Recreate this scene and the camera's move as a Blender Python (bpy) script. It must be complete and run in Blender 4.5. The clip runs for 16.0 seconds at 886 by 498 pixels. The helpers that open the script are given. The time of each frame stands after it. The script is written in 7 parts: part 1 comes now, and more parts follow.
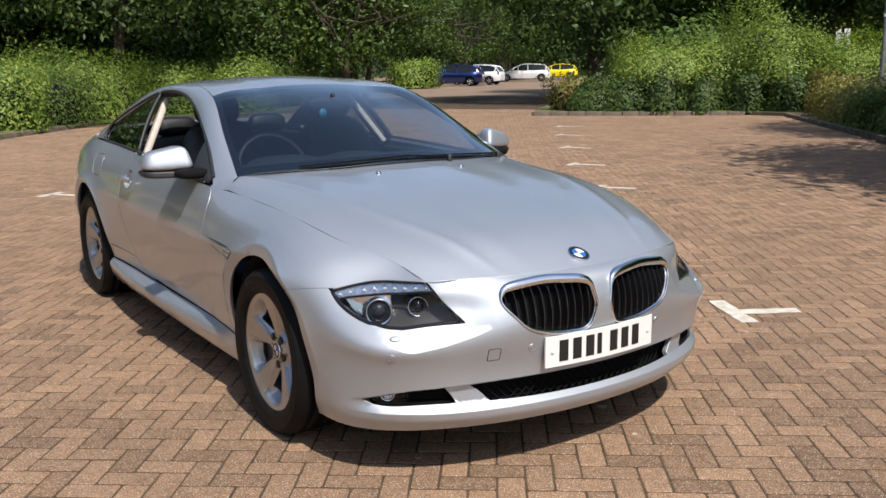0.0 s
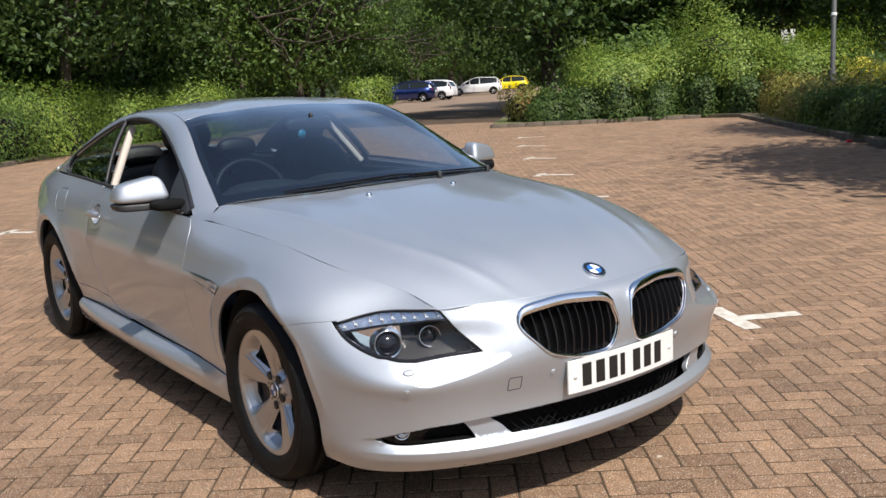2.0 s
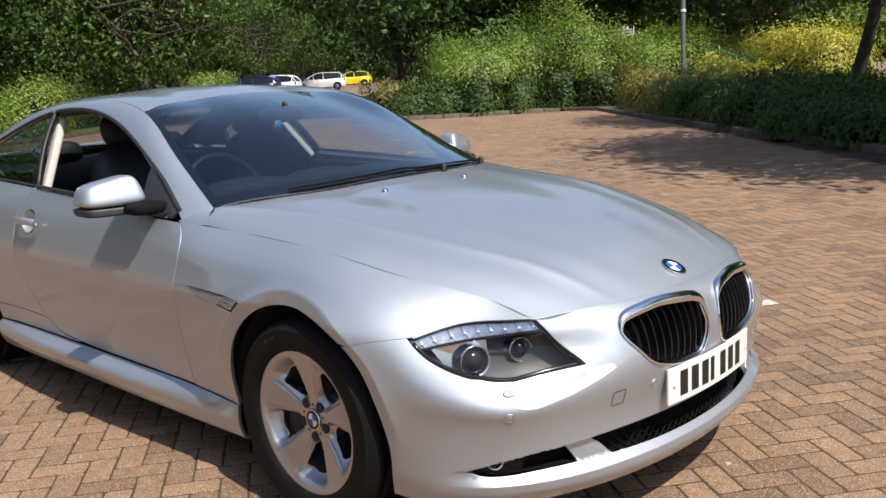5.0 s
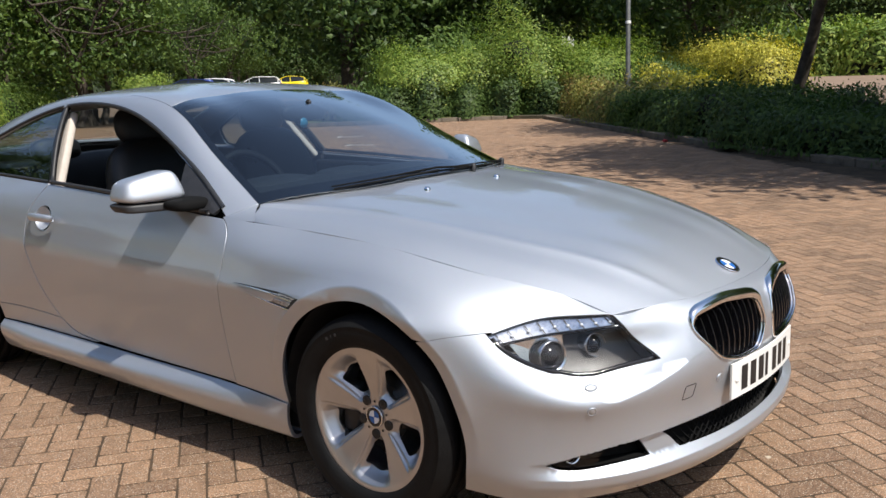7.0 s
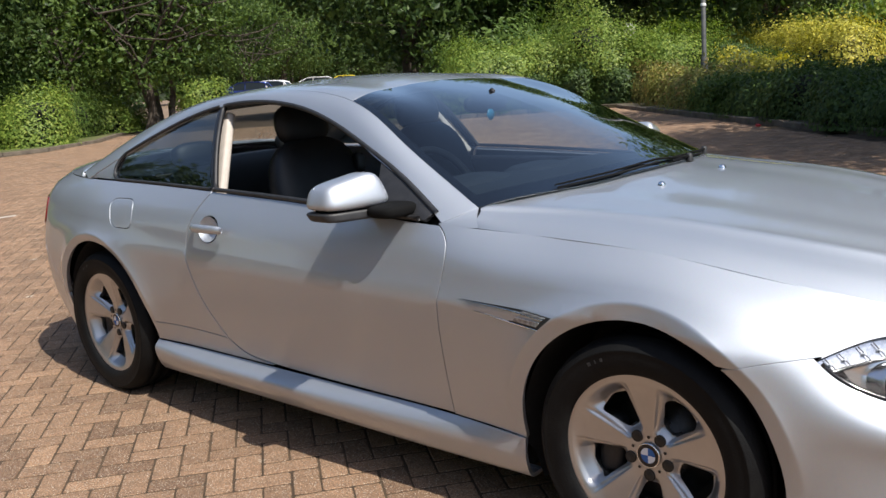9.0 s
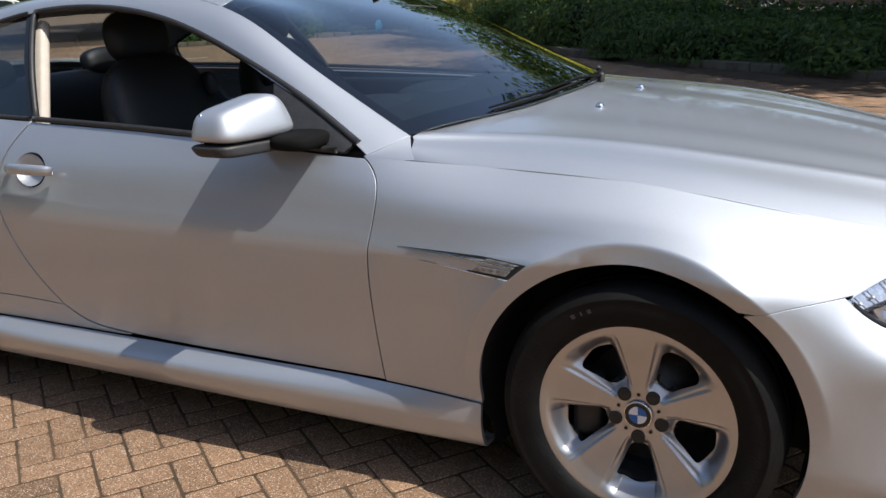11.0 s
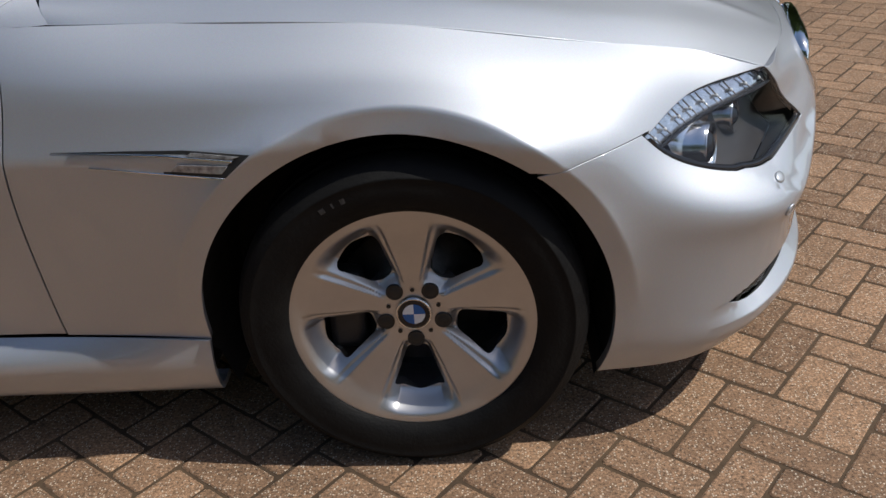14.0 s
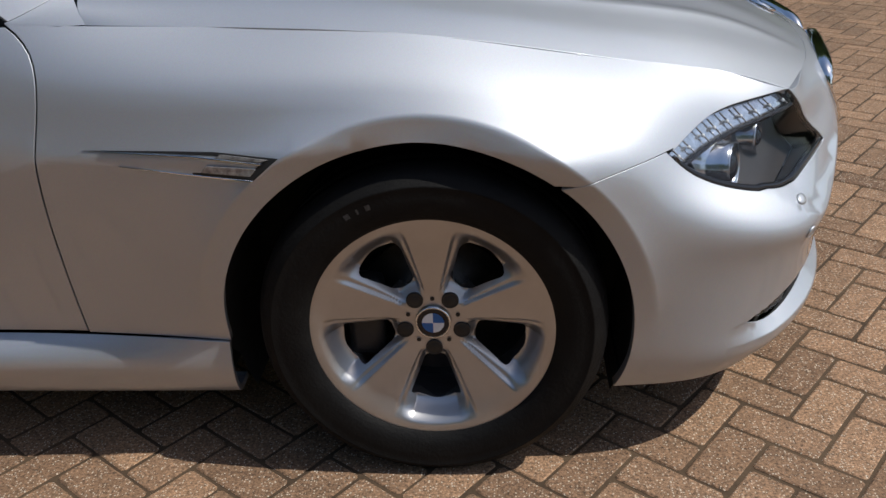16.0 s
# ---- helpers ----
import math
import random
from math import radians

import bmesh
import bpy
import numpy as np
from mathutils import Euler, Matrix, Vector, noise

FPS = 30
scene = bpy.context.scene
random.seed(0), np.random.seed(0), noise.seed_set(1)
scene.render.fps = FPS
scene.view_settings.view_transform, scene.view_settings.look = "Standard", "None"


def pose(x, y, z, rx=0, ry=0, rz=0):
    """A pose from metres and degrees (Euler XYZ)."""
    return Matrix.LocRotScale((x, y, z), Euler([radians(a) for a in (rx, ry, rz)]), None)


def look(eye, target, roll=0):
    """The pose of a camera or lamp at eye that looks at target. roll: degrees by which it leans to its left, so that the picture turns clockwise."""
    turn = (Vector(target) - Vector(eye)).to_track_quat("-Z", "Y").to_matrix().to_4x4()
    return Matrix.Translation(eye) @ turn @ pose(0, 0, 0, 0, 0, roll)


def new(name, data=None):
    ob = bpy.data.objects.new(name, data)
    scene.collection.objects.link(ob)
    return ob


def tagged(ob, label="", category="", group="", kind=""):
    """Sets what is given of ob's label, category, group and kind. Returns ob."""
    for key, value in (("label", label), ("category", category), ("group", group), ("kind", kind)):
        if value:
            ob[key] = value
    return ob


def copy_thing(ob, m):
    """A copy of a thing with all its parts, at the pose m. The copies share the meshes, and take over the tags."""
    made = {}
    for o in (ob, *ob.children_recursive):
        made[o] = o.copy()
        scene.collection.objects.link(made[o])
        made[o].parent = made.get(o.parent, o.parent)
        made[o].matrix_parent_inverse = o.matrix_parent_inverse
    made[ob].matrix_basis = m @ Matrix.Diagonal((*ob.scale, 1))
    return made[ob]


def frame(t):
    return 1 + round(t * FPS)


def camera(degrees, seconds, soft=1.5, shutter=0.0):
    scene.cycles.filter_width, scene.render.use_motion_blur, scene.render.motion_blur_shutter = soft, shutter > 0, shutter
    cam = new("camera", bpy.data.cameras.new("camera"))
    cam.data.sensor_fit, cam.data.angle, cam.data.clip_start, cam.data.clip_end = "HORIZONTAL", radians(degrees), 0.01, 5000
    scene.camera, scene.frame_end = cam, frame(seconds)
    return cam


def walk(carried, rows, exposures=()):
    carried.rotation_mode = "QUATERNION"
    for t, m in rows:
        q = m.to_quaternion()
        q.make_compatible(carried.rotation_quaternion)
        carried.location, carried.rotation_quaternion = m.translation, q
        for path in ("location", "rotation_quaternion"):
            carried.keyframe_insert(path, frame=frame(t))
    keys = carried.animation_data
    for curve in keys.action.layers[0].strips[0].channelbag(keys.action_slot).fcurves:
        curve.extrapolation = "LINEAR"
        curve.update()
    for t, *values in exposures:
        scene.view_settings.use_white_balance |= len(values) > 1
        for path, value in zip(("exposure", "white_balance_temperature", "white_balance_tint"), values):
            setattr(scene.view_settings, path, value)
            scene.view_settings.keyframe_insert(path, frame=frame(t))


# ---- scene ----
cam = camera(51.8, 16.0)
PATH = [
    (0, (3.23, -2.247, 1.419), (1.599, -1.159, 1.025), -0.6),
    (0.5, (3.222, -2.263, 1.417), (1.602, -1.157, 1.029), -0.3),
    (1, (3.203, -2.269, 1.416), (1.597, -1.14, 1.032), 0.0),
    (1.5, (3.129, -2.255, 1.404), (1.526, -1.122, 1.023), -1.2),
    (2, (2.956, -2.259, 1.408), (1.372, -1.093, 1.045), -3.1),
    (2.5, (2.829, -2.289, 1.416), (1.282, -1.068, 1.08), -3.5),
    (3, (2.733, -2.432, 1.407), (1.241, -1.149, 1.053), -2.5),
    (3.5, (2.631, -2.641, 1.419), (1.212, -1.283, 1.041), -2.5),
    (4, (2.552, -2.698, 1.415), (1.146, -1.324, 1.047), -3.1),
    (4.5, (2.358, -2.606, 1.397), (0.961, -1.227, 1.014), -3.4),
    (4.7, (2.282, -2.553, 1.396), (0.902, -1.158, 1.008), -3.3),
    (6.8, (1.932, -2.786, 1.378), (0.686, -1.266, 1.007), -2.1),
    (7, (1.894, -2.84, 1.383), (0.653, -1.318, 1.002), -1.9),
    (7.5, (1.776, -2.888, 1.366), (0.486, -1.412, 0.971), -1.3),
    (8, (1.534, -2.89, 1.386), (0.158, -1.488, 1.009), -3.6),
    (8.2, (1.444, -2.858, 1.373), (0.046, -1.475, 1.009), -4.2),
    (10.3, (0.699, -2.97, 1.367), (-0.376, -1.345, 0.917), -2.7),
    (10.5, (0.614, -2.897, 1.351), (-0.428, -1.253, 0.892), -2.3),
    (11, (0.503, -2.798, 1.323), (-0.382, -1.095, 0.758), -2.8),
    (11.5, (0.354, -2.794, 1.291), (-0.3, -1.031, 0.609), -4.3),
    (12, (0.227, -2.744, 1.286), (-0.142, -0.933, 0.523), -4.0),
    (12.5, (0.183, -2.527, 1.254), (-0.063, -0.734, 0.403), -3.9),
    (13, (0.165, -2.398, 1.238), (-0.042, -0.633, 0.321), -4.6),
    (13.5, (0.156, -2.374, 1.241), (-0.002, -0.599, 0.333), -4.5),
    (14, (0.163, -2.361, 1.236), (0.044, -0.592, 0.311), -3.9),
    (14.5, (0.166, -2.365, 1.234), (0.043, -0.595, 0.31), -3.4),
    (15, (0.162, -2.374, 1.235), (0.04, -0.598, 0.324), -3.0),
    (15.5, (0.165, -2.388, 1.229), (0.059, -0.595, 0.348), -1.7),
    (16, (0.14, -2.383, 1.226), (0.002, -0.595, 0.341), -2.2),
]
walk(cam, [(t, look(eye, target, roll)) for t, eye, target, roll in PATH],
     [(0, .10), (2, .17), (3.5, .20), (8, .22), (10.5, .20), (11.5, .04), (13, -.36), (16, -.34)])

# ---- sky, sun ----
world = bpy.data.worlds.new("sky")
scene.world = world
world.use_nodes = True
wn = world.node_tree.nodes
sky = wn.new("ShaderNodeTexSky")
sky.sky_type, sky.sun_disc = "NISHITA", False
SUN_DIR = Vector((0.64, -0.10, 0.94)).normalized()
sky.sun_elevation = math.asin(SUN_DIR.z)
sky.sun_rotation = math.atan2(SUN_DIR.x, SUN_DIR.y)
sky.air_density, sky.dust_density = 1.0, 1.4
wn["Background"].inputs["Strength"].default_value = 0.14
world.node_tree.links.new(sky.outputs["Color"], wn["Background"].inputs["Color"])
sun = new("sun", bpy.data.lights.new("sun", "SUN"))
sun.data.energy, sun.data.angle, sun.data.color = 5.0, radians(0.53), (1.0, 0.955, 0.885)
sun.matrix_world = look(SUN_DIR * 60, (0, 0, 0))


# ---- materials ----
def mat(name, color, rough=0.6, metal=0.0, coat=0.0, spec=0.5):
    m = bpy.data.materials.new(name)
    m.use_nodes = True
    b = m.node_tree.nodes["Principled BSDF"]
    b.inputs["Base Color"].default_value = (*color, 1)
    b.inputs["Roughness"].default_value = rough
    b.inputs["Metallic"].default_value = metal
    b.inputs["Coat Weight"].default_value = coat
    b.inputs["Coat Roughness"].default_value = 0.04
    b.inputs["Specular IOR Level"].default_value = spec
    return m


def node(m, kind, **settings):
    n = m.node_tree.nodes.new(kind)
    for key, value in settings.items():
        if key in n.inputs:
            n.inputs[key].default_value = value
    return n


def join(m, a, b):
    m.node_tree.links.new(a, b)


def vary(m, low, high, scale, detail=6.0, bump=0.0, bump_scale=None, rough=None):
    """Mottles a material between two colours, with a fine relief."""
    b = m.node_tree.nodes["Principled BSDF"]
    place = node(m, "ShaderNodeTexCoord")
    n1 = node(m, "ShaderNodeTexNoise", Scale=scale, Detail=detail, Roughness=0.65)
    join(m, place.outputs["Object"], n1.inputs["Vector"])
    ramp = node(m, "ShaderNodeValToRGB")
    ramp.color_ramp.elements[0].position, ramp.color_ramp.elements[1].position = 0.3, 0.72
    ramp.color_ramp.elements[0].color, ramp.color_ramp.elements[1].color = (*low, 1), (*high, 1)
    join(m, n1.outputs["Fac"], ramp.inputs["Fac"])
    join(m, ramp.outputs["Color"], b.inputs["Base Color"])
    if rough:
        r = node(m, "ShaderNodeMapRange")
        r.inputs["To Min"].default_value, r.inputs["To Max"].default_value = rough
        join(m, n1.outputs["Fac"], r.inputs["Value"])
        join(m, r.outputs["Result"], b.inputs["Roughness"])
    if bump:
        n2 = node(m, "ShaderNodeTexNoise", Scale=bump_scale or scale * 6, Detail=4.0)
        join(m, place.outputs["Object"], n2.inputs["Vector"])
        bp = node(m, "ShaderNodeBump", Strength=bump, Distance=0.01)
        join(m, n2.outputs["Fac"], bp.inputs["Height"])
        join(m, bp.outputs["Normal"], b.inputs["Normal"])
    return m


def glass(name, tint, gain=1.0, ior=1.5):
    """A thin pane: clear, with the gloss of its outer face."""
    m = bpy.data.materials.new(name)
    m.use_nodes = True
    nt = m.node_tree
    nt.nodes.remove(nt.nodes["Principled BSDF"])
    clear = node(m, "ShaderNodeBsdfTransparent", Color=(*tint, 1))
    gloss = node(m, "ShaderNodeBsdfGlossy", Roughness=0.0)
    facing = node(m, "ShaderNodeLayerWeight", Blend=.5)
    power = node(m, "ShaderNodeMath")
    power.operation = "POWER"
    power.inputs[1].default_value = 5.0
    fres = node(m, "ShaderNodeMath")
    fres.operation = "MULTIPLY_ADD"
    base_ = ((ior - 1) / (ior + 1)) ** 2
    fres.inputs[1].default_value, fres.inputs[2].default_value = 1 - base_, base_
    join(m, facing.outputs["Facing"], power.inputs[0])
    join(m, power.outputs["Value"], fres.inputs[0])
    scale = node(m, "ShaderNodeMath")
    scale.operation = "MULTIPLY"
    scale.use_clamp = True
    scale.inputs[1].default_value = gain
    mix = node(m, "ShaderNodeMixShader")
    join(m, fres.outputs["Value"], scale.inputs[0])
    join(m, scale.outputs["Value"], mix.inputs["Fac"])
    join(m, clear.outputs["BSDF"], mix.inputs[1])
    join(m, gloss.outputs["BSDF"], mix.inputs[2])
    join(m, mix.outputs["Shader"], nt.nodes["Material Output"].inputs["Surface"])
    return m


def metallic_paint(name, color, rough):
    """Car paint: metal flakes under a clear coat."""
    m = mat(name, color, rough, 0.8, 1.0)
    b = m.node_tree.nodes["Principled BSDF"]
    b.inputs["Coat Roughness"].default_value = 0.06
    b.inputs["Coat IOR"].default_value = 1.62
    place = node(m, "ShaderNodeTexCoord")
    flake = node(m, "ShaderNodeTexVoronoi", Scale=1400.0)
    join(m, place.outputs["Object"], flake.inputs["Vector"])
    dust = node(m, "ShaderNodeTexNoise", Scale=5.0, Detail=8.0)
    join(m, place.outputs["Object"], dust.inputs["Vector"])
    mix = node(m, "ShaderNodeMix")
    mix.data_type, mix.blend_type = "RGBA", "MULTIPLY"
    mix.inputs["Factor"].default_value = 0.18
    mix.inputs["A"].default_value = (*color, 1)
    join(m, flake.outputs["Color"], mix.inputs["B"])
    hsv = node(m, "ShaderNodeHueSaturation", Saturation=1.0)
    join(m, mix.outputs["Result"], hsv.inputs["Color"])
    r = node(m, "ShaderNodeMapRange")
    r.inputs["To Min"].default_value, r.inputs["To Max"].default_value = rough - 0.03, rough + 0.05
    join(m, dust.outputs["Fac"], r.inputs["Value"])
    join(m, r.outputs["Result"], b.inputs["Roughness"])
    join(m, mix.outputs["Result"], b.inputs["Base Color"])
    return m


PAINT = metallic_paint("silver_paint", (0.506, 0.537, 0.584), 0.545)
ALLOY = vary(mat("alloy", (0.6, 0.6, 0.6), 0.36, 0.9, 0.3), (0.45, 0.45, 0.46), (0.53, 0.53, 0.54), 9.0, rough=(0.32, 0.40))
CHROME = mat("chrome", (0.85, 0.86, 0.88), 0.06, 1.0)
BLACK = vary(mat("black_plastic", (0.02, 0.02, 0.02), 0.5), (0.014, 0.014, 0.015), (0.028, 0.028, 0.03), 30.0, bump=0.1)
GLOSSBLACK = mat("gloss_black", (0.012, 0.012, 0.014), 0.12)
RUBBER = vary(mat("rubber", (0.02, 0.02, 0.02), 0.62, spec=0.15), (0.0045, 0.0045, 0.005), (0.010, 0.010, 0.0098), 14.0, bump=0.15, bump_scale=160.0, rough=(0.5, 0.72))
LEATHER = vary(mat("black_leather", (0.02, 0.02, 0.02), 0.45), (0.004, 0.004, 0.005), (0.010, 0.0096, 0.010), 12.0, bump=0.25, bump_scale=220.0)
DASH = vary(mat("dashboard_grey", (0.04, 0.045, 0.05), 0.7), (0.02, 0.022, 0.026), (0.034, 0.038, 0.043), 20.0, bump=0.2, bump_scale=300.0)
BEIGE = vary(mat("beige_trim", (0.55, 0.49, 0.43), 0.8), (0.5, 0.45, 0.39), (0.6, 0.53, 0.47), 40.0, bump=0.1)
SCREEN_GLASS = glass("windscreen_glass", (0.54, 0.63, 0.69), 2.8)
SIDE_GLASS = glass("tinted_glass", (0.46, 0.53, 0.54), 2.4)
REAR_GLASS = glass("rear_screen_glass", (0.66, 0.72, 0.74), 1.2)
LENS = glass("lamp_lens", (0.95, 0.96, 0.97), 0.8)
RED = mat("red_lens", (0.14, 0.012, 0.010), 0.08, 0.0, 0.8)
WHITE = mat("white_plate", (0.75, 0.75, 0.72), 0.35)
INK = mat("plate_ink", (0.012, 0.012, 0.012), 0.5)
STEEL = vary(mat("brake_steel", (.25, .25, .25), .45, .9), (.05, .047, .045), (.11, .105, .10), 25.0)
HOLLOW = mat("dull_black_plastic", (0.006, 0.006, 0.006), 0.85, spec=0.12)


# ---- building blocks ----
def part(name, me, material, parent=None, label=""):
    """Links a mesh or bmesh as one object under a thing or a part."""
    if isinstance(me, bmesh.types.BMesh):
        data = bpy.data.meshes.new(name)
        me.to_mesh(data)
        me.free()
        me = data
    if material and not me.materials:
        me.materials.append(material)
    ob = new(name, me)
    ob.parent = parent
    if label:
        ob["label"] = label
    return ob


def thing(name, at, label, category, group="", kind=""):
    ob = new(name)
    ob.empty_display_size = 0.1
    ob.matrix_world = at
    return tagged(ob, label, category, group, kind)


def raw(name, verts, faces, smooth=True, normals=None):
    me = bpy.data.meshes.new(name)
    me.from_pydata([tuple(map(float, v)) for v in verts], [], [tuple(map(int, f)) for f in faces])
    me.update()
    if smooth:
        me.polygons.foreach_set("use_smooth", [True] * len(me.polygons))
    if normals is not None:
        me.normals_split_custom_set_from_vertices([tuple(map(float, n)) for n in normals])
    return me


def box(sx, sy, sz, bevel=0.0, at=(0, 0, 0), seg=2):
    bm = bmesh.new()
    bmesh.ops.create_cube(bm, size=1.0, matrix=Matrix.Translation(at) @ Matrix.Diagonal((sx, sy, sz, 1)))
    if bevel:
        bmesh.ops.bevel(bm, geom=bm.edges[:], offset=bevel, segments=seg, profile=0.6, affect="EDGES")
        for f in bm.faces:
            f.smooth = True
    return bm


def lathe(profile, n=48, axis="y"):
    """Turns a profile of (radius, offset) about an axis."""
    verts, faces = [], []
    k = len(profile)
    for i in range(n):
        a = 2 * math.pi * i / n
        for r, o in profile:
            c, s = r * math.cos(a), r * math.sin(a)
            verts.append((c, o, s) if axis == "y" else (c, s, o) if axis == "z" else (o, c, s))
    for i in range(n):
        for j in range(k - 1):
            a, b = i * k + j, ((i + 1) % n) * k + j
            faces.append((a, b, b + 1, a + 1))
    bm = bmesh.new()
    bm.from_mesh(raw("lathe", verts, faces))
    bmesh.ops.remove_doubles(bm, verts=bm.verts[:], dist=1e-5)
    bmesh.ops.recalc_face_normals(bm, faces=bm.faces[:])
    return bm


def tube(points, radius, closed=False, n=8, flat=1.0):
    """A round bar along points; flat squeezes it sideways."""
    pts = [Vector(p) for p in points]
    count = len(pts)
    verts, faces = [], []
    up = Vector((0, 0, 1))
    for i, p in enumerate(pts):
        a = pts[(i - 1) % count] if closed or i else p
        b = pts[(i + 1) % count] if closed or i < count - 1 else p
        t = (b - a).normalized()
        side = t.cross(up)
        side = side.normalized() if side.length > 1e-4 else Vector((1, 0, 0))
        rise = side.cross(t)
        r = radius[i] if isinstance(radius, (list, tuple)) else radius
        for k in range(n):
            ang = 2 * math.pi * k / n
            verts.append(p + side * (r * flat * math.cos(ang)) + rise * (r * math.sin(ang)))
    for i in range(count if closed else count - 1):
        for k in range(n):
            a, b = i * n + k, ((i + 1) % count) * n + k
            c, d = ((i + 1) % count) * n + (k + 1) % n, i * n + (k + 1) % n
            faces.append((a, d, c, b))
    if not closed:
        faces.append(tuple(range(n)))
        faces.append(tuple(range((count - 1) * n, count * n))[::-1])
    return raw("tube", verts, faces)


def soft_block(sx, sy, sz, at, tilt=0.0, power=3.0, cuts=6):
    """A padded block."""
    bm = bmesh.new()
    bmesh.ops.create_cube(bm, size=2.0)
    bmesh.ops.subdivide_edges(bm, edges=bm.edges[:], cuts=cuts, use_grid_fill=True)
    for v in bm.verts:
        q = v.co
        r = (abs(q.x) ** power + abs(q.y) ** power + abs(q.z) ** power) ** (1 / power)
        v.co = Vector((q.x / r * sx / 2, q.y / r * sy / 2, q.z / r * sz / 2))
    bm.transform(pose(*at, 0, tilt, 0))
    for f in bm.faces:
        f.smooth = True
    return bm


def natural(knots):
    """The matrix that turns values at knots into second derivatives of a natural cubic spline."""
    k = np.asarray(knots, float)
    n = len(k)
    a, d = np.eye(n), np.zeros((n, n))
    for i in range(1, n - 1):
        h0, h1 = k[i] - k[i - 1], k[i + 1] - k[i]
        a[i, i - 1], a[i, i], a[i, i + 1] = h0 / 6, (h0 + h1) / 3, h1 / 6
        d[i, i - 1], d[i, i], d[i, i + 1] = 1 / h0, -1 / h0 - 1 / h1, 1 / h1
    return np.linalg.solve(a, d)


def spline(knots, points, at):
    """Values of the spline through points (K, ...) at the parameters given."""
    k, p, at = np.asarray(knots, float), np.asarray(points, float), np.asarray(at, float)
    m = np.tensordot(natural(k), p, 1)
    i = np.clip(np.searchsorted(k, at) - 1, 0, len(k) - 2)
    h = k[i + 1] - k[i]
    a, b = (k[i + 1] - at) / h, (at - k[i]) / h
    s = (...,) + (None,) * (p.ndim - 1)
    return a[s] * p[i] + b[s] * p[i + 1] + ((a**3 - a)[s] * m[i] + (b**3 - b)[s] * m[i + 1]) * (h**2)[s] / 6


def smooth(points, n=24):
    """A dense smooth line through points."""
    p = np.asarray(points, float)
    k = np.concatenate([[0], np.cumsum(np.linalg.norm(np.diff(p, axis=0), axis=1))])
    return spline(k, p, np.linspace(0, k[-1], n))


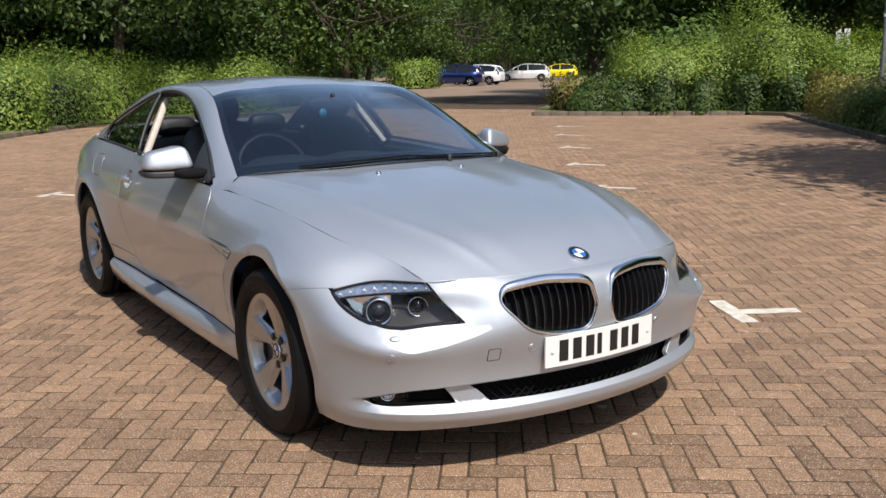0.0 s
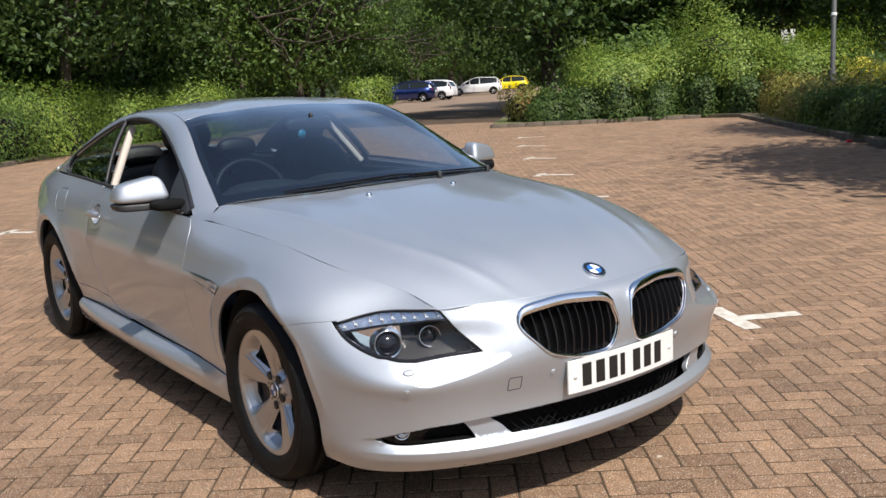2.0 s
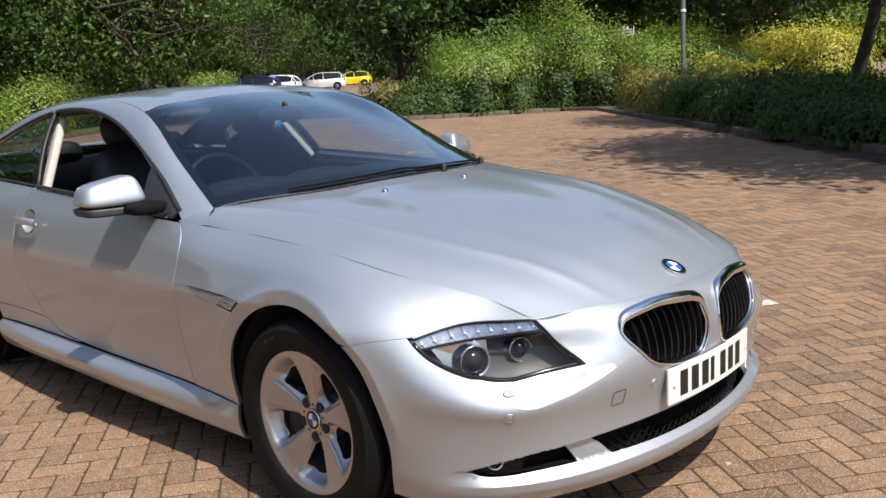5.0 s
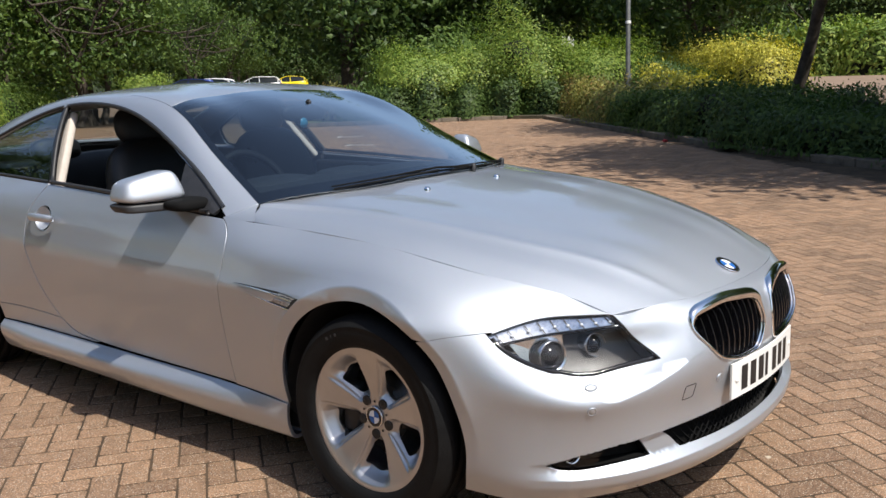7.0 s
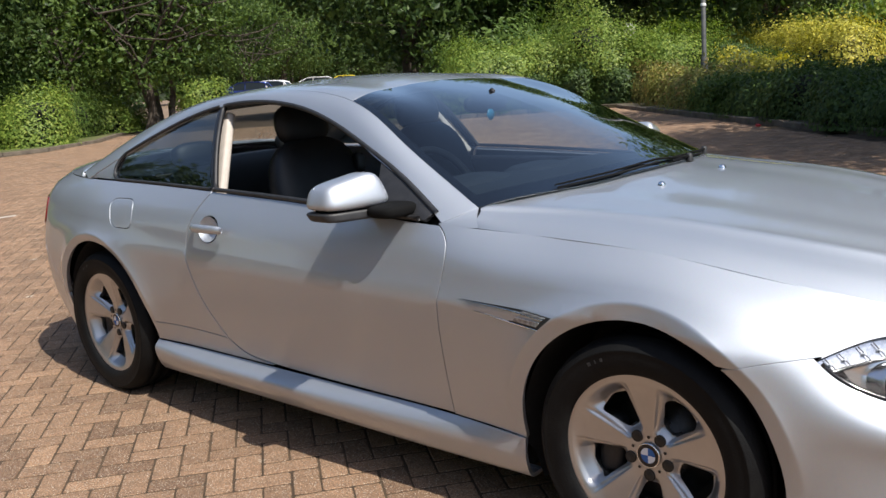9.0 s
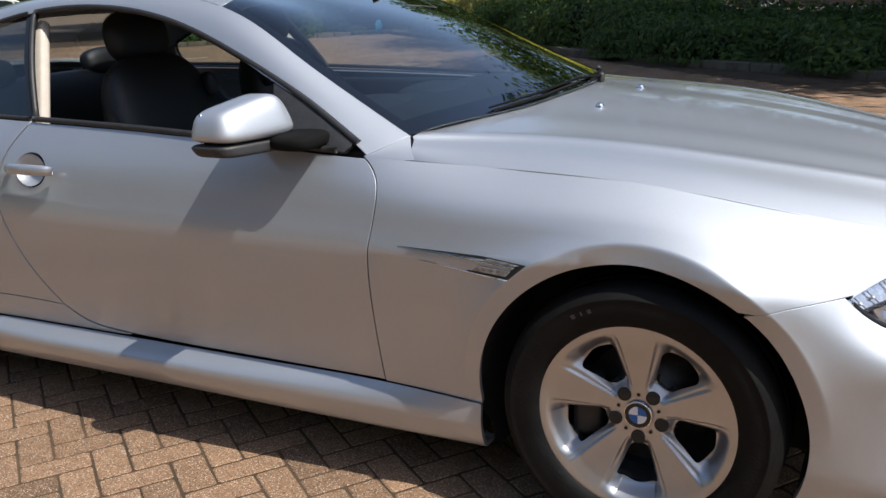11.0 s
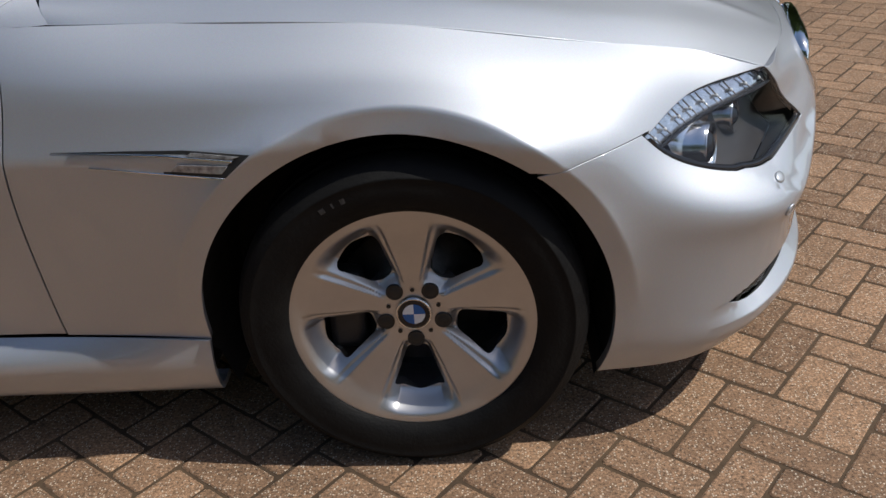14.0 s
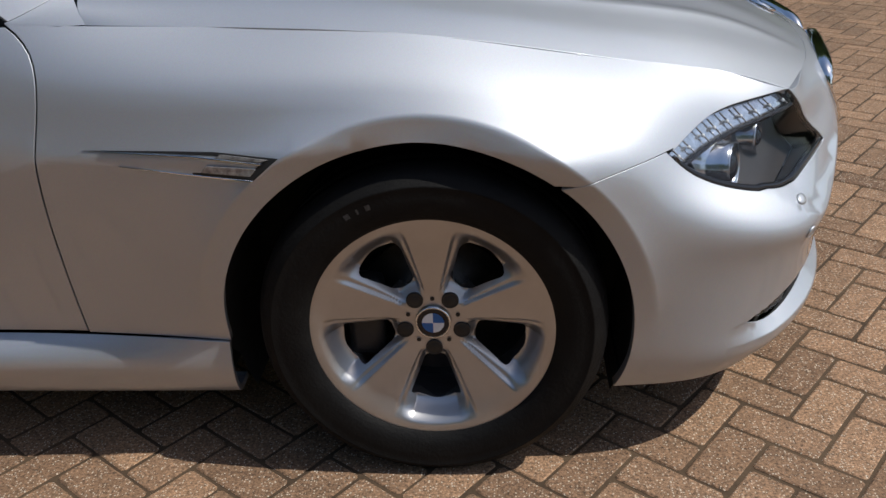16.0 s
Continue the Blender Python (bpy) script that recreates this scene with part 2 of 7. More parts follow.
class Skin:
    """A smooth surface lofted across rails of (x, half width, height). mirror: rails that end on the middle plane go on past it."""

    def __init__(self, rails, knots_v=None, knots_u=None, ends=(False, False), flip=False):
        p = np.asarray(rails, float)
        if ends[0]:
            p = np.concatenate([p[:, 2:0:-1] * (1, -1, 1), p], 1)
        if ends[1]:
            p = np.concatenate([p, p[:, -2:-4:-1] * (1, -1, 1)], 1)
        if knots_u is None:
            mid = p.mean(0)
            knots_u = np.concatenate([[0], np.cumsum(np.linalg.norm(np.diff(mid, axis=0), axis=1))])
            if ends[0]:
                knots_u = knots_u - knots_u[2]
        if knots_v is None:
            knots_v = np.concatenate([[0], np.cumsum(np.linalg.norm(np.diff(p, axis=0), axis=2).mean(1))])
        self.p, self.ku, self.kv, self.flip = p, np.asarray(knots_u, float), np.asarray(knots_v, float), flip
        self.u0 = self.ku[2] if ends[0] else self.ku[0]
        self.u1 = self.ku[-3] if ends[1] else self.ku[-1]
        self.mv = natural(self.kv)
        gu, gv = np.meshgrid(np.linspace(self.u0, self.u1, 260), np.linspace(self.kv[0], self.kv[-1], 60))
        self.guv = np.stack([gu.ravel(), gv.ravel()], 1)
        self.gp = self.at(self.guv)
        # normals point away from the car's middle
        n = self.normal(self.guv[::7])
        away = self.gp[::7] - np.stack([np.clip(self.gp[::7, 0], -3.2, 0.2), np.zeros(len(n)), np.full(len(n), 0.5)], 1)
        self.flip ^= bool(np.median((n * away).sum(1)) < 0)

    def at(self, uv):
        uv = np.asarray(uv, float)
        r = spline(self.ku, self.p.transpose(1, 0, 2), uv[:, 0])
        m = np.einsum("ij,njk->nik", self.mv, r)
        v = uv[:, 1]
        i = np.clip(np.searchsorted(self.kv, v) - 1, 0, len(self.kv) - 2)
        h = self.kv[i + 1] - self.kv[i]
        a, b = ((self.kv[i + 1] - v) / h)[:, None], ((v - self.kv[i]) / h)[:, None]
        n = np.arange(len(v))
        p = a * r[n, i] + b * r[n, i + 1] + ((a**3 - a) * m[n, i] + (b**3 - b) * m[n, i + 1]) * (h**2)[:, None] / 6
        return self.warp(p) if self.warp else p

    warp = None

    def normal(self, uv):
        uv = np.asarray(uv, float)
        e = 1e-3
        du = self.at(uv + (e, 0)) - self.at(uv - (e, 0))
        dv = self.at(uv + (0, e)) - self.at(uv - (0, e))
        n = np.cross(du, dv) * (-1 if self.flip else 1)
        return n / np.maximum(np.linalg.norm(n, axis=1), 1e-9)[:, None]

    def find(self, points, use="xyz"):
        """The parameters of the places nearest to points, by the coordinates named in use."""
        w = np.array([c in use for c in "xyz"], float)
        t = np.asarray(points, float)
        uv = np.empty((len(t), 2))
        for i, q in enumerate(t):
            uv[i] = self.guv[np.argmin((((self.gp - q) * np.maximum(w, 0.12)) ** 2).sum(1))]
        for _ in range(6):
            e = 1e-3
            s = self.at(uv)
            ju, jv = (self.at(uv + (e, 0)) - s) / e * w, (self.at(uv + (0, e)) - s) / e * w
            r = (t - s) * w
            a, b, c = (ju * ju).sum(1) + 1e-6, (ju * jv).sum(1), (jv * jv).sum(1) + 1e-6
            p, q = (ju * r).sum(1), (jv * r).sum(1)
            det = a * c - b * b
            step = np.stack([(c * p - b * q) / det, (a * q - b * p) / det], 1)
            uv = uv + np.clip(step, -0.05, 0.05)
            uv[:, 0] = np.clip(uv[:, 0], self.u0, self.u1)
            uv[:, 1] = np.clip(uv[:, 1], self.kv[0], self.kv[-1])
        return uv


def inside(poly, pts):
    """Which points lie inside a polygon (even-odd rule)."""
    x, y = pts[:, 0], pts[:, 1]
    hit = np.zeros(len(pts), bool)
    for (x0, y0), (x1, y1) in zip(poly, np.roll(poly, -1, 0)):
        cross = (y0 > y) != (y1 > y)
        with np.errstate(divide="ignore", invalid="ignore"):
            hit ^= cross & (x < (x1 - x0) * (y - y0) / (y1 - y0) + x0)
    return hit


def tidy(poly, gap):
    """A closed outline without points closer than gap."""
    out = [poly[0]]
    for q in poly[1:]:
        if np.hypot(*(q - out[-1])) > gap:
            out.append(q)
    if np.hypot(*(out[0] - out[-1])) <= gap:
        out.pop()
    return np.array(out)


def panel(skin, outline, holes=(), step=0.035, gap=0.0014, depth=0.014, lift=0.0, mid=False, rim=True, both=False, extra=()):
    """Sheet of a skin inside an outline, less its holes, with edges turned in. Returns (verts, faces, normals), y to the right side of the car."""
    from mathutils.geometry import delaunay_2d_cdt
    loops = [tidy(np.asarray(o, float), step * 0.12) for o in (outline, *holes)]
    lo, hi = loops[0].min(0), loops[0].max(0)
    gx = np.arange(lo[0] + step / 2, hi[0], step)
    gy = np.arange(lo[1] + step / 2, hi[1], step)
    pts = np.stack([a.ravel() for a in np.meshgrid(gx, gy)], 1)
    pts[:, 0] += (np.round((pts[:, 1] - lo[1]) / step) % 2) * step * 0.5
    keep = inside(loops[0], pts)
    for h in loops[1:]:
        keep &= ~inside(h, pts)
    pts = pts[keep]
    rim_pts = np.concatenate(loops)
    if len(pts):
        near = np.array([np.min(((rim_pts - q) ** 2).sum(1)) for q in pts])
        pts = pts[near > (0.45 * step) ** 2]
    if len(extra):
        far = np.array([np.min(((np.asarray(extra) - q) ** 2).sum(1)) for q in pts])
        pts = np.concatenate([pts[far > (0.3 * step) ** 2], [q for q in extra if inside(loops[0], np.array([q]))[0] and np.min(((rim_pts - q) ** 2).sum(1)) > 4e-5]])
    verts = [Vector(q) for q in np.concatenate([rim_pts, pts])]
    edges, base = [], 0
    for lp in loops:
        edges += [(base + i, base + (i + 1) % len(lp)) for i in range(len(lp))]
        base += len(lp)
    v2, _, f2, *_ = delaunay_2d_cdt(verts, edges, [], 0, 1e-6)
    uv = np.array([tuple(v) for v in v2])
    tri = np.array([f for f in f2 if len(f) == 3])
    c = uv[tri].mean(1)
    ok = inside(loops[0], c)
    for h in loops[1:]:
        ok &= ~inside(h, c)
    tri = tri[ok]
    used = np.unique(tri)
    remap = -np.ones(len(uv), int)
    remap[used] = np.arange(len(used))
    uv, tri = uv[used], remap[tri]
    pos, nor = skin.at(uv) * (1, -1, 1), skin.normal(uv) * (1, -1, 1)
    if mid:
        pos[np.abs(pos[:, 1]) < 0.004, 1] = 0.0
    a, b, d = pos[tri[:, 0]], pos[tri[:, 1]], pos[tri[:, 2]]
    back = (np.cross(b - a, d - a) * nor[tri[:, 0]]).sum(1) < 0
    tri[back] = tri[back][:, ::-1]
    pos = pos + nor * lift
    faces = [tuple(t) for t in tri]
    count = {}
    for t in faces:
        for i in range(3):
            e = (t[i], t[(i + 1) % 3])
            count[tuple(sorted(e))] = count.get(tuple(sorted(e)), 0) + 1
    border = [(t[i], t[(i + 1) % 3]) for t in faces for i in range(3) if count[tuple(sorted((t[i], t[(i + 1) % 3])))] == 1]
    if mid:
        border = [e for e in border if not (pos[e[0], 1] == 0 and pos[e[1], 1] == 0)]
    pull = np.zeros_like(pos)
    for i, j in border:
        e = np.cross(nor[i] + nor[j], pos[j] - pos[i])
        e /= max(np.linalg.norm(e), 1e-9)
        pull[i] += e
        pull[j] += e
    ln = np.linalg.norm(pull, axis=1)
    pull[ln > 0] /= ln[ln > 0][:, None]
    if mid:
        flat = pos[:, 1] == 0
        pull[flat, 1] = 0
    verts, normals = [pos + pull * (gap + 0.0011 if rim else gap)], [nor]
    if rim and border:
        idx = sorted({i for e in border for i in e})
        at_b = {v: len(pos) + n for n, v in enumerate(idx)}
        at_c = {v: len(pos) + len(idx) + n for n, v in enumerate(idx)}
        at_d = {v: len(pos) + 2 * len(idx) + n for n, v in enumerate(idx)}
        q, n, pu = pos[idx], nor[idx], pull[idx]
        verts += [q + pu * (gap + 0.0003) - n * 0.0005, q + pu * gap - n * 0.003, q + pu * (gap + 0.001) - n * depth]
        normals += [n * 0.7 - pu * 0.7, -pu, -pu]
        for i, j in border:
            faces += [(j, i, at_b[i], at_b[j]), (at_b[j], at_b[i], at_c[i], at_c[j]), (at_c[j], at_c[i], at_d[i], at_d[j])]
    verts, normals = np.concatenate(verts), np.concatenate(normals)
    if both:
        n = len(verts)
        faces = faces + [tuple(i + n for i in f[::-1]) for f in faces]
        verts, normals = np.concatenate([verts, verts * (1, -1, 1)]), np.concatenate([normals, normals * (1, -1, 1)])
    return verts, faces, normals


def sheet(name, made, material, parent, label="", other=False):
    """A panel as a part; other: on the car's other side."""
    v, f, n = made
    if other:
        v, n, f = v * (1, -1, 1), n * (1, -1, 1), [t[::-1] for t in f]
    return part(name, raw(name, v, f, True, n), material, parent, label)


# ---- the silver coupe ----
# x forward from the front axle, half width, height
ROWS = []


def rail(*points):
    ROWS.append(points)


# underside edge, lip, door foot, bumper height, ledge, widest line, shoulder, belt and bonnet edge; from the tail to the nose
rail((-3.90, 0, .25), (-3.85, .45, .25), (-3.58, .77, .24), (-3.25, .86, .22), (-2.78, .88, .19), (-2.35, .865, .17), (-1.9, .85, .17), (-1.3, .85, .17),
     (-.7, .85, .17), (-.39, .855, .17), (0, .875, .17), (.372, .862, .178), (.54, .828, .18), (.668, .722, .182), (.757, .585, .186), (.818, .437, .19), (.880, 0, .192))
rail((-3.92, 0, .30), (-3.87, .455, .30), (-3.60, .785, .29), (-3.26, .868, .27), (-2.78, .892, .245), (-2.35, .87, .235), (-1.9, .858, .235), (-1.3, .856, .235),
     (-.7, .856, .235), (-.39, .865, .235), (0, .892, .235), (.372, .884, .238), (.555, .847, .236), (.688, .738, .235), (.778, .60, .235), (.838, .443, .235), (.897, 0, .235))
rail((-3.95, 0, .36), (-3.90, .46, .36), (-3.63, .80, .35), (-3.27, .878, .33), (-2.78, .905, .31), (-2.35, .878, .305), (-1.9, .866, .303), (-1.3, .864, .303),
     (-.7, .868, .30), (-.39, .878, .30), (0, .908, .30), (.372, .892, .31), (.556, .853, .315), (.692, .748, .318), (.780, .604, .318), (.834, .446, .318), (.894, 0, .318))
rail((-3.97, 0, .52), (-3.92, .47, .52), (-3.66, .82, .51), (-3.27, .905, .50), (-2.78, .932, .49), (-2.35, .912, .48), (-1.9, .897, .48), (-1.3, .893, .48),
     (-.7, .896, .48), (-.39, .907, .48), (0, .933, .48), (.372, .905, .465), (.561, .860, .455), (.709, .764, .448), (.792, .612, .446), (.848, .44, .445), (.905, 0, .445))
rail((-3.95, 0, .66), (-3.90, .47, .66), (-3.64, .83, .65), (-3.25, .915, .63), (-2.78, .94, .62), (-2.35, .922, .60), (-1.9, .913, .60), (-1.3, .911, .60),
     (-.7, .913, .60), (-.39, .922, .60), (0, .937, .60), (.372, .904, .565), (.562, .854, .53), (.713, .757, .505), (.800, .602, .515), (.864, .431, .53), (.917, 0, .555))
rail((-3.93, 0, .80), (-3.88, .46, .80), (-3.62, .81, .79), (-3.22, .905, .765), (-2.78, .935, .74), (-2.35, .925, .71), (-1.9, .92, .70), (-1.3, .918, .695),
     (-.7, .92, .69), (-.39, .926, .69), (0, .932, .70), (.372, .885, .655), (.536, .763, .625), (.673, .675, .60), (.764, .560, .61), (.836, .425, .62), (.906, 0, .632))
rail((-3.90, 0, .94), (-3.85, .45, .93), (-3.58, .78, .91), (-3.2, .86, .885), (-2.78, .89, .872), (-2.35, .892, .86), (-1.9, .89, .84), (-1.3, .888, .82),
     (-.7, .89, .81), (-.39, .89, .80), (0, .872, .79), (.372, .81, .735), (.543, .70, .698), (.681, .634, .655), (.751, .535, .665), (.814, .41, .672), (.880, 0, .682))
rail((-3.86, 0, 1.00), (-3.80, .42, .995), (-3.50, .70, .985), (-3.15, .775, .98), (-2.78, .795, .978), (-2.35, .812, .972), (-1.9, .825, .96), (-1.3, .838, .938),
     (-.7, .842, .902), (-.39, .80, .884), (0, .785, .858), (.372, .715, .788), (.55, .645, .747), (.688, .606, .698), (.738, .51, .7025), (.778, .40, .7045), (.836, 0, .706))
# the tail draws in behind the rear wheels
ROWS = [[(x + dx, max(w - dw, 0), z) for (x, w, z), (dx, dw) in zip(r, [(.06, 0), (.06, .02), (.05, .05), (.01, .022)] + [(0, 0)] * 13)] for r in ROWS]
# two more rails tighten the crease along the widest line, behind the lamps
plain = Skin(ROWS, ends=(True, True))
ucols = plain.ku[2:-2]
below, above = [], []
for i, u in enumerate(ucols):
    keep_ = 2 < i < 11
    pa, pb, pc = (np.array(ROWS[k][i]) for k in (4, 5, 6))
    below.append(tuple(pb + (pa - pb) * .22 + (0, .0015, 0)) if keep_ else tuple(plain.at([(u, plain.kv[5] * .78 + plain.kv[4] * .22)])[0]))
    above.append(tuple(pb + (pc - pb) * .22 - (0, .001, 0)) if keep_ else tuple(plain.at([(u, plain.kv[5] * .78 + plain.kv[6] * .22)])[0]))
ROWS = ROWS[:5] + [below, ROWS[5], above] + ROWS[6:]
SIDE = Skin(ROWS, ends=(True, True), knots_u=plain.ku)


def flared(p):
    """Rolled lips round the wheel arches."""
    out = p.copy()
    for cx, cz in ((-0.011, 0.322), (-2.785, 0.325)):
        dx, dz = p[:, 0] - cx, p[:, 2] - cz
        r = np.hypot(dx, dz)
        high = np.clip((dz / np.maximum(r, 1e-6) + 0.15) / 0.7, 0, 1)
        rise = high * high * (3 - 2 * high)
        d = np.where(r < 0.428, 0.016 - 0.55 * (0.428 - r) * np.clip(dz / np.maximum(r, 1e-6), 0, 1), 0.016 * np.exp(-(r - 0.428) / 0.035))
        out[:, 1] += d * rise * (r < 0.8)
    # ledge under the headlight: the skin falls back above a crease
    foot_z, crease_z = lamp_foot(p[:, 1])
    d = np.clip((p[:, 2] - crease_z) / np.maximum(foot_z - .014 - crease_z, .004), 0, 1)
    e = np.clip((foot_z + .12 - p[:, 2]) / .08, 0, 1)
    push = -d * e * e * (3 - 2 * e) * .013 * np.clip((foot_z - crease_z - .014) / .018, 0, 1) * (p[:, 0] > .40)
    # below the bumper's lower fold: a recess for the openings, a shelf and the front lip
    w, z = p[:, 1], p[:, 2]
    fold = fold_z(w)
    deep = np.clip((.85 - w) / .09, 0, 1)
    lip = np.clip((.88 - w) / .10, 0, 1)
    below_ = np.clip((fold - z) / .006, 0, 1) * -.020 * deep
    t = np.clip((.288 - z) / .030, 0, 1)
    out_ = below_ * (1 - t) + t * .014 * lip * np.clip((z - .188) / .04, 0, 1)
    push = push + out_ * (p[:, 0] > .40) * (z < .36)
    ang = np.radians(np.interp(w, [0, .43, .756, .849, .905], [0, 15, 36, 64, 86]))
    out[:, 0] += push * np.cos(ang)
    out[:, 1] += push * np.sin(ang)
    return out


def fold_z(w):
    """Height of the bumper's lower fold over the half width."""
    return np.interp(w, [0, .5, .60, .70, .765, .82, .86], [.353, .350, .346, .339, .326, .308, .295])


def lamp_foot(w):
    """Heights of the lens's lower edge and of the crease below it, over the half width."""
    foot = np.interp(w, [.40, .50, .64, .73, .765, .795, .822, .852], [.575, .559, .532, .515, .524, .555, .600, .66])
    drop = np.interp(w, [.42, .50, .60, .70, .78, .83], [.012, .030, .040, .040, .014, 0])
    return foot, foot - drop


SIDE.warp = flared
NOSE = Skin(ROWS, ends=(True, True), knots_u=plain.ku)
SIDE.gp = SIDE.at(SIDE.guv)
VTOP = SIDE.kv[-1]

_u = SIDE.find([(.688, .606, .698)])[0, 0]
front = SIDE.at(np.stack([np.linspace(_u, SIDE.u1, 5), np.full(5, VTOP)], 1))
bonnet_rails = [
    [(-.595, .806, .892), (-.39, .80, .884), (0, .785, .858), (.372, .715, .788), (.55, .645, .747), tuple(front[0])],
    [(-.626, .748, .936), (-.38, .665, .926), (0, .605, .899), (.372, .505, .839), (.60, .42, .783), tuple(front[2])],
    [(-.50, .35, .966), (-.33, .33, .949), (0, .31, .917), (.372, .26, .859), (.62, .21, .799), tuple(front[3])],
    [(-.45, 0, .975), (-.30, 0, .957), (0, 0, .924), (.372, 0, .866), (.62, 0, .805), tuple(front[4])]]
r0, r1, r2, r3 = (np.array(r) for r in bonnet_rails)
r1[:, 2] += .010
runs = [r0, r0 * .5 + r1 * .5 + (0, .006, .004), r1 * .93 + r0 * .07, r1, r1 * .94 + r2 * .06, r1 * .4 + r2 * .6 + (0, 0, .003), r2, (r2 + r3) / 2 + (r3 - r2) * (.25, 0, .25), r3]
for run, share in zip(runs, (0, .25, .465, .5, .515, .65, .75, .875, 1)):
    run[-1] = SIDE.at([(_u + (SIDE.u1 - _u) * share, VTOP)])[0]
BONNET = Skin(runs)

top_rails = [
    [(-.42, 0, .985), (-.62, 0, 1.072), (-.95, 0, 1.205), (-1.40, 0, 1.328), (-1.85, 0, 1.37), (-2.35, 0, 1.338), (-2.75, 0, 1.245), (-3.30, 0, 1.05)],
    [(-.47, .38, .972), (-.67, .37, 1.06), (-.98, .345, 1.19), (-1.385, .32, 1.314), (-1.85, .31, 1.357), (-2.35, .31, 1.326), (-2.75, .32, 1.233), (-3.27, .34, 1.045)],
    [(-.632, .75, .945), (-.79, .715, 1.022), (-1.02, .665, 1.14), (-1.33, .592, 1.28), (-1.85, .545, 1.334), (-2.35, .56, 1.298), (-2.75, .60, 1.195), (-3.22, .66, 1.015)],
    [(-.672, .80, .925), (-.83, .757, 1.01), (-1.045, .71, 1.118), (-1.345, .637, 1.252), (-1.85, .592, 1.32), (-2.35, .62, 1.272), (-2.75, .67, 1.15), (-3.15, .73, 1.0)],
    [(-.715, .835, .906), (-.87, .785, .995), (-1.07, .738, 1.082), (-1.36, .668, 1.205), (-1.85, .618, 1.29), (-2.35, .652, 1.228), (-2.75, .738, 1.085), (-3.02, .785, .978)]]
_c, _q = np.array(top_rails[0]), np.array(top_rails[1])
# rounded over the middle, with no ridge
_mid = [_c + (_q - _c) * (k * k, k, k * k) for k in (.33, .66)]
TOP = Skin([top_rails[0], *_mid, *top_rails[1:]], flip=True)
US = TOP.ku
VS = np.concatenate([TOP.kv[:1], TOP.kv[3:]])

YC = -0.014
coupe = thing("coupe", pose(0, YC, 0), "silver metallic two-door coupe with open front windows standing on brick paving", "car")


def on_side(points, n=30, use="xz"):
    """A smooth line across the side skin; points are (x, z) or (x, half width, z)."""
    p = [(q[0], 0.9, q[1]) if len(q) == 2 else q for q in points]
    return SIDE.find(smooth(p, n), use)


def arc(cx, cz, r, a0, a1, n=40, flat=1.0):
    return [(cx + r * math.cos(radians(a)), cz + r * flat * math.sin(radians(a))) for a in np.linspace(a0, a1, n)]


def rounded(points, r=0.35, n=5):
    """A closed outline with rounded corners."""
    p = np.asarray(points, float)
    out = []
    for i in range(len(p)):
        a, b, c = p[i - 1], p[i], p[(i + 1) % len(p)]
        s, e = b + (a - b) * r, b + (c - b) * r
        for t in np.linspace(0, 1, n):
            out.append(s * (1 - t) ** 2 + 2 * b * t * (1 - t) + e * t * t)
    return np.array(out)


def top_run(x0, x1, n=40):
    """The upper edge of the side skin between two stations."""
    us = np.linspace(*[np.interp(x, SIDE.at(np.stack([np.linspace(0.6, SIDE.u1, 400), np.full(400, VTOP)], 1))[:, 0], np.linspace(0.6, SIDE.u1, 400)) for x in (x0, x1)], n)
    return np.stack([us, np.full(n, VTOP)], 1)


ARCH_F, ARCH_R = (-0.011, 0.322), (-2.785, 0.325)
# shared seams
door_front = on_side([(-.715, .905), (-.672, .86), (-.672, .72), (-.684, .60), (-.686, .45), (-.682, .304)])
door_foot = on_side([(-.682, .304), (-1.06, .303), (-1.45, .305), (-1.68, .315), (-1.79, .335), (-1.87, .38)])
door_rear = on_side([(-1.87, .38), (-1.95, .48), (-2.01, .59), (-2.045, .72), (-2.04, .80), (-2.005, .88), (-1.94, .964)])
lamp_top = on_side([(.435, .852, .660), (.470, .775, .671), (.512, .717, .682), (.60, .654, .691), (.688, .606, .699)], use="xyz")
lamp_low = on_side([(.435, .852, .660), (.462, .822, .600), (.51, .795, .555), (.57, .765, .524), (.63, .730, .515), (.70, .64, .532), (.775, .510, .553)], use="xyz")
lamp_in = on_side([(.775, .510, .553), (.745, .543, .60), (.715, .577, .65), (.688, .606, .699)], 16, use="xyz")
wing_seam = on_side([(.245, .628), (.31, .645), (.37, .655), (.435, .661)], 14)
arch_f = on_side(arc(*ARCH_F, 0.387, 53, 200, 60), 60)
arch_ff = on_side(arc(*ARCH_F, 0.387, -22, 53, 40), 40)
wing_foot = on_side([(-.398, .29), (-.54, .298), (-.682, .304)], 16)
arch_f = arch_f[[i for i in range(60) if SIDE.at(arch_f[i:i + 1])[0, 2] > .29]]

wing = np.concatenate([top_run(-.715, .69)[:-1], lamp_top[::-1][:-1], wing_seam[::-1][:-1], arch_f, wing_foot[:-1], door_front[::-1][:-1]])
ring_f = SIDE.find([(x, .93, z) for r in (.421, .4275, .435) for x, z in arc(*ARCH_F, r, 5, 175, 130)], "xz")
made_wing = panel(SIDE, wing, step=0.03, extra=ring_f, gap=-.0007)
door_line = np.concatenate([top_run(-1.94, -.715)[:-1], door_front[:-1], door_foot[:-1], door_rear[:-1]])
cup_line = SIDE.find([(x, .9, z) for x, z in arc(-1.897, .822, .062, 0, 351, 30, 0.78)], "xz")
made_door = panel(SIDE, door_line, (cup_line,), step=0.04, gap=.0040, depth=.02)
arch_r = on_side(arc(*ARCH_R, 0.392, 8, 165, 60), 60)
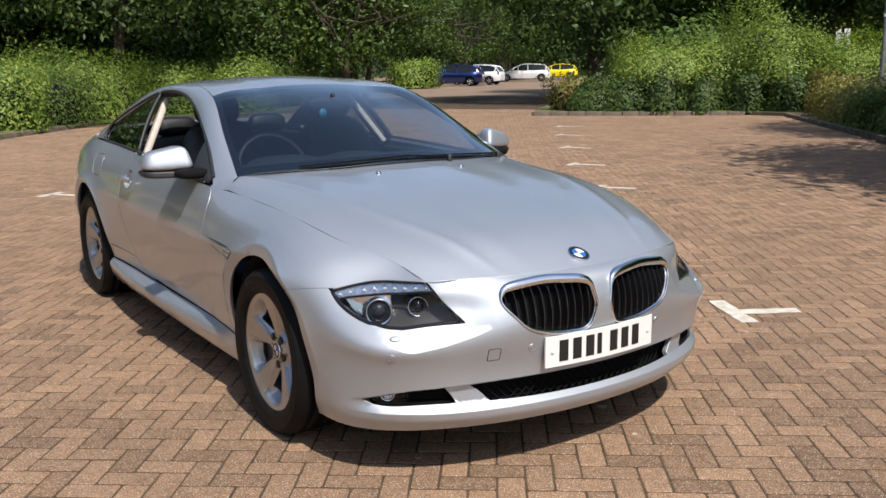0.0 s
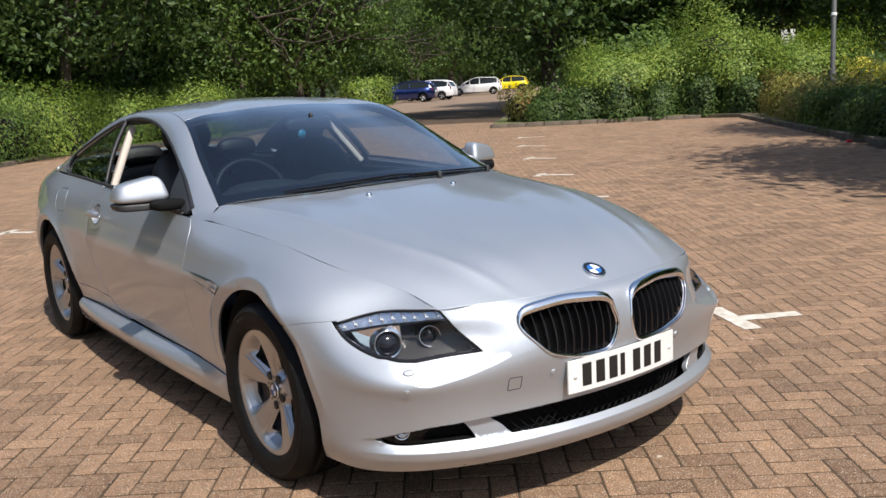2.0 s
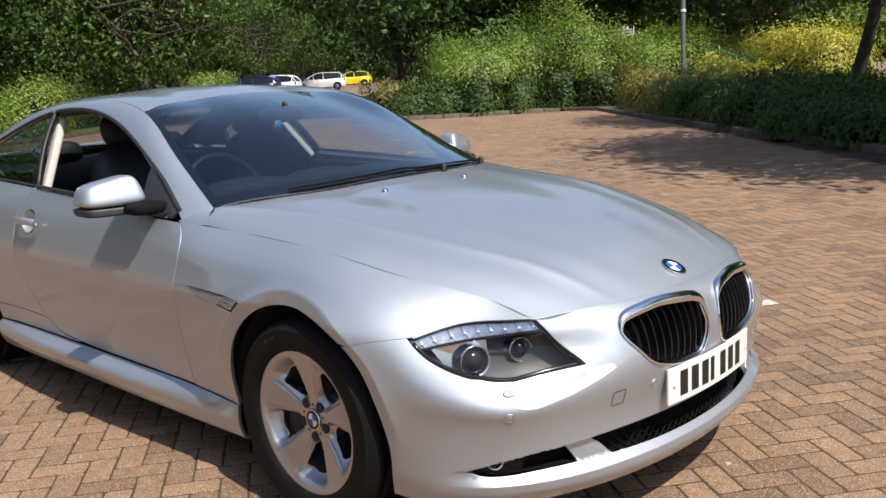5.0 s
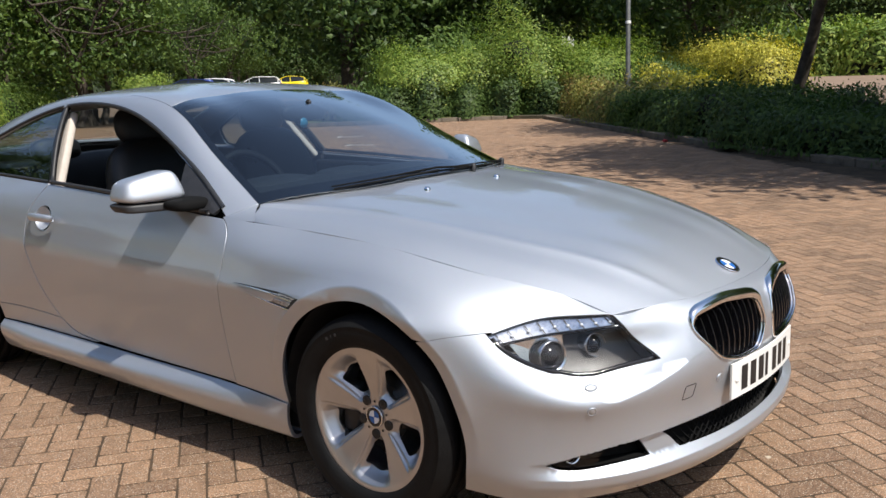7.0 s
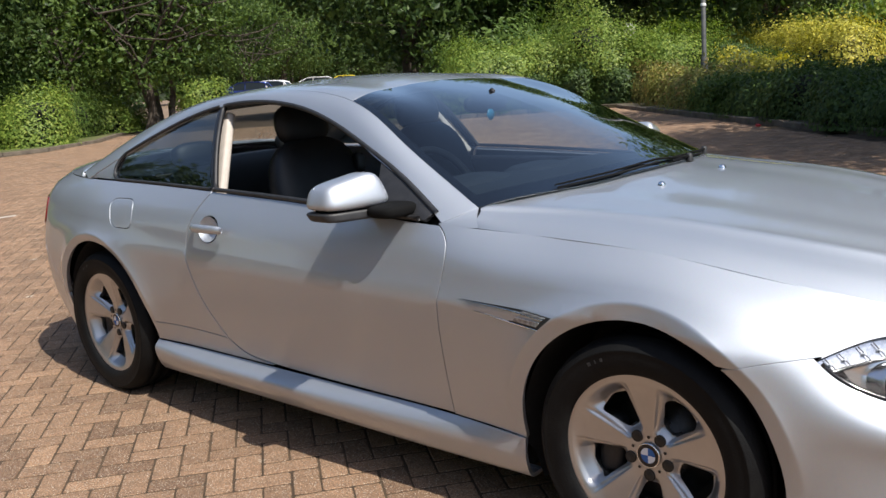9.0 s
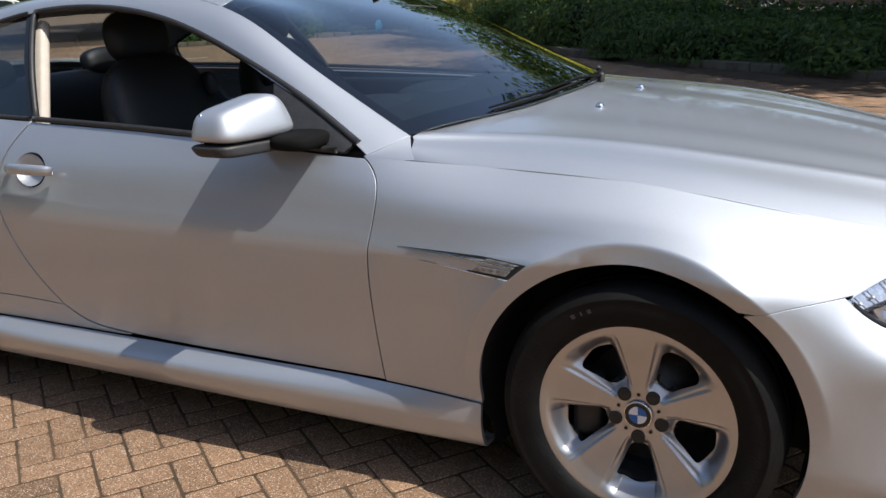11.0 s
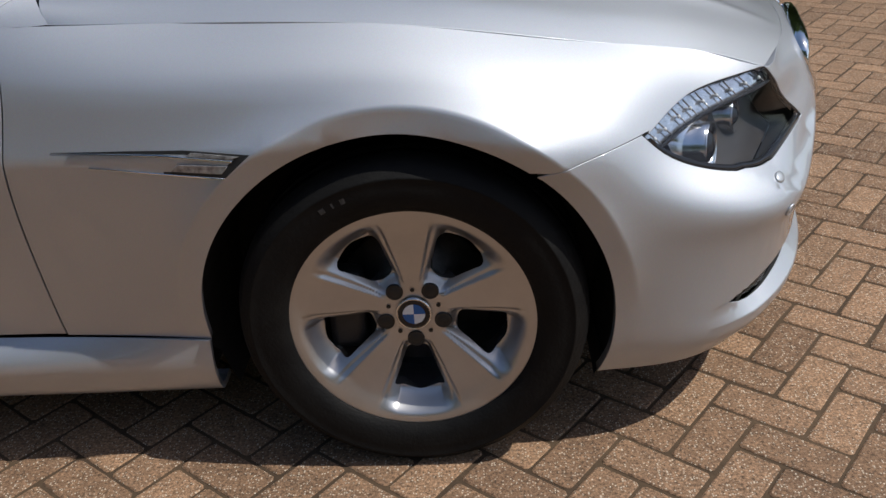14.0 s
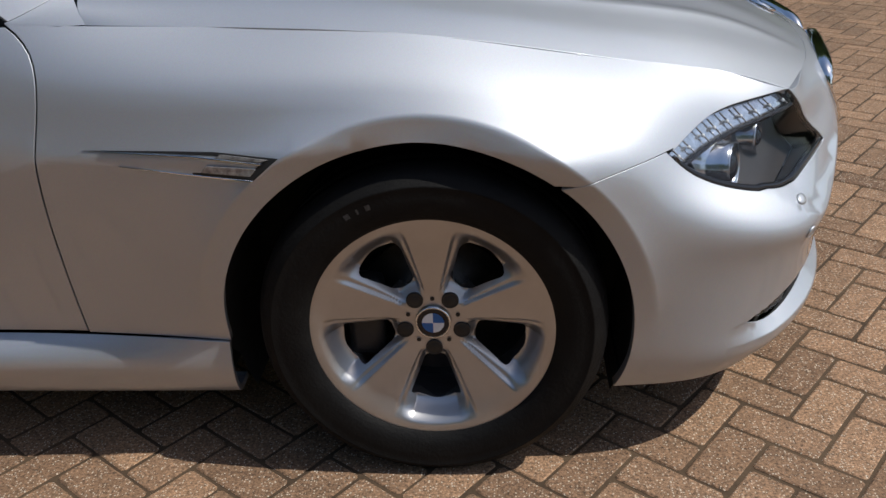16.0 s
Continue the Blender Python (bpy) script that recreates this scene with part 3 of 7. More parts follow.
quarter = np.concatenate([
    top_run(-3.42, -1.94)[:-1], door_rear[::-1][:-1], on_side([(-1.87, .38), (-2.1, .387), (-2.397, .385)], 20)[:-1], arch_r[:-1],
    on_side([(-3.165, .425), (-3.30, .52), (-3.42, .62)], 12)[:-1], on_side([(-3.42, .62), (-3.43, .75), (-3.40, .90), (-3.42, .987)], 14)[:-1]])
ring_r = SIDE.find([(x, .93, z) for r in (.423, .433) for x, z in arc(*ARCH_R, r, 5, 175, 70)], "xz")
flap_line = SIDE.find([(x, .9, z) for x, z in rounded([(-2.665, .912), (-2.47, .916), (-2.455, .792), (-2.615, .792)], 0.3)], "xz")
made_quarter = panel(SIDE, quarter, (flap_line,), step=0.04, extra=ring_r, gap=.0020, depth=.02)
ext = np.concatenate([on_side([(-1.87, .38), (-2.1, .387), (-2.397, .385)], 20)[:-1], on_side([(-2.397, .385), (-2.393, .34), (-2.393, .303)], 6)[:-1], on_side([(-2.393, .303), (-2.0, .3025), (-1.60, .3025)], 20)[:-1],
                      on_side([(-1.60, .3085), (-1.68, .315), (-1.79, .335), (-1.87, .38)], 14)[:-1]])
made_ext = panel(SIDE, ext, step=.03)
made_flap = panel(SIDE, flap_line, step=0.04)


def mid_run(z0, z1, n=12):
    """Down or up the middle of the nose."""
    v = SIDE.find([(.88, 0, z) for z in np.linspace(z0, z1, n)], "yz")
    v[:, 0] = SIDE.u1
    return v


bottom = np.stack([np.linspace(SIDE.u1, SIDE.find([(.352, .87, .178)])[0, 0], 60), np.full(60, 0.0)], 1)
nose_top = np.stack([np.linspace(SIDE.find([(.688, .606, .698)])[0, 0], SIDE.u1, 30), np.full(30, VTOP)], 1)
grille_edge = on_side([(.89, 0, .343), (.862, .25, .342), (.832, .40, .341), (.797, .502, .340)], 20, "yz")
grille_side = on_side([(.797, .502, .340), (.803, .470, .316), (.81, .440, .282)], 10, "yz")
grille_low = on_side([(.81, .440, .282), (.84, .25, .278), (.89, 0, .277)], 20, "yz")
fog_hole = np.concatenate([
    on_side([(.74, .588, .337), (.69, .66, .334), (.63, .765, .318), (.58, .822, .300)], 16, "yz")[:-1], on_side([(.58, .822, .300), (.60, .80, .289), (.66, .70, .283), (.745, .555, .285)], 16, "yz")[:-1],
    on_side([(.745, .555, .285), (.742, .570, .312), (.74, .588, .337)], 6, "yz")[:-1]])
grille_edge[0, 0] = grille_low[-1, 0] = SIDE.u1
kidney_yz = rounded([(.050, .674), (.23, .688), (.388, .672), (.410, .625), (.325, .530), (.20, .498), (.062, .494), (.028, .575)], 0.34)
kidney_uv = SIDE.find([(.87, y, z) for y, z in kidney_yz], "yz")
nose = np.concatenate([nose_top, mid_run(.698, .343)[:-1], grille_edge[:-1], grille_side[:-1], grille_low[:-1], mid_run(.277, .192, 8)[:-1], bottom[:-1], arch_ff[:-1], wing_seam[:-1], lamp_low[:-1], lamp_in[:-1]])
_w = np.linspace(.46, .77, 34)
crease = SIDE.find([(.7, w, lamp_foot(np.array([w]))[1][0] + d) for d in (-.003, .003) for w in _w], 'yz')
folds = SIDE.find([(.7, w, z) for w in np.concatenate([np.linspace(.012, .70, 54), np.linspace(.71, .85, 30)]) for z in (fold_z(w) + .004, fold_z(w) - .001, fold_z(w) - .007, .291, .275, .261, .256, .240, .222)], 'yz')
made_nose = panel(SIDE, nose, (kidney_uv, fog_hole), step=0.018, extra=np.concatenate([ring_f, crease, folds]), mid=True, both=True, depth=0.02)

bonnet_line = np.concatenate([np.stack([np.linspace(BONNET.ku[0], BONNET.ku[-1], 60), np.zeros(60)], 1)[:-1], np.stack([np.full(30, BONNET.ku[-1]), np.linspace(0, BONNET.kv[-1], 30)], 1)[:-1],
                              np.stack([np.linspace(BONNET.ku[-1], BONNET.ku[0], 40), np.full(40, BONNET.kv[-1])], 1)[:-1], np.stack([np.full(30, BONNET.ku[0]), np.linspace(BONNET.kv[-1], 0, 30)], 1)[:-1]])
made_bonnet = panel(BONNET, bonnet_line, step=0.04, gap=-.0007, mid=True, both=True)


def patch(skin, u0, u1, v0, v1, n=40, k=20):
    return np.concatenate([np.stack([np.linspace(u0, u1, n), np.full(n, v0)], 1)[:-1], np.stack([np.full(k, u1), np.linspace(v0, v1, k)], 1)[:-1],
                           np.stack([np.linspace(u1, u0, n), np.full(n, v1)], 1)[:-1], np.stack([np.full(k, u0), np.linspace(v1, v0, k)], 1)[:-1]])


made_screen = panel(TOP, patch(TOP, US[0], US[3], VS[0], VS[2]), step=0.06, mid=True, both=True, gap=0, depth=0.006)
made_roof = panel(TOP, patch(TOP, US[3], US[5] + 0.25, VS[0], VS[2]), step=0.06, mid=True, both=True)
made_rear_screen = panel(TOP, patch(TOP, US[5] + 0.25, US[7], VS[0], VS[2]), step=0.06, mid=True, both=True, gap=0, depth=0.006)
made_rail = panel(TOP, patch(TOP, US[0], US[7], VS[2], VS[4], 80, 10), step=0.03)


foot_top = TOP.at(np.stack([np.full(6, US[0]), np.linspace(VS[2], VS[4], 6)], 1))
foot_low = SIDE.at(top_run(-.597, -.716, 6))
foot_low[0] = (-.592, .8075, .893)
FOOT = Skin([foot_top, foot_top * .5 + foot_low * .5 + (0, .006, .002), foot_low])
made_foot = panel(FOOT, patch(FOOT, FOOT.ku[0], FOOT.ku[-1], 0, FOOT.kv[-1], 16, 8), step=.02, gap=0, rim=False)
# the pillar's foot flows from the pillar into the wing
_at = FOOT.find(made_foot[0] * (1, -1, 1))
_s = np.clip((_at[:, 0] - FOOT.ku[0]) / (FOOT.ku[-1] - FOOT.ku[0]), 0, 1)
_n0 = TOP.normal(np.stack([np.full(6, US[0] + .05), np.linspace(VS[2], VS[4], 6)], 1))
_n1 = SIDE.normal(top_run(-.597, -.716, 6) - (0, .02))
_k = np.clip(_at[:, 1:2] / FOOT.kv[-1], 0, 1)
_mix = sum(np.stack([np.interp(_s, np.linspace(0, 1, 6), n[:, c]) for c in range(3)], 1) * w for n, w in ((_n0, 1 - _k), (_n1, _k)))
made_foot = made_foot[0], made_foot[1], _mix / np.linalg.norm(_mix, axis=1)[:, None] * (1, -1, 1)
SIGHT = (1, -1, 1)


def spot(x, w, z, skin=None, use="xyz"):
    """A place on a skin and its normal, on the car's right side."""
    uv = (skin or SIDE).find([(x, w, z)], use)
    return (skin or SIDE).at(uv)[0] * SIGHT, (skin or SIDE).normal(uv)[0] * SIGHT


def flipped(v, s):
    return (v[0], v[1] * s, v[2])


def set_on(ob, place, normal, s=1, out=0.0, spin=0.0):
    """Stands a part whose own axis is z on a place, facing along its normal."""
    n = Vector(flipped(normal, s))
    ob.matrix_basis = Matrix.Translation(Vector(flipped(place, s)) + n * out) @ n.to_track_quat("Z", "Y").to_matrix().to_4x4() @ pose(0, 0, 0, 0, 0, spin)
    return ob


def merged(*parts):
    bm = bmesh.new()
    for p in parts:
        if isinstance(p, bmesh.types.BMesh):
            me = bpy.data.meshes.new("piece")
            p.to_mesh(me)
            p.free()
            p = me
        bm.from_mesh(p)
    return bm


# body panels
for other in (False, True):
    s = -1 if other else 1
    sheet("front_wing", made_wing, PAINT, coupe, other=other)
    quarter_part = sheet("quarter_panel", made_quarter, PAINT, coupe, other=other)
    sheet("fuel_flap", made_flap, PAINT, quarter_part, other=other)
    sheet("sill_extension", made_ext, PAINT, coupe, other=other)
    sheet("roof_rail", made_rail, PAINT, coupe, other=other)
    sheet("pillar_foot", made_foot, PAINT, coupe, other=other)
sheet("front_bumper", made_nose, PAINT, coupe)
sheet("bonnet", made_bonnet, PAINT, coupe)
windscreen = sheet("windscreen", made_screen, SCREEN_GLASS, coupe, "tinted windscreen with dark edge band")
sheet("roof", made_roof, PAINT, coupe)
sheet("rear_window", made_rear_screen, REAR_GLASS, coupe)
for u0, u1, v1 in ((US[0] + .004, US[0] + .075, VS[2]), (US[3] - .04, US[3] - .002, VS[2] - .03)):
    sheet("edge_band", panel(TOP, patch(TOP, u0, u1, 0, v1), step=0.08, mid=True, both=True, gap=0, lift=-0.004, rim=False), GLOSSBLACK, windscreen)
made_band = panel(TOP, patch(TOP, US[0] + .075, US[3], VS[2] - .03, VS[2] - .002), step=0.08, gap=0, lift=-0.004, rim=False)
for other in (False, True):
    sheet("edge_band", made_band, GLOSSBLACK, windscreen, other=other)
sheet("headliner", panel(TOP, patch(TOP, US[3] - .02, US[5] + 0.25, VS[0], VS[3]), step=0.1, mid=True, both=True, gap=0, lift=-0.035, rim=False), BEIGE, coupe, "pale cloth roof lining")

# sills
SILL = Skin([
    [(-2.395, .884, .302), (-2.15, .874, .3025), (-1.87, .870, .3025), (-1.74, .869, .3025), (-1.5, .868, .3025), (-1.06, .867, .302), (-.68, .871, .302), (-.398, .882, .29)],
    [(-2.395, .896, .290), (-2.15, .900, .289), (-1.87, .903, .288), (-1.74, .904, .288), (-1.5, .905, .287), (-1.06, .897, .286), (-.68, .884, .284), (-.398, .884, .272)],
    [(-2.395, .908, .275), (-2.15, .922, .272), (-1.87, .931, .272), (-1.74, .931, .272), (-1.5, .931, .270), (-1.06, .918, .264), (-.68, .898, .256), (-.398, .886, .245)],
    [(-2.395, .90, .215), (-2.15, .912, .212), (-1.87, .916, .21), (-1.74, .916, .21), (-1.5, .916, .208), (-1.06, .906, .206), (-.68, .890, .204), (-.398, .880, .20)],
    [(-2.395, .868, .163), (-2.15, .875, .165), (-1.87, .876, .166), (-1.74, .876, .166), (-1.5, .876, .166), (-1.06, .874, .164), (-.68, .868, .162), (-.398, .860, .16)],
    [(-2.395, .80, .155), (-2.15, .80, .155), (-1.87, .80, .155), (-1.74, .80, .155), (-1.5, .80, .155), (-1.06, .80, .155), (-.68, .80, .155), (-.398, .80, .155)]], flip=True)
made_sill = panel(SILL, patch(SILL, SILL.ku[0], SILL.ku[-1], SILL.kv[0], SILL.kv[-1], 70, 20), step=0.02)
for other in (False, True):
    sheet("sill", made_sill, PAINT, coupe, other=other)

# side windows: a skin from the belt up to the roof rail
_xs = np.array([-.75, -.95, -1.2, -1.5, -1.85, -2.2, -2.5, -2.75, -3.0])
_low = SIDE.at(np.stack([np.interp(_xs, *[SIDE.at(np.stack([np.linspace(0.6, SIDE.u1, 500), np.full(500, VTOP)], 1))[:, 0], np.linspace(0.6, SIDE.u1, 500)]), np.full(9, VTOP)], 1))
_run = TOP.at(np.stack([np.linspace(US[0], US[7], 300), np.full(300, VS[4])], 1))
_high = TOP.at(np.stack([np.interp(-_xs, -_run[:, 0], np.linspace(US[0], US[7], 300)), np.full(9, VS[4])], 1))
_mid = (_low + _high) / 2 + (0, .018, 0) * np.clip((_high - _low)[:, 2:3] * 4, 0, 1)
PANE = Skin([_low - (0, .012, -.002), _mid - (0, .012, 0), _high - (0, .012, 0)])


def on_pane(points, n=20):
    return PANE.find(smooth([(x, .75, z) for x, z in points], n), "xz")


def pane_line(x0, x1, top, n=30):
    u = np.interp(-np.linspace(x0, x1, n), -_xs, PANE.ku)
    return np.stack([u, np.full(n, PANE.kv[-1] if top else PANE.kv[0])], 1)


pillar_f = on_pane([(-1.925, .962), (-1.985, 1.08), (-2.045, 1.19), (-2.09, 1.262)], 12)
pillar_r = on_pane([(-1.965, .963), (-2.025, 1.08), (-2.085, 1.19), (-2.125, 1.258)], 12)
glass_end = on_pane([(-2.70, .976), (-2.765, 1.00), (-2.765, 1.06), (-2.72, 1.10)], 14)
sail = np.concatenate([pane_line(-.76, -1.06, True, 16)[:-1], on_pane([(-1.06, 1.076), (-1.02, 1.0), (-.975, .925)], 10)[:-1], pane_line(-.975, -.76, False, 12)[:-1]])
quarter_glass = np.concatenate([pane_line(-2.125, -2.72, True)[:-1], glass_end[::-1][:-1], pane_line(-2.70, -1.965, False)[:-1], pillar_r[:-1]])
pillar_line = np.concatenate([pane_line(-2.09, -2.125, True, 6)[:-1], pillar_r[::-1][:-1], pane_line(-1.965, -1.925, False, 6)[:-1], pillar_f[:-1]])
c_line = np.concatenate([pane_line(-2.72, -2.99, True)[:-1], pane_line(-2.99, -2.70, False)[:-1], glass_end[:-1]])
made_qglass, made_bpillar = panel(PANE, quarter_glass, step=.06, gap=.002, depth=.005), panel(PANE, pillar_line, step=.03, lift=.004)
made_cpanel, made_sail = panel(PANE, c_line, step=.03, lift=0.006), panel(PANE, sail, step=.03, lift=.006, gap=0)


def edge3(skin, uv, out=0.0, s=1):
    return [flipped(v, s) for v in (skin.at(uv) + skin.normal(uv) * out) * SIGHT]


def door_thing(other):
    s = -1 if other else 1
    door = sheet("door", made_door, PAINT, coupe, "silver door with its window wound down", other)
    p, n = spot(-1.897, .9, .822, use="xz")
    # hollow behind the handle
    cup = part("handle_cup", lathe([(.062, .0), (.05, -.016), (.03, -.028), (0, -.032)], 32, "z"), PAINT, door)
    set_on(cup, p, n, s, 0.0)
    cup.matrix_basis = cup.matrix_basis @ Matrix.Diagonal((1, .8, 1, 1))
    pts = [spot(x, .9, .822, use="xz") for x in (-1.985, -1.975, -1.94, -1.87, -1.81, -1.785, -1.777)]
    outs = (.004, .02, .034, .038, .034, .028, .022)
    rad = [.010, .014, .0165, .017, .0165, .015, .012]
    part("door_handle", tube([flipped(q + m * o, s) for (q, m), o in zip(pts, outs)], rad, flat=.7, n=12), PAINT, door, "silver pull handle")
    sheet("mirror_sail", made_sail, BLACK, door, "black corner panel", other)
    # seal along the foot of the window, and round its frame
    part("belt_seal", tube(edge3(PANE, pane_line(-.80, -1.93, False, 40), .012, s), .009, n=6), BLACK, door)
    part("frame_seal", tube(edge3(PANE, np.concatenate([pane_line(-.74, -2.09, True, 50), pillar_f[::-1]]), .006, s), .010, n=6), BLACK, door)
    part("door_card", box(1.22, .05, .56, .02, (-1.32, -.765 * s, .64)), LEATHER, door)
    # mirror
    mirror = part("door_mirror", mirror_shell(s, False), PAINT, door, "silver mirror housing")
    part("mirror_base", mirror_shell(s, True), BLACK, mirror)
    part("mirror_arm", soft_block(.13, .16, .046, (-.895, -.862 * s, .944), 0, 3.2), HOLLOW, mirror)
    g = part("mirror_glass", box(.004, .17, .095, .001, (-1.064, -.955 * s, .985)), CHROME, mirror)
    return door


def mirror_shell(s, base):
    """The housing of a door mirror, or the black tray under it."""
    bm = bmesh.new()
    bmesh.ops.create_cube(bm, size=1.0)
    bmesh.ops.subdivide_edges(bm, edges=bm.edges[:], cuts=9, use_grid_fill=True)
    for v in bm.verts:
        q = v.co * 2
        r = (abs(q.x) ** 5 + abs(q.y) ** 5 + abs(q.z) ** 5) ** .2
        q = q / r
        # outwards along y, up along z; the tray is a thin slice below the housing
        t = (q.z + 1) / 2
        if base:
            z = -.066 + t * .036
            wide = .90 + .10 * t
            x, y = q.x * .064 * wide, q.y * .112 * wide
        else:
            z = -.030 + t * (.098 - .018 * q.y)
            x, y = q.x * .066 * (1 - .30 * t * t), q.y * .112 * (1 - .16 * t - .10 * t * t) + .004 * t
        x -= .038 * (y / .112) + .012 * t
        v.co = (-1.0 + x, -(.952 + y) * s, .988 + z)
    bmesh.ops.recalc_face_normals(bm, faces=bm.faces[:])
    for f in bm.faces:
        f.smooth = True
    return bm


for other in (False, True):
    door_thing(other)
    s = -1 if other else 1
    sheet("quarter_window", made_qglass, SIDE_GLASS, coupe, "dark tinted fixed rear side window", other)
    sheet("centre_pillar", made_bpillar, GLOSSBLACK, coupe, other=other)
    sheet("rear_pillar", made_cpanel, PAINT, coupe, other=other)
    part("window_trim", tube(edge3(PANE, np.concatenate([pane_line(-2.12, -2.72, True, 20), glass_end[::-1][1:-1], pane_line(-2.70, -1.95, False, 20)]), .008, s), .0075, n=6), BLACK, coupe)
    top, low = Vector((-2.115, -.585 * s, 1.245)), Vector((-1.965, -.775 * s, .93))
    trim = box(.06, .035, (top - low).length, .012)
    tilt = (top - low).to_track_quat("Z", "X").to_matrix().to_4x4()
    t = part("pillar_trim", trim, BEIGE, coupe, "beige inner pillar trim")
    t.matrix_basis = Matrix.Translation((top + low) / 2) @ Matrix.Rotation(0, 4, "Z") @ Matrix(((1, 0, 0, 0), (0, 1, 0, 0), (0, 0, 1, 0), (0, 0, 0, 1))) @ Vector((0, 0, 1)).rotation_difference(top - low).to_matrix().to_4x4()

# boot and tail
edge_tail = SIDE.at(np.stack([np.linspace(SIDE.u0, SIDE.find([(-3.15, .775, .98)])[0, 0], 5), np.full(5, VTOP)], 1))
edge_glass = TOP.at(np.stack([np.full(5, US[7]), np.linspace(VS[0], VS[3], 5)], 1))
DECK = Skin([edge_glass, edge_glass * .6 + edge_tail * .4 + (0, 0, .012), edge_glass * .25 + edge_tail * .75 + (0, 0, .012), edge_tail])
sheet("boot_lid", panel(DECK, patch(DECK, DECK.ku[0], DECK.ku[-1], 0, DECK.kv[-1]), step=.06, mid=True, both=True), PAINT, coupe)
u_q = SIDE.find([(-3.42, .7, .62), (-3.42, .75, .98)])
z_seam = SIDE.find([(-3.94, 0, .64)])[0]
tail_low = np.concatenate([
    np.stack([np.linspace(SIDE.u0, SIDE.find([(-3.165, .87, .235)])[0, 0], 30), np.zeros(30)], 1)[:-1], on_side([(-3.15, .235), (-3.17, .33), (-3.165, .425)], 8)[:-1],
    on_side([(-3.165, .425), (-3.30, .52), (-3.42, .62)], 12)[:-1], np.linspace(u_q[0], z_seam, 20)[:-1], np.linspace(z_seam, (SIDE.u0, 0), 10)[:-1]])
tail_high = np.concatenate([np.linspace(z_seam, u_q[0], 20)[:-1], on_side([(-3.42, .62), (-3.43, .75), (-3.40, .90), (-3.42, .987)], 14)[:-1],
                            np.stack([np.linspace(u_q[1][0], SIDE.u0, 20), np.full(20, VTOP)], 1)[:-1], np.linspace((SIDE.u0, VTOP), z_seam, 10)[:-1]])
sheet("rear_bumper", panel(SIDE, tail_low, step=.05, mid=True, both=True), PAINT, coupe)
sheet("boot_back", panel(SIDE, tail_high, step=.05, mid=True, both=True), PAINT, coupe)
lamp_r = SIDE.find([(x, w, z) for x, w, z in [(-3.46, .80, .74), (-3.62, .74, .72), (-3.80, .55, .74), (-3.80, .53, .86), (-3.62, .72, .88), (-3.46, .78, .87)]])
for other in (False, True):
    sheet("tail_lamp", panel(SIDE, rounded(lamp_r, .25), step=.05, lift=.006), RED, coupe, "red tail lamp", other)
# ---- nose details ----
def ring3(outline, out=0.0, s=1):
    return edge3(SIDE, outline, out, s)


back_kidney = panel(SIDE, kidney_uv, step=.05, lift=-.045, rim=False)
for other in (False, True):
    s = -1 if other else 1
    grille = part("kidney_grille", tube(ring3(kidney_uv, .002, s), [.0045 + .0145 * min(max((z - .635) / .04, 0), 1) for _, _, z in SIDE.at(kidney_uv)], True, 10), CHROME, coupe, "chrome framed kidney grille")
    part("chrome_lip", tube(ring3(kidney_uv, -.008, s), .006, True, 8), CHROME, grille)
    front_, rear_ = ring3(kidney_uv, -.006, s), ring3(kidney_uv, -.044, s)
    n = len(kidney_uv)
    part("chrome_wall", raw("chrome_wall", front_ + rear_, [(i, (i + 1) % n, n + (i + 1) % n, n + i) for i in range(n)]), CHROME, grille)
    sheet("grille_backing", back_kidney, HOLLOW, grille, other=other)
    ys = np.linspace(.058, .385, 11)
    for y in ys:
        zs = sorted(np.interp(y, [a[0], b[0]] if a[0] < b[0] else [b[0], a[0]], [a[1], b[1]] if a[0] < b[0] else [b[1], a[1]])
                    for a, b in zip(kidney_yz, np.roll(kidney_yz, -1, 0)) if min(a[0], b[0]) <= y <= max(a[0], b[0]) and a[0] != b[0])
        if len(zs) < 2:
            continue
        line = [spot(.88, y, z, use="yz") for z in np.linspace(zs[0] + .004, zs[-1] - .006, 7)]
        front, rear = [q - n * .010 for q, n in line], [q - n * .036 for q, n in line]
        v = [flipped(q + Vector((0, d, 0)), s) for q, r in zip(front, rear) for d, q in ((.0022, Vector(q)), (-.0022, Vector(q)), (-.0026, Vector(r)), (.0026, Vector(r)))]
        f = [(4 * i + k, 4 * i + (k + 1) % 4, 4 * i + 4 + (k + 1) % 4, 4 * i + 4 + k) for i in range(6) for k in range(4)]
        part("slat", raw("slat", v, f + [(3, 2, 1, 0), (24, 25, 26, 27)], False), GLOSSBLACK, grille)

# lower grille and lamp openings
low_open = np.concatenate([on_side([(.89, 0, .375), (.862, .25, .375), (.78, .57, .375)], 20, "yz"), on_side([(.78, .57, .375), (.80, .47, .24), (.89, 0, .235)], 20, "yz")])
low_open[0, 0] = low_open[-1, 0] = SIDE.u1
lower = sheet("lower_grille", panel(NOSE, low_open, step=.05, lift=-.065, mid=True, both=True, rim=False), HOLLOW, coupe, "black mesh lower air intake")
bars = []
for k in range(-16, 17):
    for d in (1, -1):
        y0 = k * .034
        pts = [(y0 + d * t * .11, .252 + t * .108) for t in np.linspace(0, 1, 4)]
        if all(abs(y) < .40 + .09 * (z - .25) / .1 for y, z in pts):
            bars.append(tube([flipped(spot(.86, abs(y), z, NOSE, "yz")[0] - spot(.86, abs(y), z, NOSE, "yz")[1] * .045, -1 if y < 0 else 1) for y, z in pts], .0028, n=4))
part("mesh", merged(*bars), HOLLOW, lower)["kind"] = "stuff"
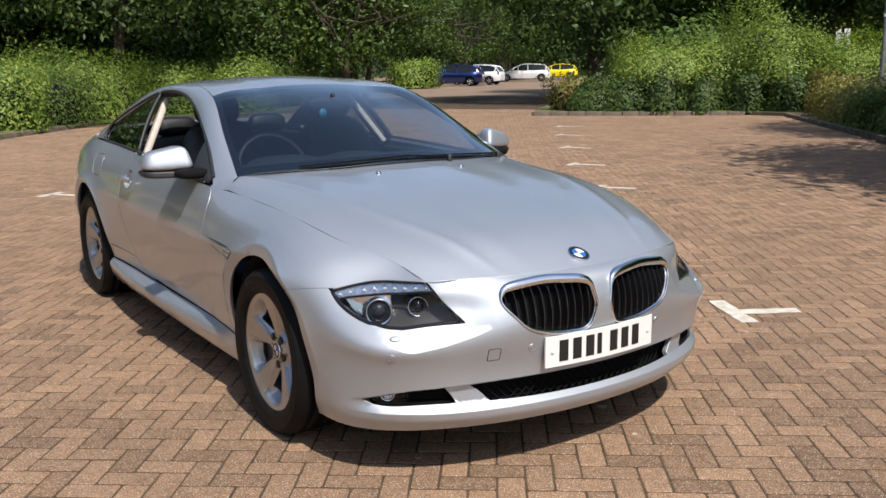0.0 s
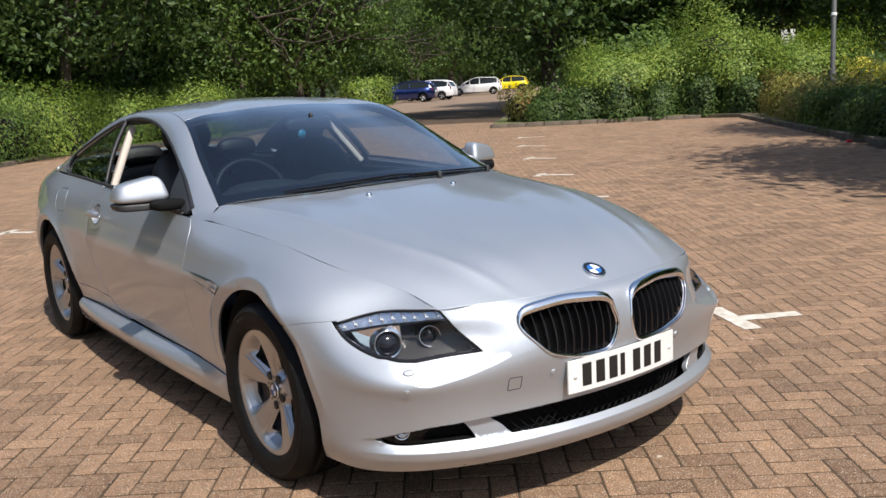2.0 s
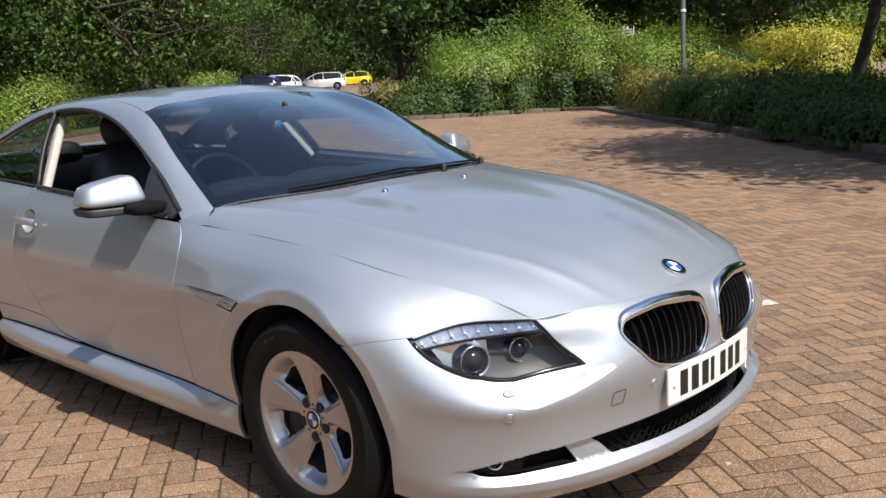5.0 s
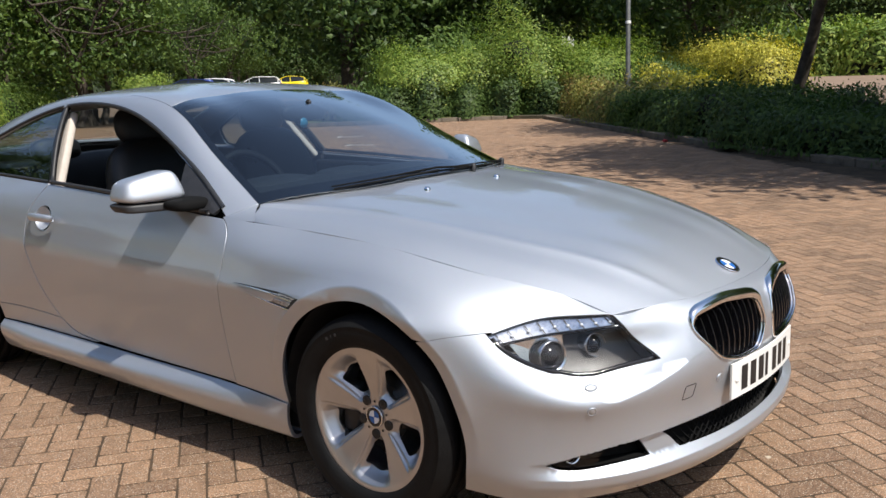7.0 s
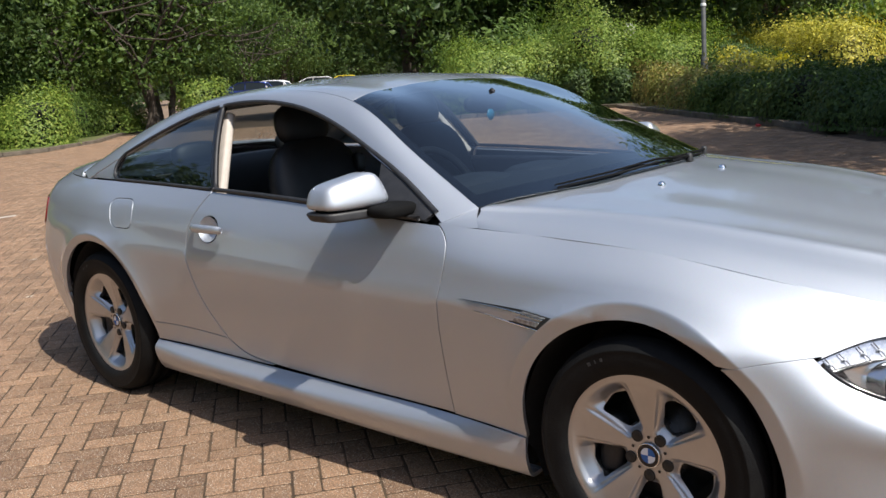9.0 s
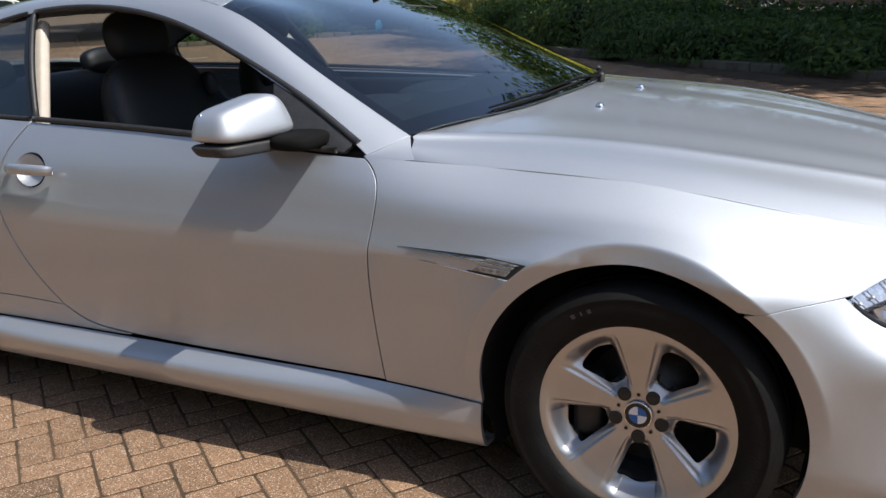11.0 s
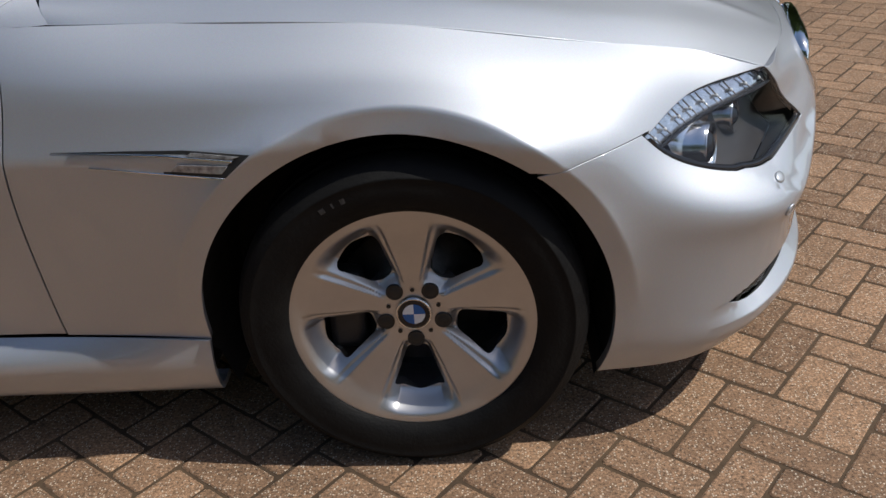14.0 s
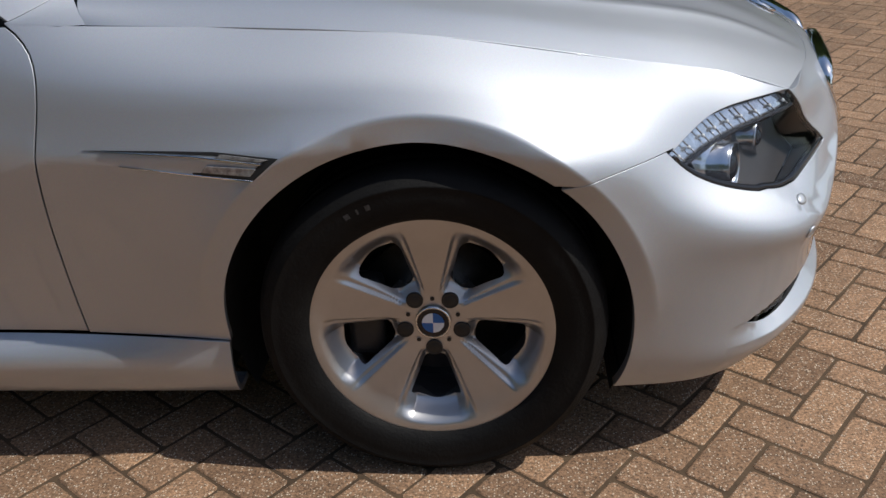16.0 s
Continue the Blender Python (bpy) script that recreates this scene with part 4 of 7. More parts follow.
made_fog = panel(NOSE, fog_hole, step=.04, lift=-.06, rim=False)
made_fog_lens = panel(NOSE, np.concatenate([on_side([(.66, .69, .331), (.63, .765, .318), (.58, .820, .300)], 10, "yz")[:-1], on_side([(.58, .820, .300), (.60, .80, .290), (.66, .71, .284)], 10, "yz")]), step=.03, lift=-.016, gap=.002, depth=.006)
lens_line = np.concatenate([lamp_top[:-1], lamp_in[::-1][:-1], lamp_low[::-1][:-1]])
made_lens = panel(SIDE, lens_line, step=.03, gap=.003, depth=.008, lift=-.002)
made_bowl = panel(SIDE, lens_line, step=.03, gap=.004, depth=0, lift=-.065, rim=False)
strip_low = on_side([(.452, .835, .626), (.487, .77, .627), (.535, .71, .634), (.62, .635, .646), (.705, .575, .663)], use="xyz")
made_strip = panel(SIDE, np.concatenate([lamp_top[:-1], lamp_in[::-1][:3], strip_low[::-1][:-1]]), step=.02, gap=.003, depth=.004, lift=-.020)
STRIP = vary(mat('indicator_reflector', (.5, .5, .52), .22, .9), (.50, .52, .55), (.86, .88, .92), 45.0, rough=(.10, .3))
LIGHTRING = mat("light_guide", (.58, .60, .63), .25)
LAMP_IN = vary(mat("lamp_housing", (.03, .03, .032), .38, spec=.4), (.028, .025, .023), (.055, .049, .045), 12.0)
LENSGREY = vary(mat('repeater_lens', (.3, .3, .3), .15, .3, .5), (.08, .07, .07), (.45, .45, .45), 60.0)
BRIGHT = mat("reflector", (.8, .82, .86), .18, 1.0)
for other in (False, True):
    s = -1 if other else 1
    lamp = sheet("headlight", made_lens, LENS, coupe, "clear headlight with twin projector lamps", other)
    sheet("lamp_bowl", made_bowl, LAMP_IN, lamp, other=other)
    wall = edge3(SIDE, lens_line, -.004, s), edge3(SIDE, lens_line, -.066, s)
    n = len(lens_line)
    part("lamp_wall", raw("lamp_wall", wall[0] + wall[1], [(i, (i + 1) % n, n + (i + 1) % n, n + i) for i in range(n)]), LAMP_IN, lamp)
    strip = sheet("indicator_strip", made_strip, STRIP, lamp, "bright ribbed indicator strip", other)
    for t in np.linspace(.1, .95, 9):
        i = int(t * (len(lamp_top) - 1))
        a, b = SIDE.at(lamp_top[i:i + 1])[0], SIDE.at(strip_low[i:i + 1])[0]
        m = SIDE.normal(lamp_top[i:i + 1])[0]
        line = [flipped((a * (1 - k) + b * k - m * .013) * SIGHT, s) for k in (.12, .5, .92)]
        part("rib", tube(line, .0016, n=5), LENSGREY, strip)
        cell = part("led_cell", soft_block(.007, .012, .007, (0, 0, 0), 0, 2.6, 3), LIGHTRING, strip)
        cell.location = flipped((a * .45 + b * .55 - m * .014) * SIGHT, s)
    ledge = edge3(SIDE, strip_low, -.010, s)
    part("divider", tube(ledge, .0048, n=6), GLOSSBLACK, lamp)
    part("bezel", tube(edge3(SIDE, lamp_low[1:-1] + (0, .006), -.007, s), .0075, n=6), GLOSSBLACK, lamp)
    part("bezel", tube(edge3(SIDE, lamp_in, -.007, s), .0065, n=6), GLOSSBLACK, lamp)
    for (x, w, z), r in (((.572, .728, .586), .042), ((.642, .612, .603), .032)):
        face = Vector((.88, -.40, .12)).normalized()
        proj = part("projector", lathe([(r * 1.45, -.045), (r * 1.25, -.020), (r * 1.10, -.006), (r * 1.10, .006), (r * 1.02, .010), (r * .95, .002), (r * .90, -.006)], 32, "z"), BRIGHT, lamp, "chrome ringed projector")
        set_on(proj, (x, -w, z), tuple(face), s, -.012)
        for rr_, zz in ((1.06, .009),):
            part("light_ring", tube([(r * rr_ * math.cos(q), r * rr_ * math.sin(q), zz) for q in np.linspace(0, 2 * math.pi, 33)[:-1]], .0020, True, 6), BRIGHT, proj)
        part("projector_lens", lathe([(r * .92, -.008), (r * .7, .006), (r * .4, .014), (0, .017)], 24, "z"), GLOSSBLACK, proj)
    part("side_reflector", raw("side_reflector", [flipped(q, s) for q in [(.468, -.806, .632), (.57, -.68, .646), (.575, -.675, .562), (.508, -.772, .562)]], [(0, 1, 2, 3)] if s > 0 else [(3, 2, 1, 0)], False), BRIGHT, lamp)
    fog = sheet("lamp_opening", made_fog, HOLLOW, coupe, "black recess beside the fog lamp", other)
    wall = edge3(NOSE, fog_hole, -.022, s), edge3(NOSE, fog_hole, -.061, s)
    n = len(fog_hole)
    part("recess_wall", raw("recess_wall", wall[0] + wall[1], [(i, (i + 1) % n, n + (i + 1) % n, n + i) for i in range(n)]), HOLLOW, fog)
    sheet("fog_cover", made_fog_lens, LENS, fog, "clear fog lamp cover", other)
    bowl = part("fog_lamp", lathe([(.026, .008), (.024, .010), (.021, .002), (.014, -.012), (.006, -.016), (.005, -.004), (0, -.002)], 28, "z"), BRIGHT, fog, "small round fog lamp")
    p, m = spot(.66, .752, .314, use="yz")
    set_on(bowl, p, tuple(Vector((.9, -.42, .04)).normalized()), s, -.030)
    # bumper studs
    for x, w, z in ((.703, .766, .466), (.888, .303, .462)):
        p, m = spot(x, w, z, use="yz")
        stud = part("parking_sensor", lathe([(.0135, .0), (.0135, .0022), (.0115, .003), (.0108, .0012), (.0095, .0012), (.0085, .0022), (0, .0024)], 24, "z"), PAINT, coupe)
        set_on(stud, p, m, s)
    p, m = spot(.70, .742, .525)
    jet = part("lamp_washer", lathe([(.015, -.002), (.015, .002), (.011, .004), (0, .005)], 20, "z"), PAINT, coupe)
    set_on(jet, p, m, s)
    jet.matrix_basis = jet.matrix_basis @ Matrix.Diagonal((1.25, .75, 1, 1))
    p, m = spot(-.295, .223, .95, BONNET)
    nozzle = part("washer_nozzle", lathe([(.013, 0), (.012, .006), (.008, .011), (0, .012)], 14, "z"), CHROME, coupe)
    set_on(nozzle, p, m, s)
    # blade behind the front wheel
    def strip_on(points, out, slot=None):
        edge_ = SIDE.find([(x, .93, z) for x, z in points], "xz")
        return panel(SIDE, edge_, step=.03, lift=out, gap=0, depth=.004, rim=slot is None)

    blade = sheet("wing_blade", strip_on([(-.592, .7012), (-.45, .7000), (-.36, .6985), (-.243, .6905), (-.29, .651), (-.40, .656), (-.40, .6615), (-.30, .660), (-.272, .683), (-.36, .6915), (-.45, .6955)], .0012), INK, coupe, "dark blade with clear side repeater", other)
    sheet("blade_edge", strip_on([(-.56, .6985), (-.40, .6920), (-.275, .6805), (-.276, .6775), (-.40, .6885), (-.56, .6970)], .003), CHROME, blade, other=other)
    sheet("lower_edge", strip_on([(-.53, .6735), (-.40, .6585), (-.292, .6510), (-.292, .6480), (-.40, .6555), (-.53, .6720)], .003), CHROME, blade, other=other)
    sheet("side_repeater", strip_on([(-.345, .6945), (-.262, .6875), (-.278, .6825), (-.355, .6885)], .004), LENSGREY, blade, "clear side repeater lamp", other)
    sheet("side_repeater", strip_on([(-.372, .6755), (-.284, .6715), (-.295, .6575), (-.385, .6625)], .004), LENSGREY, blade, "clear side repeater lamp", other)

# towing eye cover
tow = SIDE.find([(.85, y, z) for y, z in rounded([(.462, .473), (.418, .474), (.418, .431), (.462, .430)], .12)], "yz")
part("tow_cover", tube(ring3(tow, .0), .0014, True, 5), BLACK, coupe)


def roundel(name, r, parent, place, normal, s=1):
    """A round enamel badge: a dark ring round blue and white quarters."""
    ring = part(name, lathe([(r, 0), (r, .003), (r * .97, .005), (r * .9, .0055), (r * .68, .0045), (0, .0045)], 32, "z"), GLOSSBLACK, parent, "round badge with blue and white quarters")
    set_on(ring, place, normal, s, .001)
    part("badge_rim", lathe([(r * 1.03, 0), (r * 1.03, .0045), (r * .97, .006), (r * .93, .0052)], 32, "z"), CHROME, ring)
    for k in range(4):
        a0 = k * 90
        v = [(0, 0, .0052)] + [(r * .64 * math.cos(radians(a)), r * .64 * math.sin(radians(a)), .0052) for a in np.linspace(a0, a0 + 90, 10)]
        part("badge_quarter", raw("quarter", v, [(0, i, i + 1) for i in range(1, 10)], False), BADGE_BLUE if k % 2 else BADGE_WHITE, ring)
    return ring


BADGE_BLUE, BADGE_WHITE = mat("badge_blue", (.02, .12, .38), .25), mat("badge_white", (.75, .77, .8), .25)
p, m = spot(.776, 0, .732, BONNET)
roundel("bonnet_badge", .041, coupe, (p[0], 0, p[2]), (m[0], 0, m[2]))

# number plate with plain bars in place of its characters
n = 17
ys = np.linspace(-.26, .26, n)


def plate_x(y):
    return .926 - .30 * y * y


v = [(plate_x(y) + d, y, .382 + z * .111) for d in (0, -.006) for z in (0, 1) for y in ys]
f = [(i, i + 1, n + i + 1, n + i) for i in range(n - 1)] + [(2 * n + i + 1, 2 * n + i, 3 * n + i, 3 * n + i + 1) for i in range(n - 1)]
f += [(n + i, n + i + 1, 3 * n + i + 1, 3 * n + i) for i in range(n - 1)] + [(i + 1, i, 2 * n + i, 2 * n + i + 1) for i in range(n - 1)] + [(0, n, 3 * n, 2 * n), (2 * n - 1, n - 1, 3 * n - 1, 4 * n - 1)]
plate = part("number_plate", raw("number_plate", v, f, False), WHITE, coupe, "white number plate with plain black bars")
for y in (-.185, -.127, -.069, -.025, .045, .103, .161):
    w = .011 if y == -.025 else .019
    v = [(plate_x(q) + .0012, q, z) for z in (.399, .476) for q in (y - w, y + w)]
    part("bar", raw("bar", v, [(0, 1, 3, 2)], False), INK, plate)
for y in (-.232, .232):
    screw = part("screw_cap", lathe([(.008, 0), (.007, .003), (0, .004)], 12, "x"), WHITE, plate)
    screw.location = (plate_x(y), y, .437)


# ---- wheels ----
class Disc:
    """The face of a wheel: five broad spokes, dished towards the hub."""
    flip = False

    def at(self, uv):
        uv = np.asarray(uv, float)
        r, a = np.hypot(uv[:, 0], uv[:, 1]), np.arctan2(uv[:, 1], uv[:, 0])
        off = (np.degrees(a) - 90 + 36) % 72 - 36
        side = np.abs(r * np.sin(np.radians(off)))
        d = spline([0, .05, .09, .15, .195, .214, .226, .236], [-.050, -.0495, -.044, -.031, -.0195, -.0140, -.0115, -.0105], r)
        width = np.maximum(.205 * r, .0125)
        gap_ = np.maximum(.145 * r, .010)
        across = np.clip((side - width) / gap_, 0, 1.5)
        # scooped hollows between the spokes, deepest at the windows
        far_ = np.clip((.219 - r) / .040, 0, 1)
        hub = np.clip((r - .058) / .030, 0, 1)
        reach = far_ * far_ * (3 - 2 * far_) * hub * hub * (3 - 2 * hub)
        edge_ = 1 / (1 + np.exp(-(across - .12) / .075))
        groove = np.exp(-((across - .30) / .16) ** 2)
        d = d - reach * (.0055 * edge_ + .0045 * groove * np.clip(r / .12, 0, 1) + (.010 + .115 * r) * np.clip(across - .30, 0, 1) ** 1.3)
        return np.stack([uv[:, 0], d, uv[:, 1]], 1)

    def normal(self, uv):
        uv = np.asarray(uv, float)
        e = 1e-3
        du, dv = self.at(uv + (e, 0)) - self.at(uv - (e, 0)), self.at(uv + (0, e)) - self.at(uv - (0, e))
        n = -np.cross(du, dv)
        return n / np.linalg.norm(n, axis=1)[:, None]


def polar(points):
    return np.array([(r * math.cos(radians(a)), r * math.sin(radians(a))) for r, a in points])


rim_made = None
CHALK = vary(mat('worn_marks', (.05, .05, .05), .7), (.008, .008, .008), (.07, .07, .07), 130.0)


def wheel(x, w, s):
    """An alloy wheel with its tyre, brake and hub cap; s is 1 on the car's right side."""
    root = part("wheel", lathe([(.232, .103), (.240, .113), (.255, .120), (.283, .1225), (.300, .1205), (.3015, .1215), (.304, .1185), (.318, .108), (.327, .094), (.3315, .078), (.3325, .055), (.326, .054), (.326, .046),
                                (.3332, .045), (.3335, .010), (.327, .009), (.327, -.009), (.3335, -.010), (.3332, -.045), (.326, -.046), (.326, -.054), (.3325, -.055), (.3315, -.078), (.325, -.100), (.283, -.1225), (.240, -.113), (.22, -.10)], 96), RUBBER, coupe, "black tyre on a silver five-spoke alloy wheel")
    root.matrix_basis = pose(x, -w * s, .3275) @ Matrix.Diagonal((1, -s, 1, 1)) if s > 0 else pose(x, -w * s, .3275)
    global rim_made
    holes = [rounded(polar([(.087, c - 13), (.087, c + 13), (.130, c + 15.5), (.176, c + 17.5), (.186, c), (.176, c - 17.5), (.130, c - 15.5)]), .33, 5) for c in (54, 126, 198, 270, 342)]
    if rim_made is None:
        rim_made = panel(Disc(), polar([(.234, a) for a in np.linspace(0, 357.5, 144)]), holes, step=.0036, gap=0, depth=.035)
    v, f, m = rim_made
    v, m, f = v * (1, -1, 1), m * (1, -1, 1), [t[::-1] for t in f]
    face = part("alloy_rim", raw("alloy_rim", v, f, True, m), ALLOY, root, "silver five-spoke alloy rim")
    face.location = (0, .112, 0)
    part("rim_barrel", lathe([(.2335, .0995), (.218, .078), (.206, .05), (.203, -.09)], 64), ALLOY, root)
    disc = part("brake_disc", lathe([(.0, .0), (.07, .004), (.085, .004), (.09, -.02), (.150, -.02), (.150, -.034), (.07, -.034)], 48), STEEL, root)
    disc.location = (0, .015, 0)
    part("brake_caliper", box(.075, .06, .17, .02, (-.135, .01, -.01)), BLACK, root)
    # added black disc: stands for the darkness behind the rim's openings
    part("black_backing", lathe([(0, -.06), (.205, -.06)], 32), INK, root)
    # raised dark discs stand for the shade inside the bolt holes
    for a in (54, 126, 198, 270, 342):
        q = polar([(.0575, a)])[0]
        seat = part("bolt_hole_shade", lathe([(.0165, -.004), (.0165, .0014), (.0155, .0022), (.0140, .0012), (.010, .0012), (.009, .0020), (0, .0020)], 20), INK, face)
        seat.location = (q[0], -.0475, q[1])
    for a in (90, 162, 234, 306, 18):
        q = polar([(.050, a)])[0]
        pip = part("pip", lathe([(.0045, .001), (.003, .0015), (0, 0)], 10), INK, face)
        pip.location = (q[0], -.0485, q[1])
    # worn pale marks on the sidewall, too faint to read
    for a, w in ((119.5, .014), (115, .005), (111, .012)):
        v = [(r * math.cos(radians(a + d)), .1228, r * math.sin(radians(a + d))) for r, d in ((.278, -w * 90), (.288, -w * 90), (.288, w * 60), (.278, w * 60))]
        part("sidewall_mark", raw("sidewall_mark", v, [(0, 1, 2, 3)], False), CHALK, root)
    roundel("hub_cap", .0335, face, (0, -.0485, 0), (0, 1, 0)) 
    return root


for other in (False, True):
    wheel(0, .803, -1 if other else 1)
    wheel(-2.785, .80, -1 if other else 1)

# wheel housings, underbody and the dark inside of the nose
LINER = vary(mat("wheel_housing", (.012, .012, .012), .9), (.008, .008, .008), (.018, .017, .016), 20.0)
for cx, w0, w1 in ((-.011, .56, .868), (-2.785, .58, .875)):
    for s in (1, -1):
        v, f = [], []
        for i, a in enumerate(np.linspace(-26, 205, 40)):
            for w in (w0, w1 if -9 < a < 189 else w1 - .035):
                v.append((cx + .398 * math.cos(radians(a)), -w * s, .323 + .398 * math.sin(radians(a))))
        f = [(2 * i, 2 * i + 1, 2 * i + 3, 2 * i + 2) for i in range(39)] + [tuple(range(0, 80, 2))]
        part("wheel_housing", raw("wheel_housing", v, f, False), LINER, coupe)
# unseen boxes and a tray are added here to block sun leaking through the nose
part("underbody", merged(box(3.1, 1.1, .08, .01, (-1.4, 0, .22)), box(1.95, 1.62, .07, .01, (-1.4, 0, .205)), box(.60, 1.3, .06, .01, (-3.40, 0, .32)), box(.9, 1.1, .36, .02, (.0, 0, .44)), box(.34, 1.2, .03, .01, (.60, 0, .21)), raw('tray', [(x, y, .196) for x, y in ((.36, .84), (.535, .818), (.68, .716), (.812, .432), (.872, .1), (.872, -.1), (.812, -.432), (.68, -.716), (.535, -.818), (.36, -.84))], [tuple(range(10))], False),
                         box(.05, 1.5, .55, .01, (-.52, 0, .55)), box(.6, 1.2, .5, .01, (-3.5, 0, .6))), LINER, coupe)


# ---- cabin ----
part("cabin_floor", merged(box(2.6, 1.5, .03, 0, (-1.85, 0, .265)), box(1.3, .24, .22, .04, (-1.3, 0, .38))), LEATHER, coupe)
for y in (-.36, .36):
    seat = part("front_seat", soft_block(.54, .52, .20, (-1.50, y, .48), -8), LEATHER, coupe, "black leather front seat")
    part("backrest", soft_block(.17, .50, .68, (-1.80, y, .80), -17), LEATHER, seat)
    part("headrest", soft_block(.11, .27, .19, (-1.915, y, 1.185), -10, 2.6), LEATHER, seat)
    part("headrest_post", tube([(-1.87, y - .05, 1.05), (-1.90, y - .05, 1.14)], .006), CHROME, seat)
    part("headrest_post", tube([(-1.87, y + .05, 1.05), (-1.90, y + .05, 1.14)], .006), CHROME, seat)
    part("belt_guide", soft_block(.05, .05, .09, (-1.78, y - math.copysign(.19, y), 1.0), -10), BLACK, seat)
bench = part("rear_seat", soft_block(.45, 1.2, .2, (-2.45, 0, .50)), LEATHER, coupe, "black leather rear bench")
part("backrest", soft_block(.16, 1.2, .55, (-2.72, 0, .76), -22), LEATHER, bench)
for y in (-.32, .32):
    part("headrest", soft_block(.10, .27, .13, (-2.80, y, 1.04), -15), LEATHER, bench)
part("parcel_shelf", box(.5, 1.2, .03, .01, (-3.05, 0, .955)), LEATHER, coupe)
dash = part("dashboard", soft_block(.55, 1.46, .26, (-.80, 0, .835), 4, 4.5, 8), DASH, coupe, "grey padded dashboard")
part("dash_top", soft_block(.34, 1.38, .10, (-.66, 0, .895), 8, 4.0), DASH, dash)
part("instrument_hood", soft_block(.24, .40, .13, (-.98, -.36, .925), 0, 2.8), DASH, dash)
part("screen_hood", soft_block(.2, .34, .10, (-.96, .02, .94), 0, 2.8), DASH, dash)
steer = part("steering_wheel", tube([(0, .185 * math.cos(a), .185 * math.sin(a)) for a in np.linspace(0, 2 * math.pi, 41)[:-1]], .016, True, 10), LEATHER, coupe, "black leather steering wheel")
part("boss", soft_block(.06, .15, .13, (.02, 0, -.01)), LEATHER, steer)
for a in (-10, 190, 270):
    part("spoke", tube([(.01, .05 * math.cos(radians(a)), .05 * math.sin(radians(a))), (0, .18 * math.cos(radians(a)), .18 * math.sin(radians(a)))], .016, n=8), LEATHER, steer)
steer.matrix_basis = pose(-1.13, -.36, .905, 0, -24, 0)
rvm = part("rear_view_mirror", soft_block(.05, .26, .075, (-1.19, 0, 1.225)), BLACK, coupe, "black rear view mirror")
part("mirror_stem", tube([(-1.18, 0, 1.25), (-1.15, 0, 1.275)], .012), BLACK, rvm)
part("sticker", lathe([(0, .001), (.022, .001), (.022, -.001)], 16, "x"), mat("blue_sticker", (.05, .35, .5), .3), coupe, "small blue sticker behind the windscreen").location = (-1.10, -.085, 1.185)

# cowl and wipers
made_cowl = panel(BONNET, patch(BONNET, BONNET.ku[0] - .10, BONNET.ku[0] + .02, BONNET.kv[1], BONNET.kv[-1]), step=.05, mid=True, both=True, lift=-.018, rim=False)
sheet("cowl", made_cowl, BLACK, coupe, "black plastic cowl under the windscreen")


def on_glass(points, out):
    uv = TOP.find([(x, abs(y), z) for x, y, z in points], "xy")
    return [Vector((p[0], y, p[2])) + Vector(m * SIGHT) * out for p, m, (_, y, _) in zip(TOP.at(uv), TOP.normal(uv), points)]


for pts in ([(-.432, .26, 1), (-.448, .02, 1), (-.464, -.26, 1), (-.524, -.50, 1)], [(-.575, .66, 1), (-.520, .50, 1), (-.470, .30, 1), (-.440, .10, 1)]):
    line = on_glass(pts, .009)
    wiper = part("wiper", tube(line, [.0055, .0048, .0036, .0028], n=6), HOLLOW, coupe)
    part("blade", tube(on_glass([(x + .012, y, z) for x, y, z in pts[1:]], .005), .004, n=6), RUBBER, wiper)
    boss = part("wiper_pivot", lathe([(.012, -.02), (.012, .006), (.006, .012), (0, .012)], 14, "z"), BLACK, wiper)
    boss.location = line[0]


# ---- the car park ----
PAVER_LOOK = mat("paver", (.3, .2, .14), .9)


